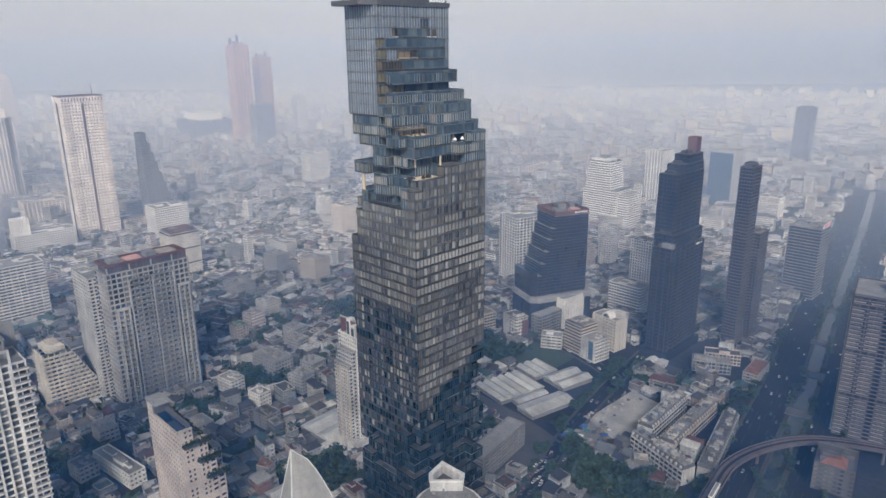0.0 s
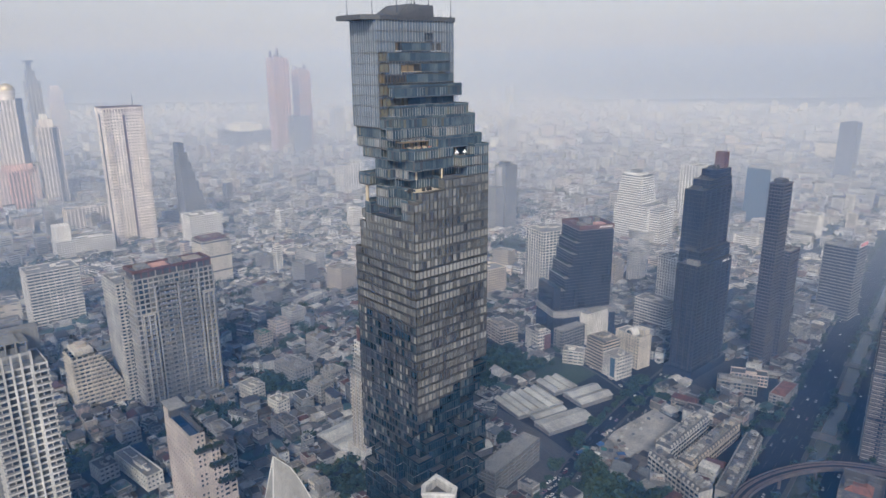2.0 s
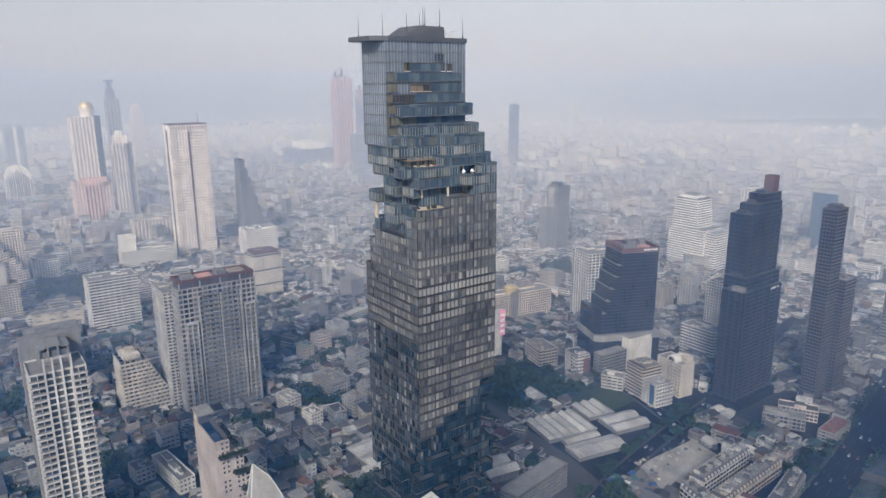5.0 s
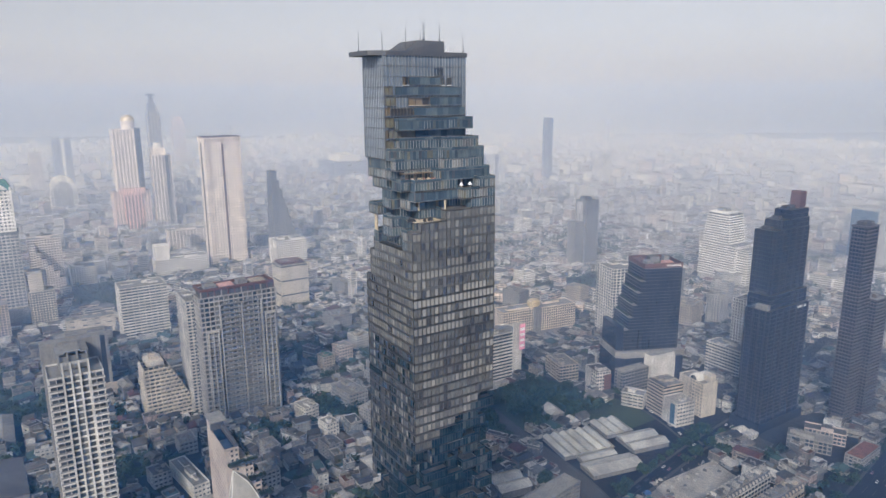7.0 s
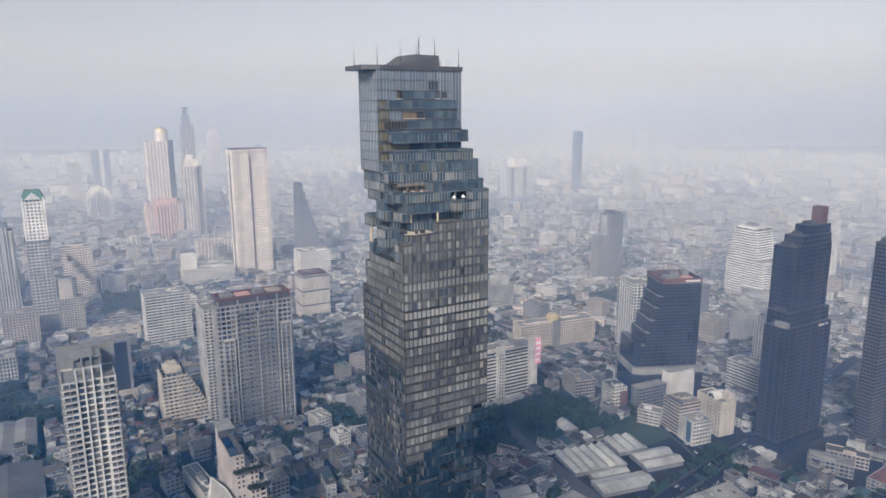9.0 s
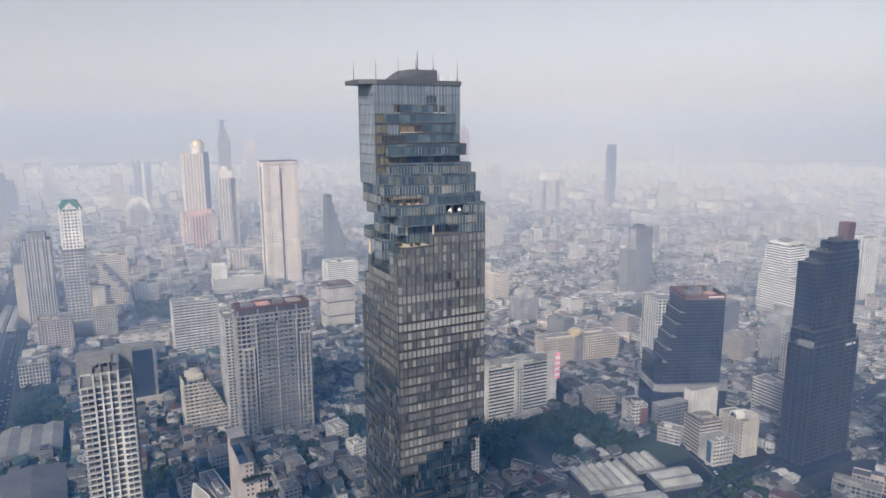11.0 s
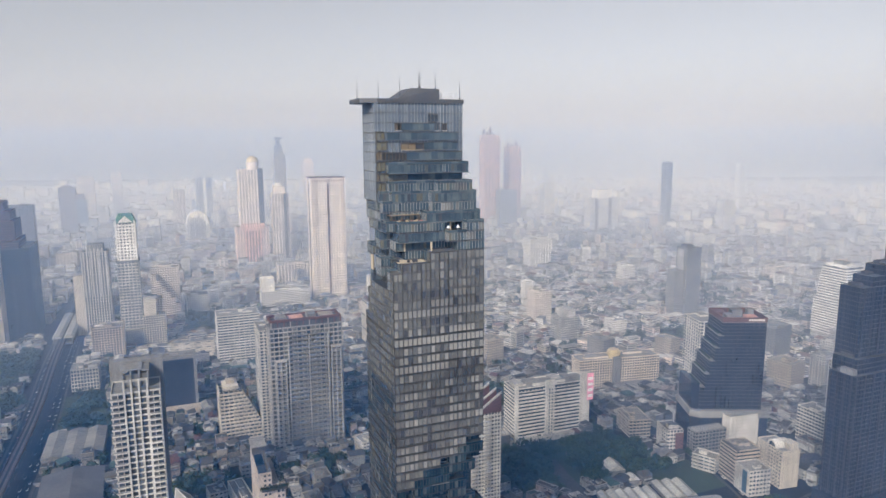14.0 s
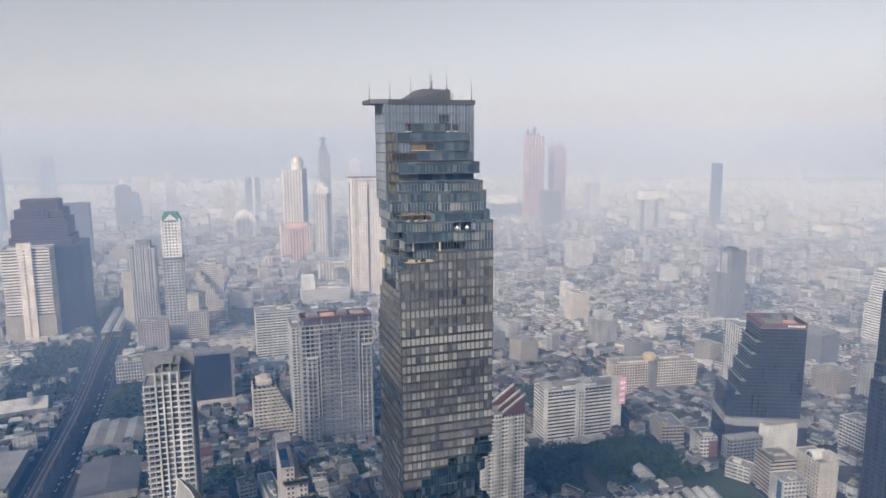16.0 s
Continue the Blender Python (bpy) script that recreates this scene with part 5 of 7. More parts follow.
for k, (y, w, h) in enumerate(((-34, 9, 3.5), (-18, 14, 2.6), (8, 10, 4), (22, 8, 3))):
    s = Shape()
    s.box(-7, y - w / 2, 54.2, 6, y + w / 2, 54.2 + h)
    s.box(-7.3, y - w / 2 - 0.3, 54.2 + h, 6.3, y + w / 2 + 0.3, 54.5 + h)
    part("plant_room", s, [PALE if k % 2 else WHITE], b)
for y in range(-36, 30, 4):
    if not -10 < y < 4:
        s = Shape()
        s.box(12.1, y - 1.4, 51.4, 12.3, y + 1.4, 52.8)
        part("top_window", s, [GLASS], b)
# long ochre hotel with round golden stub
b = block("long_hotel", "long ochre gridded hotel with round gilded turret", "hotel", -602, 538, -578, 642, 35, 3.2, 3.2, 0.8, 0.9, ORANGE, GLASS, turn=-9, deep=0.6)
s = Shape()
s.box(12, -10, 0, 14, 0, 38)
part("stair_tower", s, [GREY], b)
s = Shape()
s.round(0, 0, 35, 39, 7, 20)
s.round(0, 0, 39, 43, 8.2, 20)
s.round(0, 0, 43, 45, 6, 20)
part("turret", s, [GOLD], b, "round gilded turret", at=(4, -5, 0))
s = Shape()
s.box(12, -20, 0, 40, 40, 6)
part("podium", s, [PALE], b)
b = block("office_block", "white low office with a taller end tower", "office building", -1180, 246, -1150, 332, 26, 3.4, 3.4, 1.0, 1.3, SUNLITWHITE, GLASS)
slab("end_tower", -1178, 248, 26, -1154, 270, 50, SUNLITWHITE, b)
block("apartment_block", "long cream low block", "apartment building", -1330, 300, -1300, 370, 45, 3.4, 3.4, 1.0, 1.3, SUNLITCREAM, GLASS)
b = block("apartment_tower", "white tower group with dark strips for shaded recesses, in haze", "apartment tower", -1772, 1335, -1735, 1440, 105, 3.6, 4, 1.3, 1.3, SUNLITWHITE, GLASS)
slab("upper", -1768, 1360, 105, -1740, 1415, 131, SUNLITWHITE, b)
# dark strips on the wall stand for the shade of recesses
slab("recess", -1735, 1350, 0, -1734, 1362, 105, DARK, b)
slab("recess", -1735, 1400, 0, -1734, 1412, 105, DARK, b)
block("slender_tower", "slim mauve grey tower far off in haze", "skyscraper", -1830, 1684, -1805, 1709, 207, 3.8, 5, 1.0, 1.2, MAUVE, GLASS)
block("apartment_tower", "white apartment tower far off in haze", "apartment tower", -1600, 1715, -1570, 1760, 95, 3.6, 4, 1.2, 1.4, SUNLITWHITE, GLASS)
block("apartment_tower", "white far tower in the haze", "apartment tower", -2450, 2640, -2420, 2675, 165, 4, 5, 1.5, 1.4, SUNLITWHITE, GLASS)
# towers along the avenue
b = block("condominium", "slim grey white condominium with vertical ribs", "apartment tower", -1105, -24, -1070, 12, 128, 4.2, 3.6, 1.3, 0.9, MIDWHITE, GLASS, fin=0.7)
slab("upper", -1100, -16, 128, -1076, 6, 139, PALE, b)
for y in (-22, -16.8, -11.6, -6.4, -1.2, 4, 9.2):
    slab("rib", -1070, y, 60, -1068.6, y + 1.4, 134 if -18 < y < 5 else 128, MIDWHITE, b)
slab("annex", -1102, -38, 0, -1076, -24.2, 92, CREAM, b)
b = block("condominium", "tall white condominium with green gabled crown", "apartment tower", -1028, 29, -1000, 56, 178, 4.4, 4.5, 2.2, 2.2, SUNLITWHITE, CURTAIN, fin=0.2, plant=False, z0=124)
block("lower", "", "", -1029, 28, -999.4, 57, 122, 4.4, 4.5, 1.6, 2.0, WHITE, CURTAIN, root=b, plant=False, lip=0.1)
slab("cornice", -1030, 27, 121, -998.6, 58, 124, GREY, b)
for y in (29.2, 53.6):
    slab("corner_pier", -1000, y, 124, -998.8, y + 2.2, 182, SUNLITWHITE, b)
s = Shape()
s.hexa([(-15, -14.5, 178), (15, -14.5, 178), (15, 14.5, 178), (-15, 14.5, 178), (-12, -9, 190), (11, -9, 190), (11, 9, 190), (-12, 9, 190)])
part("mansard_roof", s, [GREENROOF], b, "dark green mansard crown")
s = Shape()
s.prism([(-9.5, 0), (9.5, 0), (0, 9.5)], 0, 1.2)
s.v = [(15.2 + z, x, 179 + y) for x, y, z in s.v]
part("pediment", s, [SUNLITWHITE], b, "white triangular pediment")
slab("base", -1034, 24, 0, -994, 62, 22, PALE, b)
b = block("condominium", "pale condominium with a staircase shoulder", "apartment tower", -1155, 68, -1130, 112, 86, 3.8, 3.8, 1.2, 1.4, SUNLITCREAM, GLASS)
for i in range(6):
    block("step", "", "", -1129.8, 70 + i * 6.8, -1112, 76.6 + i * 6.8, 78 - i * 10, 3.8, 3.3, 1.0, 1.4, SUNLITCREAM, GLASS, root=b, plant=False, keep=False)
b = block("condominium", "cream stepped condominium with set-back top", "apartment tower", -985, 58, -963, 88, 48, 3.3, 3.4, 1.0, 1.2, CREAM, GLASS)
slab("upper", -982, 60, 48, -966, 76, 72, CREAM, b)
block("office_block", "pale pink office with white stair tower", "office building", -968, -6, -937, 34, 43, 3.4, 3.6, 1.2, 1.3, PINK, GLASS)
block("office_block", "white colonnaded low building", "office building", -845, -20, -815, 10, 26, 4.5, 3.2, 1.2, 1.2, WHITE, GLASS)
b = block("striped_office", "white striped office with a tall blank stair shaft", "office tower", -1078, -190, -1042, -128, 140, 4.4, 60, 0.6, 2.5, SUNLITCREAM, GLASS, lip=0.2)
slab("stair_shaft", -1042, -168, 0, -1037, -150, 150, SUNLITCREAM, b, "blank white stair shaft")
for j in range(26):
    slab("stair_window", -1037, -160.4, 12 + j * 5, -1036.7, -158.2, 14.4 + j * 5, GLASS, b)
slab("base", -1046, -192, 0, -1039, -126, 42, BEIGE, b)
b = block("dark_office", "dark blue glass office block with stepped brown top", "office tower", -1160, -196, -1082, -92, 138, 3.8, 2.4, 0.2, 0.6, BLUEGLASS, DARKGLASS)
for i, (a, z) in enumerate(((6, 150), (12, 178), (20, 192), (32, 206))):
    me = storey(70 - a, 92 - a * 1.3, 3.5, 3, 0.4, 1.2, 0.3).mesh("storey", [BROWN, DARKGLASS])
    zz = (138, 150, 178, 192)[i]
    for j in range(int((z - zz) / 3.5)):
        part("storey", me, None, b, at=(0, -4, zz + j * 3.5))
    slab("terrace", -1121 - 35 + a / 2, -148 - 46 + a * 0.65, z - 0.4, -1121 + 35 - a / 2, -148 + 46 - a * 0.65, z + 0.5, BROWN, b)
block("apartment_tower", "grey paired apartment tower in haze", "apartment tower", -1740, -236, -1705, -178, 148, 3.6, 4, 1.3, 1.2, MAUVE, GLASS)
b = block("apartment_tower", "brown tower with a blue glass wing in haze", "apartment tower", -2410, -206, -2375, -158, 143, 3.8, 5, 1.3, 1.2, BROWN, GLASS)
slab("crown", -2402, -196, 143, -2382, -172, 151, BROWN, b)
slab("blue_wing", -2400, -158, 30, -2373, -128, 106, BLUEGLASS, b, "blue glass wing")
slab("wing_top", -2400, -158, 106, -2378, -136, 122, BROWN, b)
block("apartment_tower", "cream tower far off in haze", "apartment tower", -2800, -190, -2765, -135, 156, 3.8, 5, 1.5, 1.4, SUNLITCREAM, GLASS)
block("apartment_tower", "cream slim tower far off in haze", "apartment tower", -2890, -82, -2865, -48, 166, 3.8, 5, 1.5, 1.4, SUNLITCREAM, GLASS)
block("apartment_tower", "grey tower far off in haze", "apartment tower", -3130, -580, -3100, -520, 233, 4, 6, 1.5, 1.4, GREY, GLASS)
block("skyscraper", "grey skyscraper far off in haze", "skyscraper", -2350, -570, -2310, -510, 335, 4, 6, 1.5, 1.4, GREY, BLUEGLASS)
b = block("hotel_tower", "white round-topped hotel in haze", "hotel", -1985, 152, -1955, 212, 62, 3.6, 4, 1.3, 1.4, SUNLITWHITE, GLASS)
s = Shape()
for i in range(10):
    a0, a1 = math.pi * i / 10, math.pi * (i + 1) / 10
    y0, y1, z0, z1 = 30 * math.cos(a0), 30 * math.cos(a1), 62 + 34 * math.sin(a0), 62 + 34 * math.sin(a1)
    s.hexa([(-15, y1, 61), (15, y1, 61), (15, y0, 61), (-15, y0, 61), (-15, y1, z1), (15, y1, z1), (15, y0, z0), (-15, y0, z0)])
part("arched_top", s, [SUNLITWHITE], b, "white half-round top")
for i in range(9):
    slab("window_strip", -1955, 160 + i * 5, 6, -1954.6, 162.4 + i * 5, 60 + 22 * math.sin(math.pi * (i + 1) / 10), GLASS, b)
slab("podium", -2000, 130, 0, -1940, 234, 18, PINK, b)
block("apartment_tower", "cream slim tower in haze", "apartment tower", -2470, 130, -2440, 168, 122, 3.8, 5, 1.5, 1.4, SUNLITCREAM, GLASS)
b = block("apartment_tower", "grey tower with a white lift shaft in haze", "apartment tower", -2700, 215, -2665, 272, 147, 3.8, 5, 1.5, 1.4, GREY, GLASS)
slab("lift_shaft", -2665, 240, 0, -2661, 250, 153, SUNLITWHITE, b, "white lift shaft")
block("parking_garage", "long grey parking garage with open decks", "garage", -296, 313, -281, 372, 18, 3.2, 8, 0.5, 1.1, GREY, DARK, lip=0.3, plant=False, turn=9, deep=1.2)

# roof sail of a nearby tower
b = thing("sail_tower", "white residential tower with a tall pointed sail roof", "apartment tower", -156, 94)
take(-180, 70, -130, 120)
me = storey(22, 22, 3.4, 3.2, 0.9, 1.2, 0.4).mesh("storey", [WHITE, GLASS])
for i in range(43):
    part("storey", me, None, b, at=(0, 0, i * 3.4))
s = Shape()
N = 10
tip = Vector((0.8, -2.2, 184.6))
BOW = (1.12, 1.05, 0.6, 0.58)
foot = [Vector((9, -10, 146)), Vector((-9, -7, 146)), Vector((-5, 14, 146)), Vector((11, 12, 146))]
for q in range(4):
    a, c = foot[q], foot[(q + 1) % 4]
    rows = []
    for i in range(N + 1):
        t = i / N
        pair = []
        for p, bow in ((a, BOW[q]), (c, BOW[(q + 1) % 4])):
            pull = (1 - t) ** bow
            pair.append(Vector((tip.x + (p.x - tip.x) * pull, tip.y + (p.y - tip.y) * pull, 146 + (tip.z - 146) * t)))
        rows.append(pair)
    for i in range(N):
        s.face([rows[i][0], rows[i][1], rows[i + 1][1], rows[i + 1][0]])
part("sail_roof", s, [MARBLE], b, "smooth pale pointed sail roof")
for q in range(4):
    a = foot[q]
    s = Shape()
    for i in range(N):
        pts = []
        for t in (i / N, (i + 1) / N):
            pull = (1 - t) ** BOW[q]
            pts.append(Vector((tip.x + (a.x - tip.x) * pull, tip.y + (a.y - tip.y) * pull, 146 + (tip.z - 146) * t)))
        p0, p1 = pts
        g = 0.16
        s.hexa([(p0.x - g, p0.y - g, p0.z), (p0.x + g, p0.y - g, p0.z), (p0.x + g, p0.y + g, p0.z), (p0.x - g, p0.y + g, p0.z), (p1.x - g, p1.y - g, p1.z), (p1.x + g, p1.y - g, p1.z), (p1.x + g, p1.y + g, p1.z), (p1.x - g, p1.y + g, p1.z)])
    part("edge_rib", s, [MIDWHITE], b)
slab("roof_deck", -168, 82, 145.6, -144, 106, 146, PALE, b)

# octagonal crown of a nearby tower
b = thing("octagonal_tower", "white residential tower with an open octagonal roof crown", "apartment tower", -160.5, 161.0)
take(-185, 140, -140, 190)
s = Shape()
s.round(5, -4, 0, 3.4, 12.4, 16)
me = s.mesh("storey", [WHITE])
g = Shape()
g.round(5, -4, 1.2, 3.0, 12.45, 16)
for i in range(38):
    part("storey", me, None, b, at=(0, 0, i * 3.42))
gm = g.mesh("window_band", [GLASS])
for i in range(38):
    part("window_band", gm, None, b, at=(0, 0, i * 3.42))
DX, DY = 8.6, -7.4
s = Shape()
s.round(DX, DY, 130.0, 133.6, 13.0, 28)
s.round(DX, DY, 133.6, 134.3, 12.2, 28)
part("roof_drum", s, [MIDWHITE], b)
s = Shape()
s.round(DX, DY, 134.3, 134.4, 11.6, 28)
part("roof_deck", s, [GREY], b, "stained grey roof deck")
# a low pointed ring of thick walls; a dark disc stands for the shaded well
CROWN = [(-7.2, 5.2), (-5.2, -3.8), (-1.6, -7.0), (7.2, 1.8), (4.4, 5.4)]
for i in range(5):
    (ax, ay), (cx, cy) = CROWN[i], CROWN[(i + 1) % 5]
    for name, k, o, z0, z1, m in (("crown_wall", 0.84, 1.0, 133.4, 138.2, WHITE), ("crown_cap", 0.78, 1.05, 138.2, 139.0, MIDWHITE)):
        s = Shape()
        s.hexa([(ax * k, ay * k, z0), (ax * o, ay * o, z0), (cx * o, cy * o, z0), (cx * k, cy * k, z0), (ax * k, ay * k, z1), (ax * o, ay * o, z1), (cx * o, cy * o, z1), (cx * k, cy * k, z1)])
        part(name, s, [m], b)
s = Shape()
s.prism([(x * 0.83, y * 0.83) for x, y in CROWN], 133.4, 134.6)
part("well_floor", s, [DARK], b, "dark disc for the shade inside the crown")
s = Shape()
s.box(-1.4, -1.0, 134.6, 1.2, 1.2, 136.6)
part("tank_house", s, [DARK], b)
for i in range(7):
    s = Shape()
    s.box(-0.6, -0.4, 134.4, 0.6, 0.4, 135.4)
    part("roof_unit", s, [PALE if i % 2 else GREY], b, at=(DX + 8 * math.cos(2.6 + i * 0.5), DY + 8 * math.sin(2.6 + i * 0.5), 0), turn=i * 25)


# ---- sheds, halls and low blocks ----
def shed(x0, y0, x1, y1, h, rise, n, along, turn=0.0, m=None, label="low market shed with pale ridged sheet roof"):
    """A hall with n parallel gabled roofs; along: the ridges' direction."""
    w, d = x1 - x0, y1 - y0
    r = thing("shed", label, "shed", (x0 + x1) / 2, (y0 + y1) / 2, turn, "market sheds")
    take(x0, y0, x1, y1, 1)
    s = Shape()
    s.box(-w / 2 + 0.5, -d / 2 + 0.5, 0, w / 2 - 0.5, d / 2 - 0.5, h)
    part("wall", s, [GREY], r)
    span = (d if along == "x" else w) / n
    for i in range(n):
        a = -(d if along == "x" else w) / 2 + i * span
        ln = (w if along == "x" else d) / 2 + (0.6 if i % 2 else 0)
        s = Shape()
        segs = 5
        for j in range(segs):
            l0, l1 = -ln + 2 * ln * j / segs, -ln + 2 * ln * (j + 1) / segs - 0.05
            pts = [(l0, a + 0.1, h), (l1, a + 0.1, h), (l1, a + span - 0.1, h), (l0, a + span - 0.1, h), (l0, a + span / 2 - 0.15, h + rise), (l1, a + span / 2 - 0.15, h + rise), (l1, a + span / 2 + 0.15, h + rise), (l0, a + span / 2 + 0.15, h + rise)]
            if along == "y":
                pts = [(q, p, z) for p, q, z in pts]
            s.hexa(pts)
        part("roof", s, [m or SHEET], r)
    return r


shed(-369, 409, -331, 458, 3.8, 2.0, 6, "x", -12)
shed(-368, 464, -340, 492, 3.8, 2.2, 3, "x", -12)
shed(-336, 464, -308, 500, 4.2, 2.4, 2, "y", -12)
shed(-318, 406, -297, 454, 3.8, 2.2, 1, "y", -12)
shed(-330, 414, -320, 448, 3.6, 1.3, 1, "y", -12)
shed(-412, 444, -394, 460, 6, 5, 1, "x", -10, WHITE, "white garden pavilion with steep gabled roof")
shed(-425, 262, -386, 298, 7, 3, 2, "y", 4, SHEET, "large hall with pale shallow roof")
shed(-345, 330, -318, 356, 6, 3, 2, "y", -10, SHEET, "small hall with pale sheet roof")
shed(-570, -16, -506, 33, 11, 4, 1, "x", 2, DARK, "large hall with dark roof and white gable end")
shed(-668, -24, -606, 28, 10, 2, 3, "x", 0, GREY, "long hall with flat grey roofs")
shed(-615, -120, -540, -70, 12, 1, 1, "x", 0, PALE, "white low hall beside the avenue")
b = shed(-760, -130, -730, -80, 9, 9, 1, "y", 8, WHITE, "white church with a steep pale roof")
slab("bell_tower", -741, -98, 0, -736, -93, 26, WHITE, b)
s = Shape()
s.face([(-272, 438, 0.05), (-234, 424, 0.05), (-231, 500, 0.05), (-270, 508, 0.05)])
lone("yard", s, [DUST], "bare dusty concrete yard beside the sheds", "yard", kind="structure")
s = Shape()
s.face([(-268, 438, 0.05), (-262, 398, 0.05), (-236, 398, 0.05), (-236, 424, 0.05)])
lone("yard", s, [GREY], "worn market ground under stalls beside the street", "yard", kind="structure")
take(-278, 398, -238, 504)
s = Shape()
s.face([(-330, 318, 0.05), (-246, 318, 0.05), (-236, 360, 0.05), (-256, 400, 0.05), (-330, 390, 0.05)])
lone("yard", s, [PAVING], "grey paved yard beside the tower", "yard", kind="structure")

# smaller pale blocks among the far houses
for label, kind, x0, y0, x1, y1, h, wall in (
        ("cream mid-rise flats behind a gabled condominium", "apartment building", -1060, 58, -1032, 84, 56, SUNLITCREAM),
        ("slim cream block among hazy houses", "apartment building", -1483, 202, -1467, 218, 37, SUNLITCREAM),
        ("wide ochre block beside the avenue in haze", "office building", -1750, -140, -1702, -98, 35, ORANGE),
        ("slim white mid-rise among low houses", "apartment building", -1003, 686, -985, 704, 39, SUNLITWHITE),
        ("white mid-rise block in the hazy distance", "apartment building", -1380, 1430, -1342, 1466, 35, SUNLITWHITE),
        ("long cream low block in haze", "apartment building", -992, 1262, -950, 1304, 26, SUNLITCREAM),
        ("white low block with strip windows", "office building", -1198, 122, -1162, 158, 28, SUNLITWHITE),
        ("white low block among dense houses", "office building", -784, 712, -760, 736, 21, SUNLITWHITE),
        ("cream mid-rise flats in haze", "apartment building", -1420, 640, -1392, 668, 44, SUNLITCREAM),
        ("white mid-rise flats in haze", "apartment building", -1090, 960, -1064, 986, 34, SUNLITWHITE)):
    block("mid_rise_block", label, kind, x0, y0, x1, y1, h, 3.5, 3.6, 1.3, 1.5, wall, GLASS, lip=0.1)


# ---- shophouse rows with mansard roofs ----
def shophouse_row(x, y, turn, n, label, h=12.5, wm=None, cap=None):
    r = thing("shophouse_row", label, "shophouses", x, y, turn, "shophouse rows")
    w, d = 4.4, 12.0
    wm, cap = wm or WHITE, cap or GREY
    s = Shape()
    s.box(0, -d / 2, 0, n * w, d / 2, h)
    part("wall", s, [wm], r)
    roof = Shape()
    roof.hexa([(0.1, -d / 2 - 0.3, h), (w - 0.1, -d / 2 - 0.3, h), (w - 0.1, d / 2 + 0.3, h), (0.1, d / 2 + 0.3, h), (0.1, -d / 2 + 1.4, h + 3), (w - 0.1, -d / 2 + 1.4, h + 3), (w - 0.1, d / 2 - 1.4, h + 3), (0.1, d / 2 - 1.4, h + 3)], 0)
    roof.box(w / 2 - 0.8, -d / 2 - 0.35, h + 0.4, w / 2 + 0.8, -d / 2 + 1.2, h + 2.4, 1)
    roof.box(w / 2 - 0.8, d / 2 - 1.2, h + 0.4, w / 2 + 0.8, d / 2 + 0.35, h + 2.4, 1)
    roof.box(0.3, -d / 2 + 1.6, h + 3, w - 0.3, d / 2 - 1.6, h + 3.2, 2)
    rm = roof.mesh("roof", [DARK, wm, cap])
    win = Shape()
    for z in [1.0 + 3.7 * q for q in range(int(h / 3.9))]:
        for v in (-d / 2 - 0.05, d / 2 + 0.05):
            win.box(0.6, min(v, v * 0.99), z, w - 0.6, max(v, v * 0.99), z + 2.0, 0)
            win.box(0.3, v - 0.25, z - 0.3, w - 0.3, v + 0.25, z - 0.1, 1)
    bay = win.mesh("window_bay", [GLASS, wm])
    for i in range(n):
        part("roof", rm, None, r, at=(i * w, 0, 0))
        tagged(part("window_bay", bay, None, r, at=(i * w, 0, 0)), kind="stuff")
    rr = random.Random(n * 7 + int(h))
    for i in range(n):
        for _ in range(rr.choice((1, 2, 3))):
            s = Shape()
            q = rr.uniform(0.6, 1.7)
            s.box(-q, -rr.uniform(0.8, 3), 0, q, rr.uniform(0.8, 2.4), rr.uniform(0.9, 2.6), 0)
            part("rooftop_unit", s, [rr.choice((wm, cap, PALE, SHEET, DARK))], r, at=((i + 0.5) * w, rr.uniform(-2.4, 2.4), h + 3.2 + 0.02 * _))
    a = radians(turn)
    for i in range(0, n, 2):
        px, py = x + math.cos(a) * (i + 1) * w, y + math.sin(a) * (i + 1) * w
        take(px - 7, py - 7, px + 7, py + 7, 0)


shophouse_row(-222.4, 430, -19, 12, "white shophouse row with dark mansard roofs and dormers")
shophouse_row(-222, 441, 93, 15, "white shophouse row with worn grey roofs beside the yard", 12.5, WHITE, GREY)
shophouse_row(-201, 436, 92, 18, "weathered beige shophouse row with dark roofs", 10.5, BEIGE, GREY)
shophouse_row(-166, 426, 102, 20, "low weathered shophouse row with sooty roofs", 9.0, PALE, DARK)
block("apartment_block", "pale walk-up apartments with grey roof", "apartment building", -255, 587, -221, 601, 10.5, 3.3, 3.3, 0.7, 1.0, PALE, GLASS, turn=27, roof=GREY)
block("apartment_block", "pinkish walk-up apartments with dark roof", "apartment building", -254, 612, -222, 625, 10.0, 3.3, 3.3, 0.7, 1.0, PINK, GLASS, turn=27, roof=DARK)
block("town_house", "house with red roof beside the canal road", "house", -209, 592, -196, 628, 9, 3.3, 3.3, 0.9, 1.3, PALE, GLASS, turn=4, roof=TILE, plant=False)
canal_flats = block("town_house", "dark weathered flats with orange roof beside the viaduct", "apartment building", -113, 470, -88, 500, 20, 3.3, 3.3, 0.9, 1.3, DARK, CURTAIN, turn=11, roof=DARK)


s = Shape()
s.hexa([(-9, -13, 20.3), (7, -13, 20.3), (7, 1, 20.3), (-9, 1, 20.3), (-5, -9, 24), (3, -9, 24), (3, -3, 24), (-5, -3, 24)])
part("tiled_roof", s, [TILE], canal_flats, "weathered orange tiled hip roof")

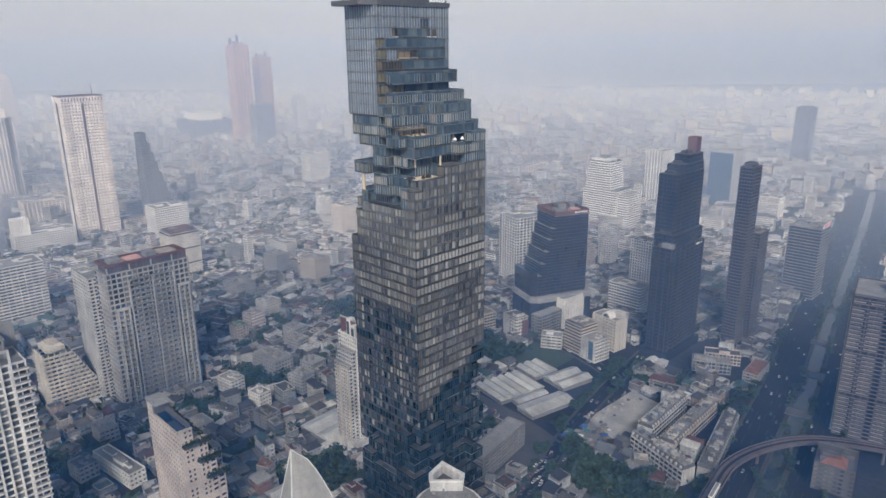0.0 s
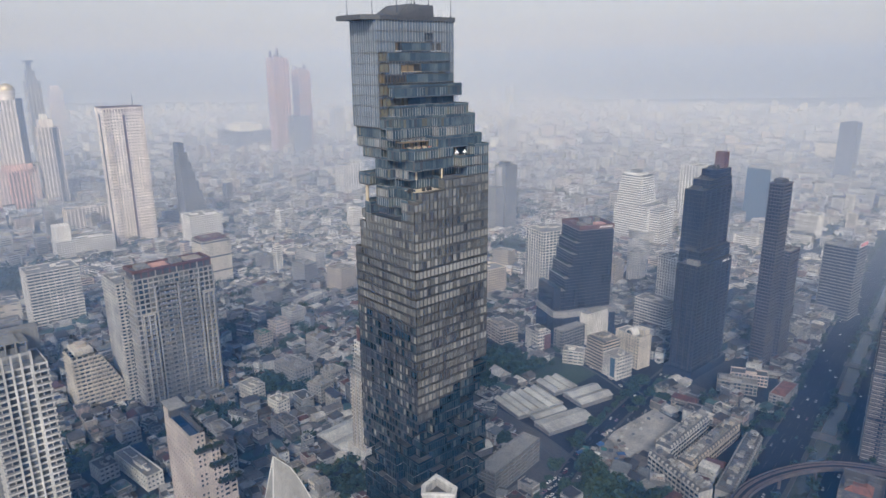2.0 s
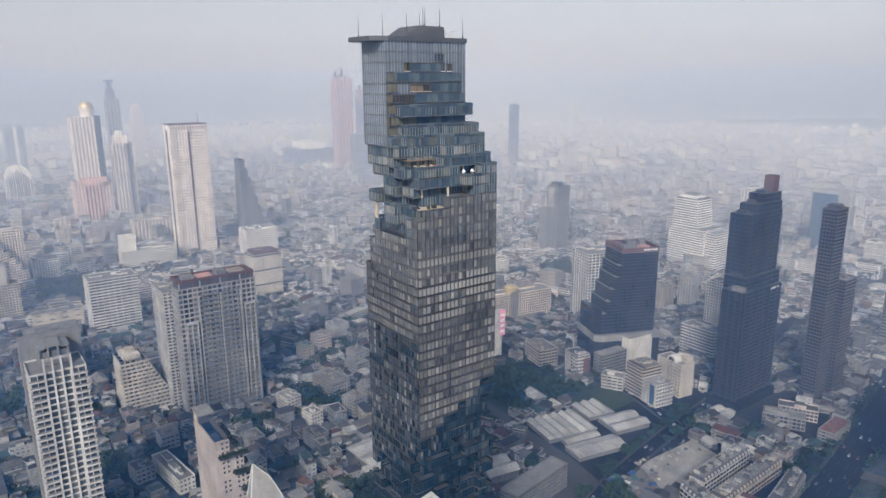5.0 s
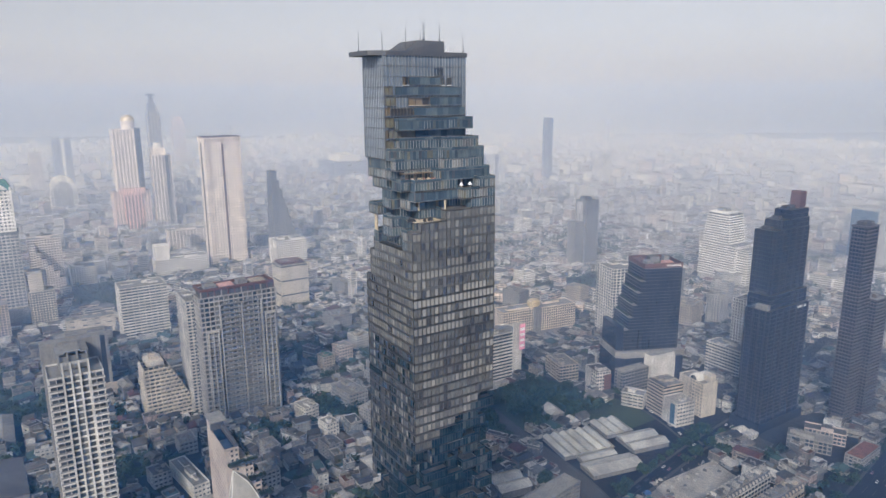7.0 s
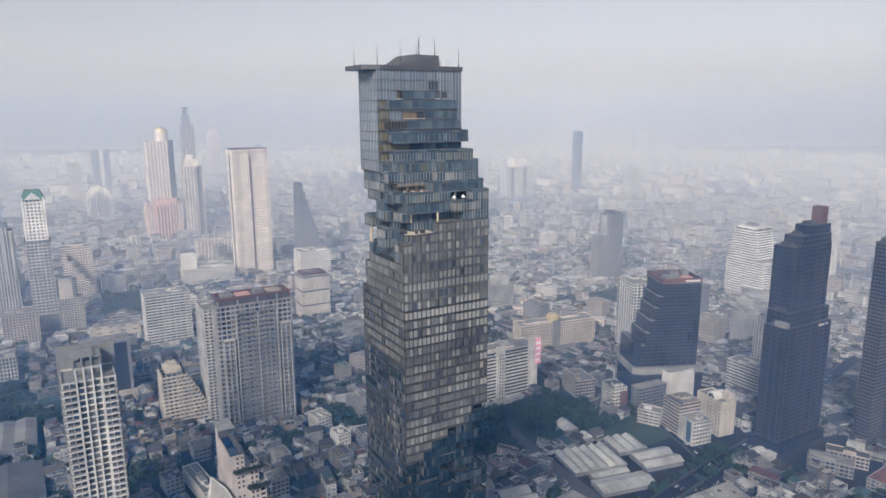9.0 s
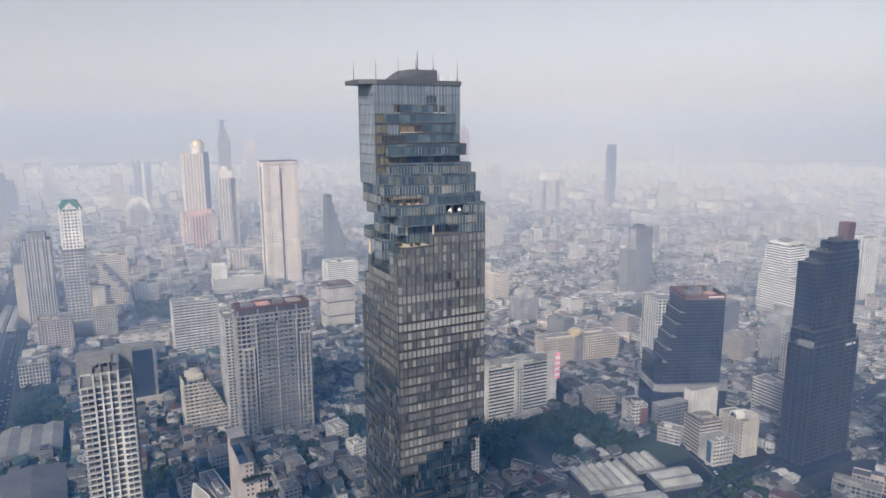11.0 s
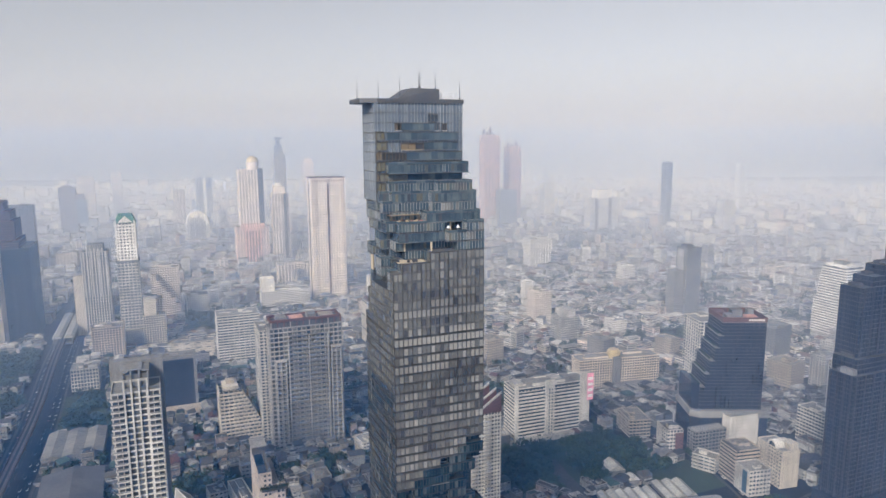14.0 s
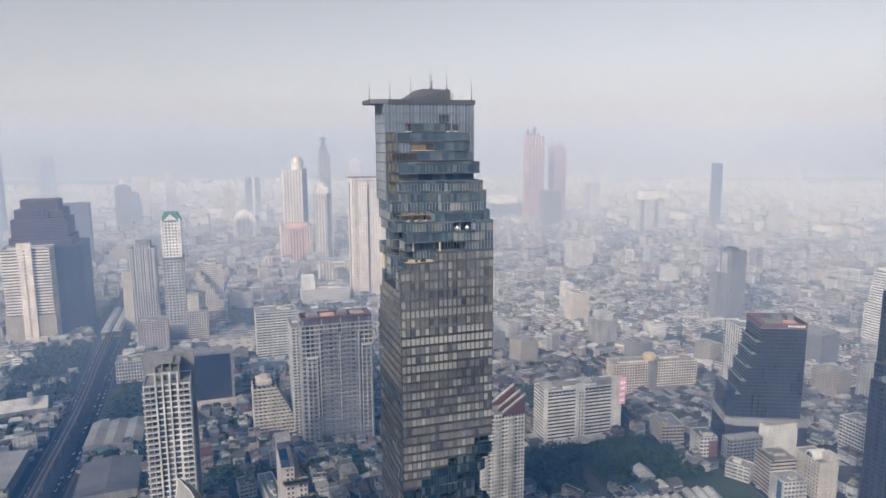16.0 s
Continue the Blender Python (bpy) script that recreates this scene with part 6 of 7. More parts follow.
# ---- larger walk-up blocks among the low houses ----
for label, kind, x, y, w, d, h, wall, roof, turn in (
        ("white courtyard school block with grey roof", "school", -752, 392, 30, 26, 17, PALE, GREY, 5),
        ("yellowish walk-up block with green roof", "apartment building", -628, 322, 15, 14, 16, BEIGE, GREENROOF, 4),
        ("pinkish walk-up block with balconies", "apartment building", -642, 348, 18, 17, 18, PINK, PALE, 4),
        ("pale grey school with long grey roof", "school", -540, 308, 36, 20, 14, PALE, GREY, 6),
        ("white walk-up block beside garden trees", "apartment building", -672, 384, 20, 20, 15, WHITE, PALE, 8),
        ("beige eight-storey office among houses", "office building", -720, 484, 28, 26, 34, BEIGE, PALE, 9),
        ("white modern town block with flat roof", "apartment building", -485, 304, 17, 16, 16, PALE, PALE, 12),
        ("white four-storey modern house with terraces", "house", -530, 259, 20, 14, 13, WHITE, PALE, 9),
        ("long white terrace of town houses", "house", -473, 139, 50, 12, 11, MIDWHITE, GREY, 8),
        ("white corner house with roof room", "house", -486, 262, 15, 12, 14, MIDWHITE, PALE, 9),
        ("white low town block with flat roof", "apartment building", -489, 120, 17, 14, 11, WHITE, DARK, 8),
        ("cream town block with wide flat roof", "apartment building", -530, 150, 20, 14, 11, PALE, GREY, 0),
        ("grey ribbed office block", "office building", -606, 860, 36, 40, 40, GREY, PALE, 12),
        ("cream rounded office block", "office building", -506, 776, 30, 30, 30, BEIGE, PALE, 12),
        ("white slab with blank end wall", "apartment building", -490, 818, 18, 26, 38, WHITE, PALE, 12),
        ("pale town block with roof tanks", "apartment building", -583, 362, 20, 16, 15, PALE, GREY, 8),
        ("white town block with open corridors", "apartment building", -560, 348, 22, 14, 14, PALE, PALE, 8),
        ("grey white walk-up flats", "apartment building", -505, 330, 18, 16, 13, PALE, PALE, 8),
        ("grey walk-up flats with dark roof", "apartment building", -455, 250, 18, 14, 12, GREY, DARK, 6),
        ("white flats beside the terraced tower", "apartment building", -440, 190, 18, 14, 14, WHITE, PALE, 4),
        ("pale flats with roof sheds", "apartment building", -480, 205, 18, 14, 12, PALE, GREY, 4),
        ("white office block among houses", "office building", -790, 470, 26, 22, 28, PALE, PALE, 9),
        ("long white apartment slab", "apartment building", -850, 515, 44, 16, 24, WHITE, PALE, 8),
        ("pale long apartment slab with grey roof", "apartment building", -880, 460, 34, 16, 22, PALE, GREY, 8),
        ("white offices with grey roof", "office building", -690, 640, 30, 22, 24, PALE, GREY, 12),
        ("cream flats with balconies", "apartment building", -650, 720, 26, 20, 26, BEIGE, PALE, 12),
        ("white flats with balconies", "apartment building", -540, 900, 26, 20, 30, WHITE, PALE, 12)):
    block("walk_up_block", label, kind, x - w / 2, y - d / 2, x + w / 2, y + d / 2, h, 3.3, 3.3, 1.5, 1.75, wall, CURTAIN, roof=roof, turn=turn, lip=0.2 if w > 18 else 0.0)


# ---- low houses between the towers ----
HOUSE_MATS = [WALLS, ROOFS, CURTAIN, TRIM]


def near_road(x, y, pad=0.0):
    for a, b, h in ROADS:
        if abs(x - a.x) > 120 or abs(y - a.y) > 120:
            continue
        d = b - a
        t = max(0, min(1, ((x - a.x) * d.x + (y - a.y) * d.y) / max(1e-6, d.length_squared)))
        if (a.x + d.x * t - x) ** 2 + (a.y + d.y * t - y) ** 2 < (h + pad) ** 2:
            return True
    return False


def taken(x, y, r):
    return any(x0 - r < x < x1 + r and y0 - r < y < y1 + r for x0, y0, x1, y1 in TAKEN)


def house_shapes(w, d, h, rr, windows):
    """Wall, roof and window shapes of a low house about its own base."""
    wall, roof, glass = Shape(), Shape(), Shape()
    wall.box(-w / 2, -d / 2, 0, w / 2, d / 2, h)
    kind = rr.random()
    if kind < (0.34 if h < 10 else 0.7):
        t = 0.25
        e = rr.choice((0.0, 0.0, 0.5))
        roof.box(-w / 2 - e, -d / 2 - e, h, w / 2 + e, d / 2 + e, h + 0.3, 1)
        for a in ((-w / 2, -d / 2, w / 2, -d / 2 + t), (-w / 2, d / 2 - t, w / 2, d / 2), (-w / 2, -d / 2 + t, -w / 2 + t, d / 2 - t), (w / 2 - t, -d / 2 + t, w / 2, d / 2 - t)):
            roof.box(a[0], a[1], h + 0.3, a[2], a[3], h + 1.1, 3)
        if rr.random() < 0.75:
            pw, pd = w * rr.uniform(0.25, 0.5), d * rr.uniform(0.25, 0.5)
            px, py = rr.uniform(-0.2, 0.2) * w, rr.uniform(-0.2, 0.2) * d
            ph = h + rr.uniform(2.2, 3.2)
            roof.box(px - pw / 2, py - pd / 2, h + 0.3, px + pw / 2, py + pd / 2, ph, 0)
            roof.box(px - pw / 2 - 0.3, py - pd / 2 - 0.3, ph, px + pw / 2 + 0.3, py + pd / 2 + 0.3, ph + 0.2, 1)
        if rr.random() < 0.55:
            x0, x1, z0 = -w * rr.uniform(0.3, 0.52), w * rr.uniform(-0.1, 0.3), h + rr.uniform(1.4, 2.6)
            roof.hexa([(x0, -d * 0.47, z0), (x1, -d * 0.47, z0), (x1, d * 0.3, z0 + 0.5), (x0, d * 0.3, z0 + 0.5), (x0, -d * 0.47, z0 + 0.12), (x1, -d * 0.47, z0 + 0.12), (x1, d * 0.3, z0 + 0.62), (x0, d * 0.3, z0 + 0.62)], 1)
        for _ in range(rr.randint(0, 3)):
            px, py = rr.uniform(-0.38, 0.38) * w, rr.uniform(-0.38, 0.38) * d
            if rr.random() < 0.4:
                roof.round(px, py, h + 0.3, h + 2.0, 0.7, 6, 3)
            else:
                roof.box(px - 0.7, py - 0.5, h + 0.3, px + 0.7, py + 0.5, h + 1.3, 3)
    elif kind < 0.82:
        e, rise = 0.7, rr.uniform(1.2, 3.2)
        if w > d:
            roof.hexa([(-w / 2 - e, -d / 2 - e, h), (w / 2 + e, -d / 2 - e, h), (w / 2 + e, d / 2 + e, h), (-w / 2 - e, d / 2 + e, h), (-w / 2 - e + rise * 0.6, -0.1, h + rise), (w / 2 + e - rise * 0.6, -0.1, h + rise), (w / 2 + e - rise * 0.6, 0.1, h + rise), (-w / 2 - e + rise * 0.6, 0.1, h + rise)], 1)
        else:
            roof.hexa([(-w / 2 - e, -d / 2 - e, h), (w / 2 + e, -d / 2 - e, h), (w / 2 + e, d / 2 + e, h), (-w / 2 - e, d / 2 + e, h), (-0.1, -d / 2 - e + rise * 0.6, h + rise), (0.1, -d / 2 - e + rise * 0.6, h + rise), (0.1, d / 2 + e - rise * 0.6, h + rise), (-0.1, d / 2 + e - rise * 0.6, h + rise)], 1)
    else:
        roof.hexa([(-w / 2 - 0.5, -d / 2 - 0.5, h), (w / 2 + 0.5, -d / 2 - 0.5, h), (w / 2 + 0.5, d / 2 + 0.5, h), (-w / 2 - 0.5, d / 2 + 0.5, h), (-w / 2 - 0.5, -d / 2 - 0.5, h + 0.3), (w / 2 + 0.5, -d / 2 - 0.5, h + 0.3), (w / 2 + 0.5, d / 2 + 0.5, h + 1.6), (-w / 2 - 0.5, d / 2 + 0.5, h + 1.6)], 1)
    # a lower lean-to and tin awnings against the walls
    for _ in range(rr.choice((1, 2, 2)) if windows else 0):
        k, q, lh = rr.choice((0, 1, 2, 3)), rr.uniform(1.5, 4.0), rr.uniform(2.4, max(2.6, h * 0.6))
        length, v = (d, w / 2) if k < 2 else (w, d / 2)
        u = rr.uniform(0.18, 0.5) * length
        wall.side(k, -u, u * 0.8, v, v + q, 0, lh, 0)
        roof.side(k, -u - 0.2, u * 0.8 + 0.2, v, v + q + 0.3, lh, lh + 0.15, 1)
    if windows > 1 and rr.random() < 0.6:
        k = rr.choice((0, 3))
        length, v = (d, w / 2) if k < 2 else (w, d / 2)
        roof.side(k, -length * 0.45, length * 0.45, v, v + 1.3, 2.9, 3.0, 1)
    nf = max(1, int(h / 3.2))
    for i in range(nf):
        z = i * 3.2 + 0.9
        if windows == 0:
            continue
        for k in (0, 1, 2, 3):
            length, v = (d, w / 2) if k < 2 else (w, d / 2)
            if windows == 1:
                glass.pane(k, -length * 0.4, length * 0.4, v + 0.04, z, z + 1.4, 2)
                continue
            n = max(1, int(length / 3.4))
            for j in range(n):
                if rr.random() < 0.58:
                    continue
                u = -length / 2 + length * (j + 0.5) / n
                hw = min(1.0, length / n * 0.3) * rr.choice((1.4, 1, 0.75, 0.5))
                glass.pane(k, u - hw, u + hw, v + 0.04, z + 0.1, z + 1.3, 2)
            if rr.random() < 0.3:
                wall.side(k, -length * 0.42, length * 0.42, v, v + 0.9, z - 0.8, z + 0.1, 0)
            elif rr.random() < 0.5:
                wall.side(k, -length / 2, length / 2, v, v + 0.35, z + 1.6, z + 1.75, 3)
    return wall, roof, glass


def merge(total, piece, x, y, turn):
    start, i = len(total.v), len(total.v)
    total.v.extend(piece.v)
    total.f.extend(tuple(q + i for q in f) for f in piece.f)
    total.m.extend(piece.m)
    total.turn(start, x, y, turn)


def split(shape):
    """The separate blocks of a house part, the flat top and its parapet kept as one."""
    out, seen = [], 0
    groups = []
    for f, m in zip(shape.f, shape.m):
        if groups and min(f) < groups[-1][0]:
            groups[-1][1].append((f, m))
        else:
            groups.append([max(max(f), min(f)) + 1, [(f, m)]])
            groups[-1][0] = max(groups[-1][0], min(f) + (8 if len(f) < 6 else 12))
    for k, (_, faces) in enumerate(groups):
        p = out[0] if out and 1 <= k <= 4 and len(groups) > 5 and len(faces) == 6 else Shape()
        for f, m in faces:
            p.face([shape.v[e] for e in f], m)
        if p not in out:
            out.append(p)
    return out


GARDENS = ((-800, -24, -690, 22), (-1010, -150, -850, -78), (-480, 345, -395, 500), (-400, 470, -345, 530), (-246, 352, -160, 398), (-720, -10, -660, 60), (-1160, 110, -1010, 200), (-830, -140, -760, -70), (-640, 420, -540, 500), (-760, 770, -640, 850), (-560, 262, -520, 320), (-385, 235, -345, 262))


def garden(x, y):
    return any(a < x < c and b < y < d for a, b, c, d in GARDENS)


TREES, SINGLES = [], []
picker = random.Random(5)
near_city, mid_city, far_city = Shape(), Shape(), Shape()


def lay(cell, keep, total, windows, tall, fill, wood, wide):
    """Fills the plan with houses on a grid that turns slowly from quarter to quarter."""
    reach, used = 4700, set()
    for i in range(int(-reach / cell), int(800 / cell)):
        for j in range(int(-1700 / cell), int(reach / cell)):
            x, y = (i + 0.5) * cell, (j + 0.5) * cell
            if not keep(x, y) or (i, j) in used:
                continue
            quarter = noise.noise(Vector((x * 0.0016, y * 0.0016, 3.1)))
            turn = 11 + quarter * 22 if y > 330 else quarter * 14
            c, sn = math.cos(radians(turn * 0.35)), math.sin(radians(turn * 0.35))
            x, y = x * c - y * sn * 0.3 + picker.uniform(-1, 1) * cell * 0.12, x * sn * 0.3 + y + picker.uniform(-1, 1) * cell * 0.12
            street = (i % 9 == 0) or (j % 11 == 0 and i % 2)
            p = picker.random()
            if near_road(x, y, cell * 0.3) or taken(x, y, cell * 0.36):
                continue
            if garden(x, y):
                if p < 0.78:
                    TREES.append((x, y, cell))
                if p < 0.6:
                    TREES.append((x + picker.uniform(3, 8), y + picker.uniform(3, 8), cell))
                continue
            green = noise.noise(Vector((x * 0.004, y * 0.004, 9.7)))
            if street or p > fill:
                if picker.random() < wood + 0.15 + green * 0.5:
                    TREES.append((x, y, cell))
                continue
            if green > 0.38 and p < 0.5:
                TREES.append((x, y, cell))
                continue
            w, d = cell * picker.uniform(0.62, wide), cell * picker.uniform(0.62, wide)
            turn += picker.choice((0, 0, 0, 0, 4, -5, 9, -12, 25))
            h = 3.0 * picker.choice((1, 1, 1, 2, 2, 2, 2, 3, 3, 4)) + picker.uniform(0, 1.5)
            if cell > 20:
                h = 3.2 * picker.choice((1, 2, 2, 3, 3, 4, 5, 6)) + picker.uniform(0, 2)
            if picker.random() < tall:
                h = picker.uniform(20, 46)
            big = picker.random()
            if big < (0.13 if cell < 15 else 0.2) and not taken(x + cell / 2, y + cell / 2, cell) and not near_road(x + cell / 2, y + cell / 2, cell):
                used.update(((i + 1, j), (i, j + 1), (i + 1, j + 1)))
                x, y = x + cell / 2, y + cell / 2
                w, d = (cell * picker.uniform(1.4, 1.9), cell * picker.uniform(0.6, 1.2)) if picker.random() < 0.55 else (cell * picker.uniform(0.6, 1.2), cell * picker.uniform(1.4, 1.9))
                h = 3.2 * picker.choice((2, 2, 3, 3, 4, 5) if cell < 15 else (2, 3, 4, 5, 6, 7)) if cell < 30 else h
            if total is None:
                SINGLES.append((x, y, w, d, h, turn))
                continue
            for piece in house_shapes(w, d, h, picker, windows):
                merge(total, piece, x, y, turn)


def inner(x, y):
    return -640 < x < -330 and 40 < y < 420


def near(x, y):
    return -1120 < x < -150 and -200 < y < 1080 and x * x + y * y > 200 ** 2


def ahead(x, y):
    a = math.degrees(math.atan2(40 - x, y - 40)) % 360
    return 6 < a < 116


def far_ring(x, y, r0, r1):
    return r0 ** 2 <= x * x + y * y < r1 ** 2


lay(9.6, inner, None, 2, 0.0, 0.92, 0.85, 1.25)
SINGLES.sort(key=lambda q: q[0] ** 2 + q[1] ** 2)
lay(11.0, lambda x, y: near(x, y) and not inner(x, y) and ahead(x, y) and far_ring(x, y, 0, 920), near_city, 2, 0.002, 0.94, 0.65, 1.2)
# houses past 920 m take the brightened far colours
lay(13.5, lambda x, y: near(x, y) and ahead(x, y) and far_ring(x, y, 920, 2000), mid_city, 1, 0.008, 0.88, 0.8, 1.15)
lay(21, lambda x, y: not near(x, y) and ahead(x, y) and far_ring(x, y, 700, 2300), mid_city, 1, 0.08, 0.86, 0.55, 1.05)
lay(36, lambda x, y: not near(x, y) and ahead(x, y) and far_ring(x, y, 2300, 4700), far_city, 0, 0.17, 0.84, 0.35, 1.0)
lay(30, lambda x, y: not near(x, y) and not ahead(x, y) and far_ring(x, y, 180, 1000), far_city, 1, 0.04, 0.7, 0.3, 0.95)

# a greyer, darker mix that holds the shade of the streets besides stains
WALL_KINDS = [(WHITE, "white"), (PALE, "pale grey"), (WHITE, "stained white"), (GREY, "grey"), (PALE, "shaded pale"), (CREAM, "cream"), (GREY, "shaded grey"), (DARK, "dark grey"), (GREY, "stained grey"), (BROWN, "red brown")]
ROOF_KINDS = [(DARK, "dark"), (DARK, "very dark"), (BROWN, "brown"), (PALE, "grey"), (GREY, "dark grey"), (TILE, "red tiled"), (SHEET, "pale sheet"), (TEAL, "teal"), (DARK, "dark"), (GREY, "grey"), (PALE, "light grey")]
for n, (x, y, w, d, h, turn) in enumerate(SINGLES):
    wall, roof, glass = house_shapes(w, d, h, picker, 2)
    if n >= 85:
        for piece in (wall, roof, glass):
            merge(near_city, piece, x, y, turn)
        continue
    wm, wn = picker.choice(WALL_KINDS)
    rm, rn = picker.choice(ROOF_KINDS)
    nf = max(1, int(h / 3.2))
    r = thing("house", "%s %s house with %s roof" % (wn, ("one-storey" if nf < 2 else "low" if nf < 4 else "tall town"), rn), "house", x, y, turn, "low houses")
    main = house_wall = None
    for name, whole in (("wall", wall), ("roof", roof)):
        pieces = split(whole)
        for k, p in enumerate(pieces):
            p.m = [q if q < 2 else 2 for q in p.m]
            piece = part(name if k == 0 else "balcony" if name == "wall" else "rooftop_unit", p, [wm, rm, TRIM], r if k == 0 else main)
            main = piece if k == 0 else main
            house_wall = main if name == "wall" else house_wall
    hidden = Shape()
    for q in glass.f:
        pts = [glass.v[e] for e in q]
        edge = Vector(pts[1]) - Vector(pts[0])
        if edge.y > 0.1 or edge.x > 0.1:
            g = Shape()
            g.face(pts)
            part("window", g, [GLASS], house_wall)
        else:
            hidden.face(pts)
    if hidden.f:
        tagged(part("rear_windows", hidden, [GLASS], r), kind="stuff")
lone("low_houses", near_city, HOUSE_MATS, "crowded low white and grey town houses", "houses", kind="stuff")
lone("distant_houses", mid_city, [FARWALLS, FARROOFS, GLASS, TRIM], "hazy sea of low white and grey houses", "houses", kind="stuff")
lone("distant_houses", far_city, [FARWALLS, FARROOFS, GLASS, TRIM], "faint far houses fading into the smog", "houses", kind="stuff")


# ---- trees ----
def crown_shape(rr, leaves, size):
    """Leaf clumps scattered over a few limbs' ends, with gaps between."""
    s = Shape()
    lumps = [(rr.uniform(-0.55, 0.55), rr.uniform(-0.55, 0.55), rr.uniform(0.5, 1.15), rr.uniform(0.28, 0.5)) for _ in range(9)]
    for _ in range(leaves):
        lx, ly, lz, lr = rr.choice(lumps)
        v = Vector((rr.gauss(0, 1), rr.gauss(0, 1), rr.gauss(0, 0.8))).normalized() * lr * rr.uniform(0.6, 1.05)
        p = (Vector((lx, ly, lz)) + v) * size
        a = Vector((rr.uniform(-1, 1), rr.uniform(-1, 1), rr.uniform(-0.5, 0.5))).normalized() * size * rr.uniform(0.09, 0.17)
        b = v.cross(a).normalized() * size * rr.uniform(0.07, 0.14)
        s.face([p - a - b, p + a - b, p + a + b * 0.6, p - a * 0.7 + b])
    return s


def trunk_shape(rr, size):
    s = Shape()
    s.round(0, 0, 0, size * 0.55, size * 0.05, 7, grow=0.65)
    for k in range(5):
        a = k * 1.25 + rr.random()
        e = Vector((math.cos(a) * 0.42, math.sin(a) * 0.42, rr.uniform(0.8, 1.0))) * size
        b = Vector((0, 0, size * 0.45))
        g = size * 0.022
        s.hexa([(b.x - g, b.y - g, b.z), (b.x + g, b.y - g, b.z), (b.x + g, b.y + g, b.z), (b.x - g, b.y + g, b.z), (e.x - g / 3, e.y - g / 3, e.z), (e.x + g / 3, e.y - g / 3, e.z), (e.x + g / 3, e.y + g / 3, e.z), (e.x - g / 3, e.y + g / 3, e.z)])
    return s


for off in (-39, -38, -8, 8, 36):
    for q in path_points([(x + off, y) for x, y in CANAL[:8]], 9):
        if picker.random() < 0.62:
            TREES.append((q.x + picker.uniform(-1.5, 1.5), q.y, 8))
for lane, side in ((cross_way, 8.5), (park_way, 8)):
    for a, b in zip(lane[2:40], lane[3:41]):
        u = (b - a).normalized()
        for e in (-1, 1):
            p = (a + b) / 2 + Vector((u.y, -u.x)) * e * side
            if picker.random() < 0.6 and not taken(p.x, p.y, -4):
                TREES.append((p.x, p.y, 9))
wood = random.Random(8)
CROWNS = [crown_shape(wood, 420, 7.0) for _ in range(5)]
CROWN_MESHES = [c.mesh("crown", [LEAF]) for c in CROWNS]
TRUNK_MESHES = [trunk_shape(wood, 7.0).mesh("trunk", [BARK]) for _ in range(3)]
LIGHT_CROWNS = [crown_shape(wood, 90, 7.0) for _ in range(6)]
FAR_CROWNS = [crown_shape(wood, 24, 9.0) for _ in range(6)]
TREES.sort(key=lambda q: (q[0] + 330) ** 2 + (q[1] - 420) ** 2)
near_woods, far_woods = Shape(), Shape()
for n, (x, y, cell) in enumerate(TREES):
    k = wood.uniform(0.5, 1.35) if cell > 8 else wood.uniform(0.45, 0.8)
    if n < 200:
        r = thing("tree", "broad dark green leafy street tree", "tree", x, y, wood.uniform(0, 360), "trees")
        r.scale = (k, k, k * wood.uniform(0.85, 1.1))
        part("trunk", wood.choice(TRUNK_MESHES), None, r)
        part("crown", wood.choice(CROWN_MESHES), None, r)
        continue
    close = x * x + y * y < 1100 ** 2
    for _ in range(1 if cell < 16 else 2 if cell < 25 else 3):
        c = wood.choice(LIGHT_CROWNS if close else FAR_CROWNS)
        total = near_woods if close else far_woods
        start = len(total.v)
        q = k * (1.0 if close else 1.25)
        total.v.extend((a * q, b * q, (z - 1.2) * q) for a, b, z in c.v)
        total.f.extend(tuple(e + start for e in f) for f in c.f)
        total.m.extend(c.m)
        total.turn(start, x + wood.uniform(-0.3, 0.3) * cell, y + wood.uniform(-0.3, 0.3) * cell, wood.uniform(0, 360))
lone("woods", near_woods, [LEAF], "dark green tree crowns between the houses", "trees", kind="stuff")
lone("distant_woods", far_woods, [LEAF], "hazy green tree crowns between far houses", "trees", kind="stuff")
for a, b, c, d in GARDENS[:8]:
    s = Shape()
    s.face([(a, b, 0.03), (c, b, 0.03), (c, d, 0.03), (a, d, 0.03)])
    lone("lawn", s, [GRASS], "dark green lawn under garden trees", "lawn", kind="structure")


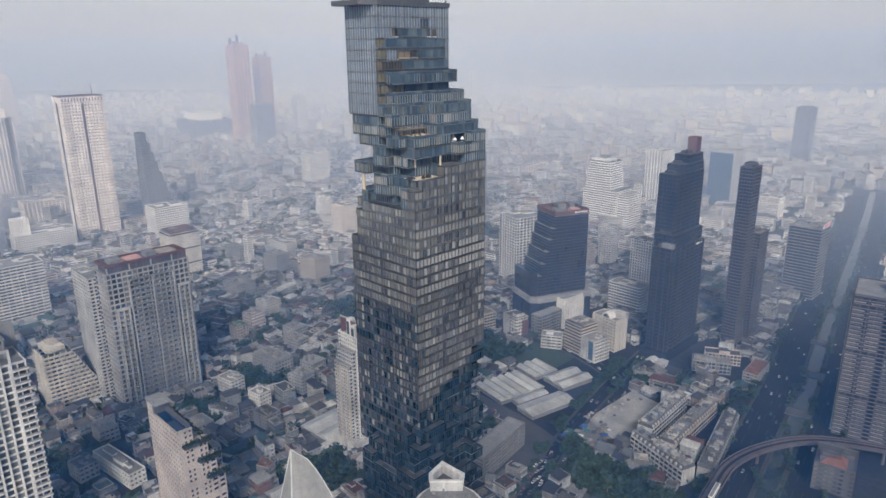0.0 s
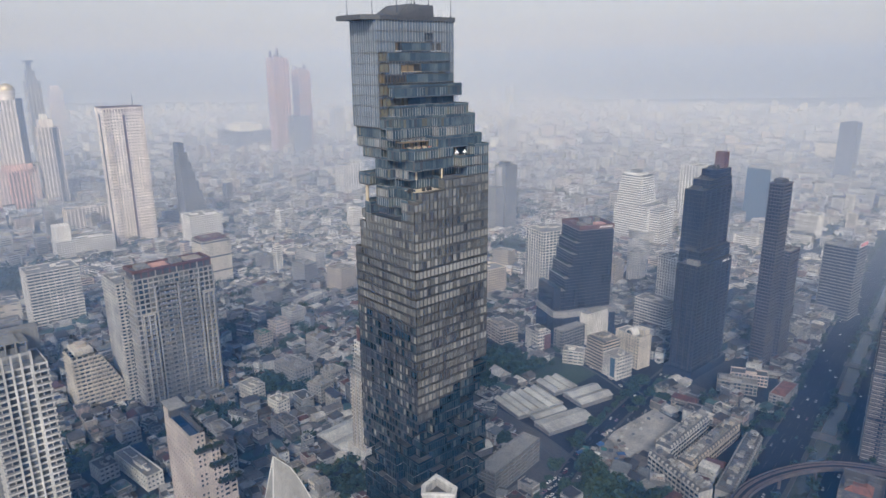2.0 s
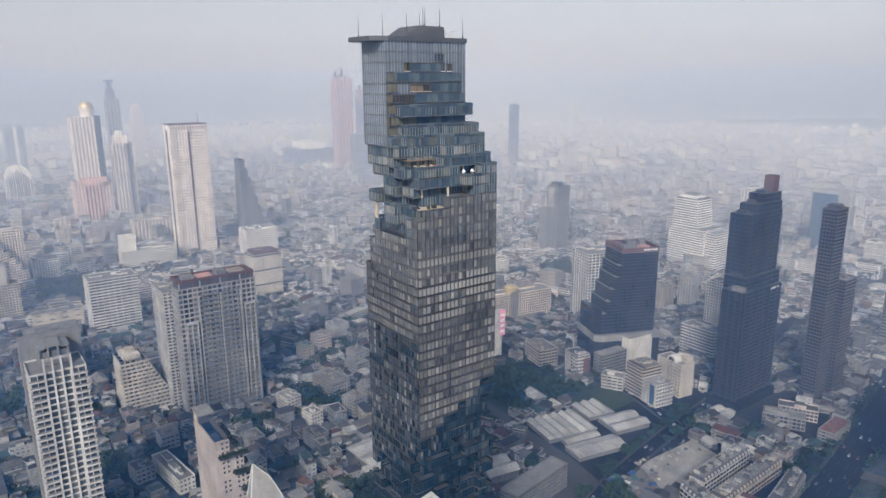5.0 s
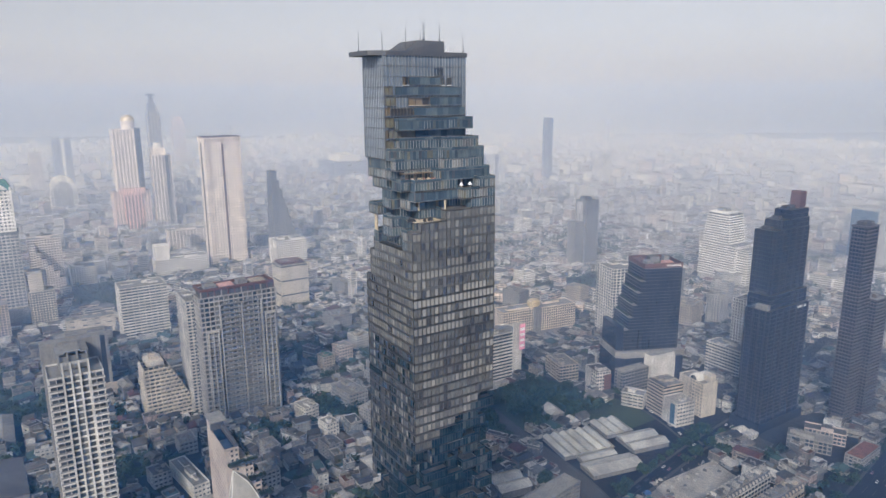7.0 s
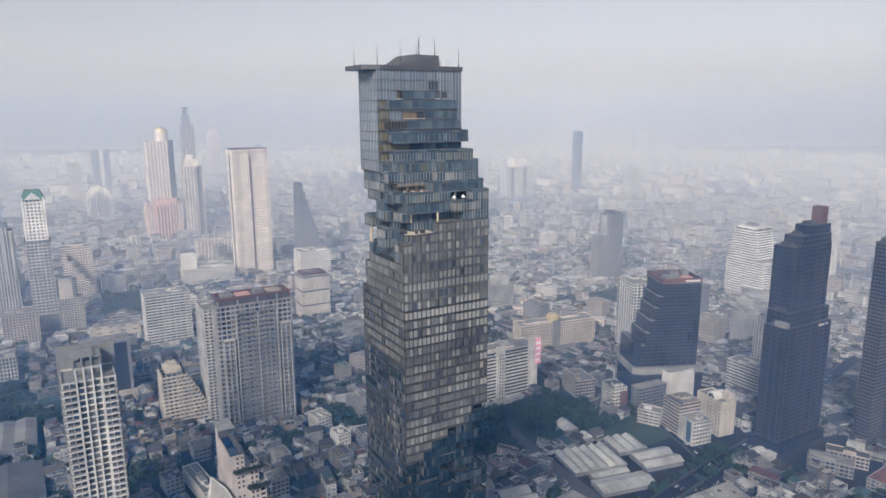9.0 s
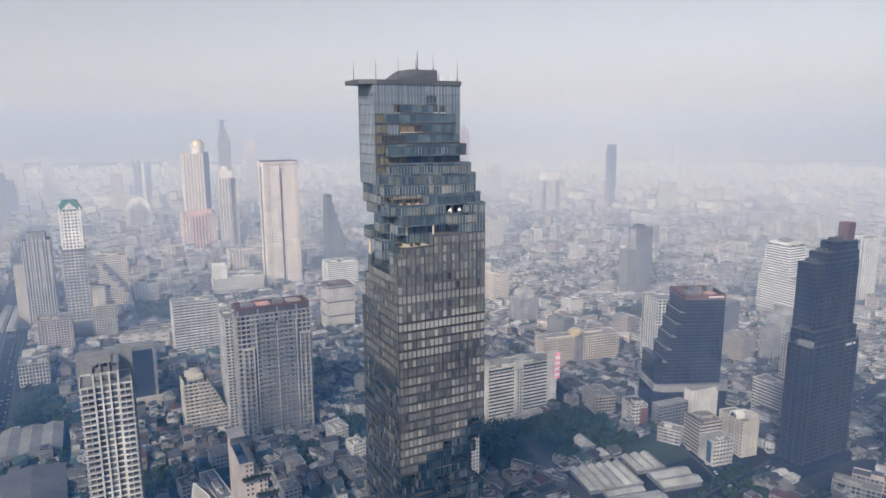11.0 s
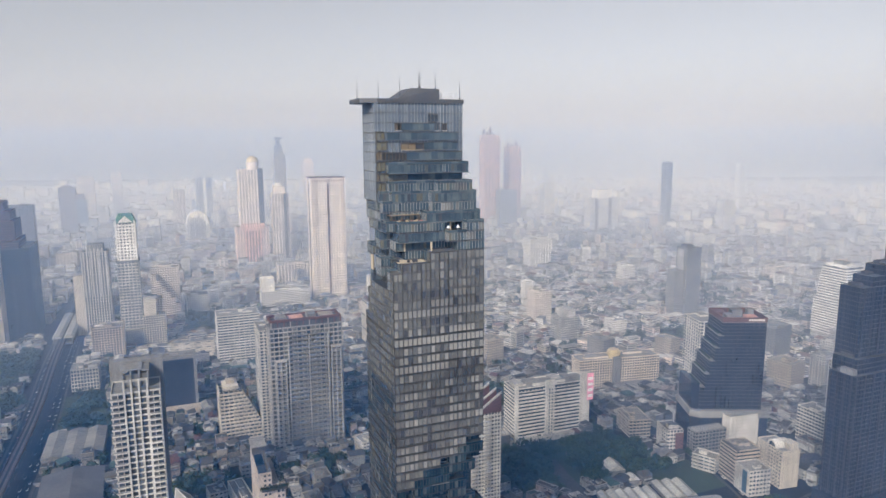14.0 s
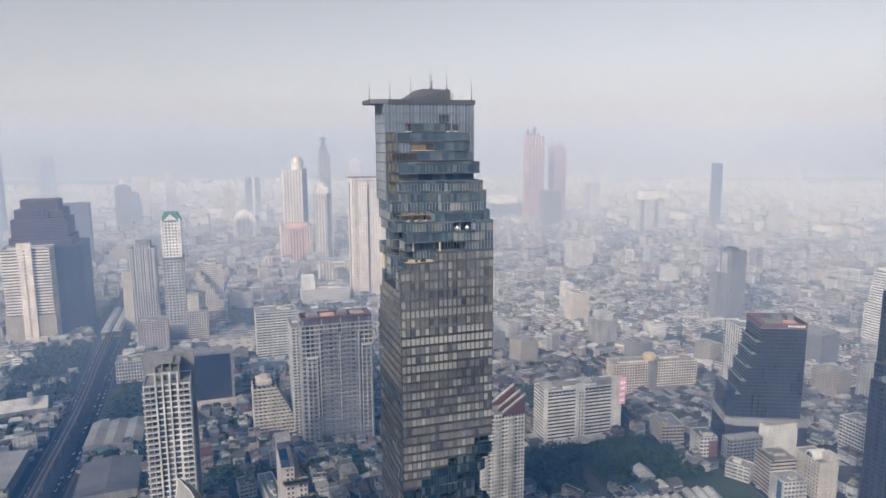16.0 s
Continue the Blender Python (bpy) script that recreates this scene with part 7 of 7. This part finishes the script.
# ---- cars ----
def car_model(van):
    r = thing("car", "small parked or queuing car on the asphalt", "car", 0, 0)
    s = Shape()
    s.hexa([(-2.2, -0.85, 0.3), (2.2, -0.85, 0.3), (2.2, 0.85, 0.3), (-2.2, 0.85, 0.3), (-2.1, -0.8, 0.95), (2.0, -0.8, 0.9), (2.0, 0.8, 0.9), (-2.1, 0.8, 0.95)])
    s.hexa([(-0.75, -0.62, 1.42), (0.5, -0.62, 1.42), (0.5, 0.62, 1.42), (-0.75, 0.62, 1.42), (-0.7, -0.6, 1.5), (0.45, -0.6, 1.5), (0.45, 0.6, 1.5), (-0.7, 0.6, 1.5)])
    part("body", s, [CARPAINT], r)
    s = Shape()
    s.hexa([(-1.7, -0.75, 0.93), (1.1, -0.75, 0.93), (1.1, 0.75, 0.93), (-1.7, 0.75, 0.93), (-0.9 - van, -0.63, 1.44), (0.55, -0.63, 1.44), (0.55, 0.63, 1.44), (-0.9 - van, 0.63, 1.44)])
    part("cabin_glass", s, [DARKGLASS], r)
    s = Shape()
    n = 10
    ring = [(0.32 * math.cos(2 * math.pi * i / n), 0.32 * math.sin(2 * math.pi * i / n)) for i in range(n)]
    s.face([(a, -0.1, b) for a, b in ring])
    s.face([(a, 0.1, b) for a, b in reversed(ring)])
    for i in range(n):
        (a, b), (c, d) = ring[i], ring[(i + 1) % n]
        s.face([(a, -0.1, b), (a, 0.1, b), (c, 0.1, d), (c, -0.1, d)])
    me = s.mesh("wheel", [RUBBER])
    for x in (-1.35, 1.35):
        for y in (-0.8, 0.8):
            part("wheel", me, None, r, at=(x, y, 0.33))
    return r


drive = random.Random(21)
spots = []
for line, half, lanes, gap, lo, hi in ((main_way, 17, 6, 10, 8, 110), (left_way, 13, 4, 60, 6, 75), (right_way, 12, 4, 50, 6, 75), (cross_way, 5, 2, 15, 3, 45), (park_way, 5, 2, 18, 1, 30)):
    for l in range(lanes):
        if line is main_way and l in (2, 3):
            continue
        o = -half + 2 * half * (l + 0.5) / lanes
        run = drive.uniform(0, gap)
        for a, b in zip(line[lo:hi], line[lo + 1:hi + 1]):
            d = (b - a)
            run -= d.length
            if run < 0:
                run = gap * drive.uniform(0.5, 1.7)
                u = d.normalized()
                p = a + Vector((u.y, -u.x)) * o
                spots.append((p.x, p.y, math.degrees(math.atan2(d.y, d.x)) + (180 if o < 0 else 0), 0.06))
for i in range(5):
    for j in range(9):
        if drive.random() < 0.8:
            spots.append((-262 + i * 5.5, 325 + j * 6.2 + i, 96 + drive.uniform(-4, 4), 0.05))
model = car_model(0.0)
van = car_model(0.75)
model.location, van.location = (-250, 322, 0.05), (-268, 330, 0.05)
tagged(model, group="cars")
tagged(van, group="cars")
drive.shuffle(spots)
spots.sort(key=lambda q: (q[0] + 250) ** 2 + (q[1] - 400) ** 2 > 260 ** 2)
for x, y, a, z in spots[:128]:
    copy_thing(model if drive.random() < 0.7 else van, pose(x, y, z, 0, 0, a))
queue = Shape()
for x, y, a, z in spots[128:]:
    start = len(queue.v)
    queue.hexa([(-2.2, -0.85, 0.3), (2.2, -0.85, 0.3), (2.2, 0.85, 0.3), (-2.2, 0.85, 0.3), (-2.1, -0.8, 0.95), (2.0, -0.8, 0.9), (2.0, 0.8, 0.9), (-2.1, 0.8, 0.95)], 0)
    queue.hexa([(-1.7, -0.75, 0.93), (1.1, -0.75, 0.93), (1.1, 0.75, 0.93), (-1.7, 0.75, 0.93), (-0.9, -0.63, 1.44), (0.55, -0.63, 1.44), (0.55, 0.63, 1.44), (-0.9, 0.63, 1.44)], 1)
    queue.turn(start, x, y, a)
lone("traffic", queue, [TRAFFIC, DARKGLASS], "small queuing cars along the avenues", "cars", kind="stuff")

# awnings and tarpaulins of the yard beside the sheds
for i in range(34):
    x, y = drive.uniform(-272, -232), drive.uniform(398, 438)
    w, d, h = drive.uniform(1.2, 3.0), drive.uniform(1.2, 2.6), drive.uniform(2.2, 3.2)
    r = thing("market_stall", "small stall under a stretched tarpaulin roof", "stall", x, y, drive.uniform(0, 90), "market stalls")
    s = Shape()
    s.hexa([(-w, -d, h - 0.1), (w, -d, h - 0.1), (w, d, h - 0.1), (-w, d, h - 0.1), (-w, -0.1, h + 0.9), (w, -0.1, h + 0.9), (w, 0.1, h + 0.9), (-w, 0.1, h + 0.9)])
    part("canopy", s, [CLOTH], r)
    for a in (-w + 0.2, w - 0.2):
        for b in (-d + 0.2, d - 0.2):
            s = Shape()
            s.round(a, b, 0, h - 0.1, 0.06, 6)
            part("pole", s, [PALEMETAL], r)

# crates and barrels on the dusty yard
for i in range(46):
    x, y = drive.uniform(-276, -250), drive.uniform(440, 503)
    if x > -270 + (y - 440) * 0.25:
        x -= 8
    s, w, d, h = Shape(), drive.uniform(0.5, 1.5), drive.uniform(0.5, 1.3), drive.uniform(0.4, 1.5)
    if i % 3:
        s.box(-w, -d, 0, w, d, h)
        s.box(-w * 0.6, -d * 0.7, h, w * 0.3, d * 0.5, h * 1.5)
        kind = ("crate", "weathered crate stack on the dusty yard", "crates")
    else:
        s.round(0, 0, 0, h * 0.8, w * 0.5, 10)
        kind = ("barrel", "squat pale barrel on the dusty yard", "barrel")
    lone(kind[0], s, [drive.choice((DUST, GREY, WHITE, PALE, DUST, CLOTH, SHEET, DARK))], kind[1], kind[2], group="yard clutter", at=(x, y, 0.05), turn=drive.uniform(0, 90))
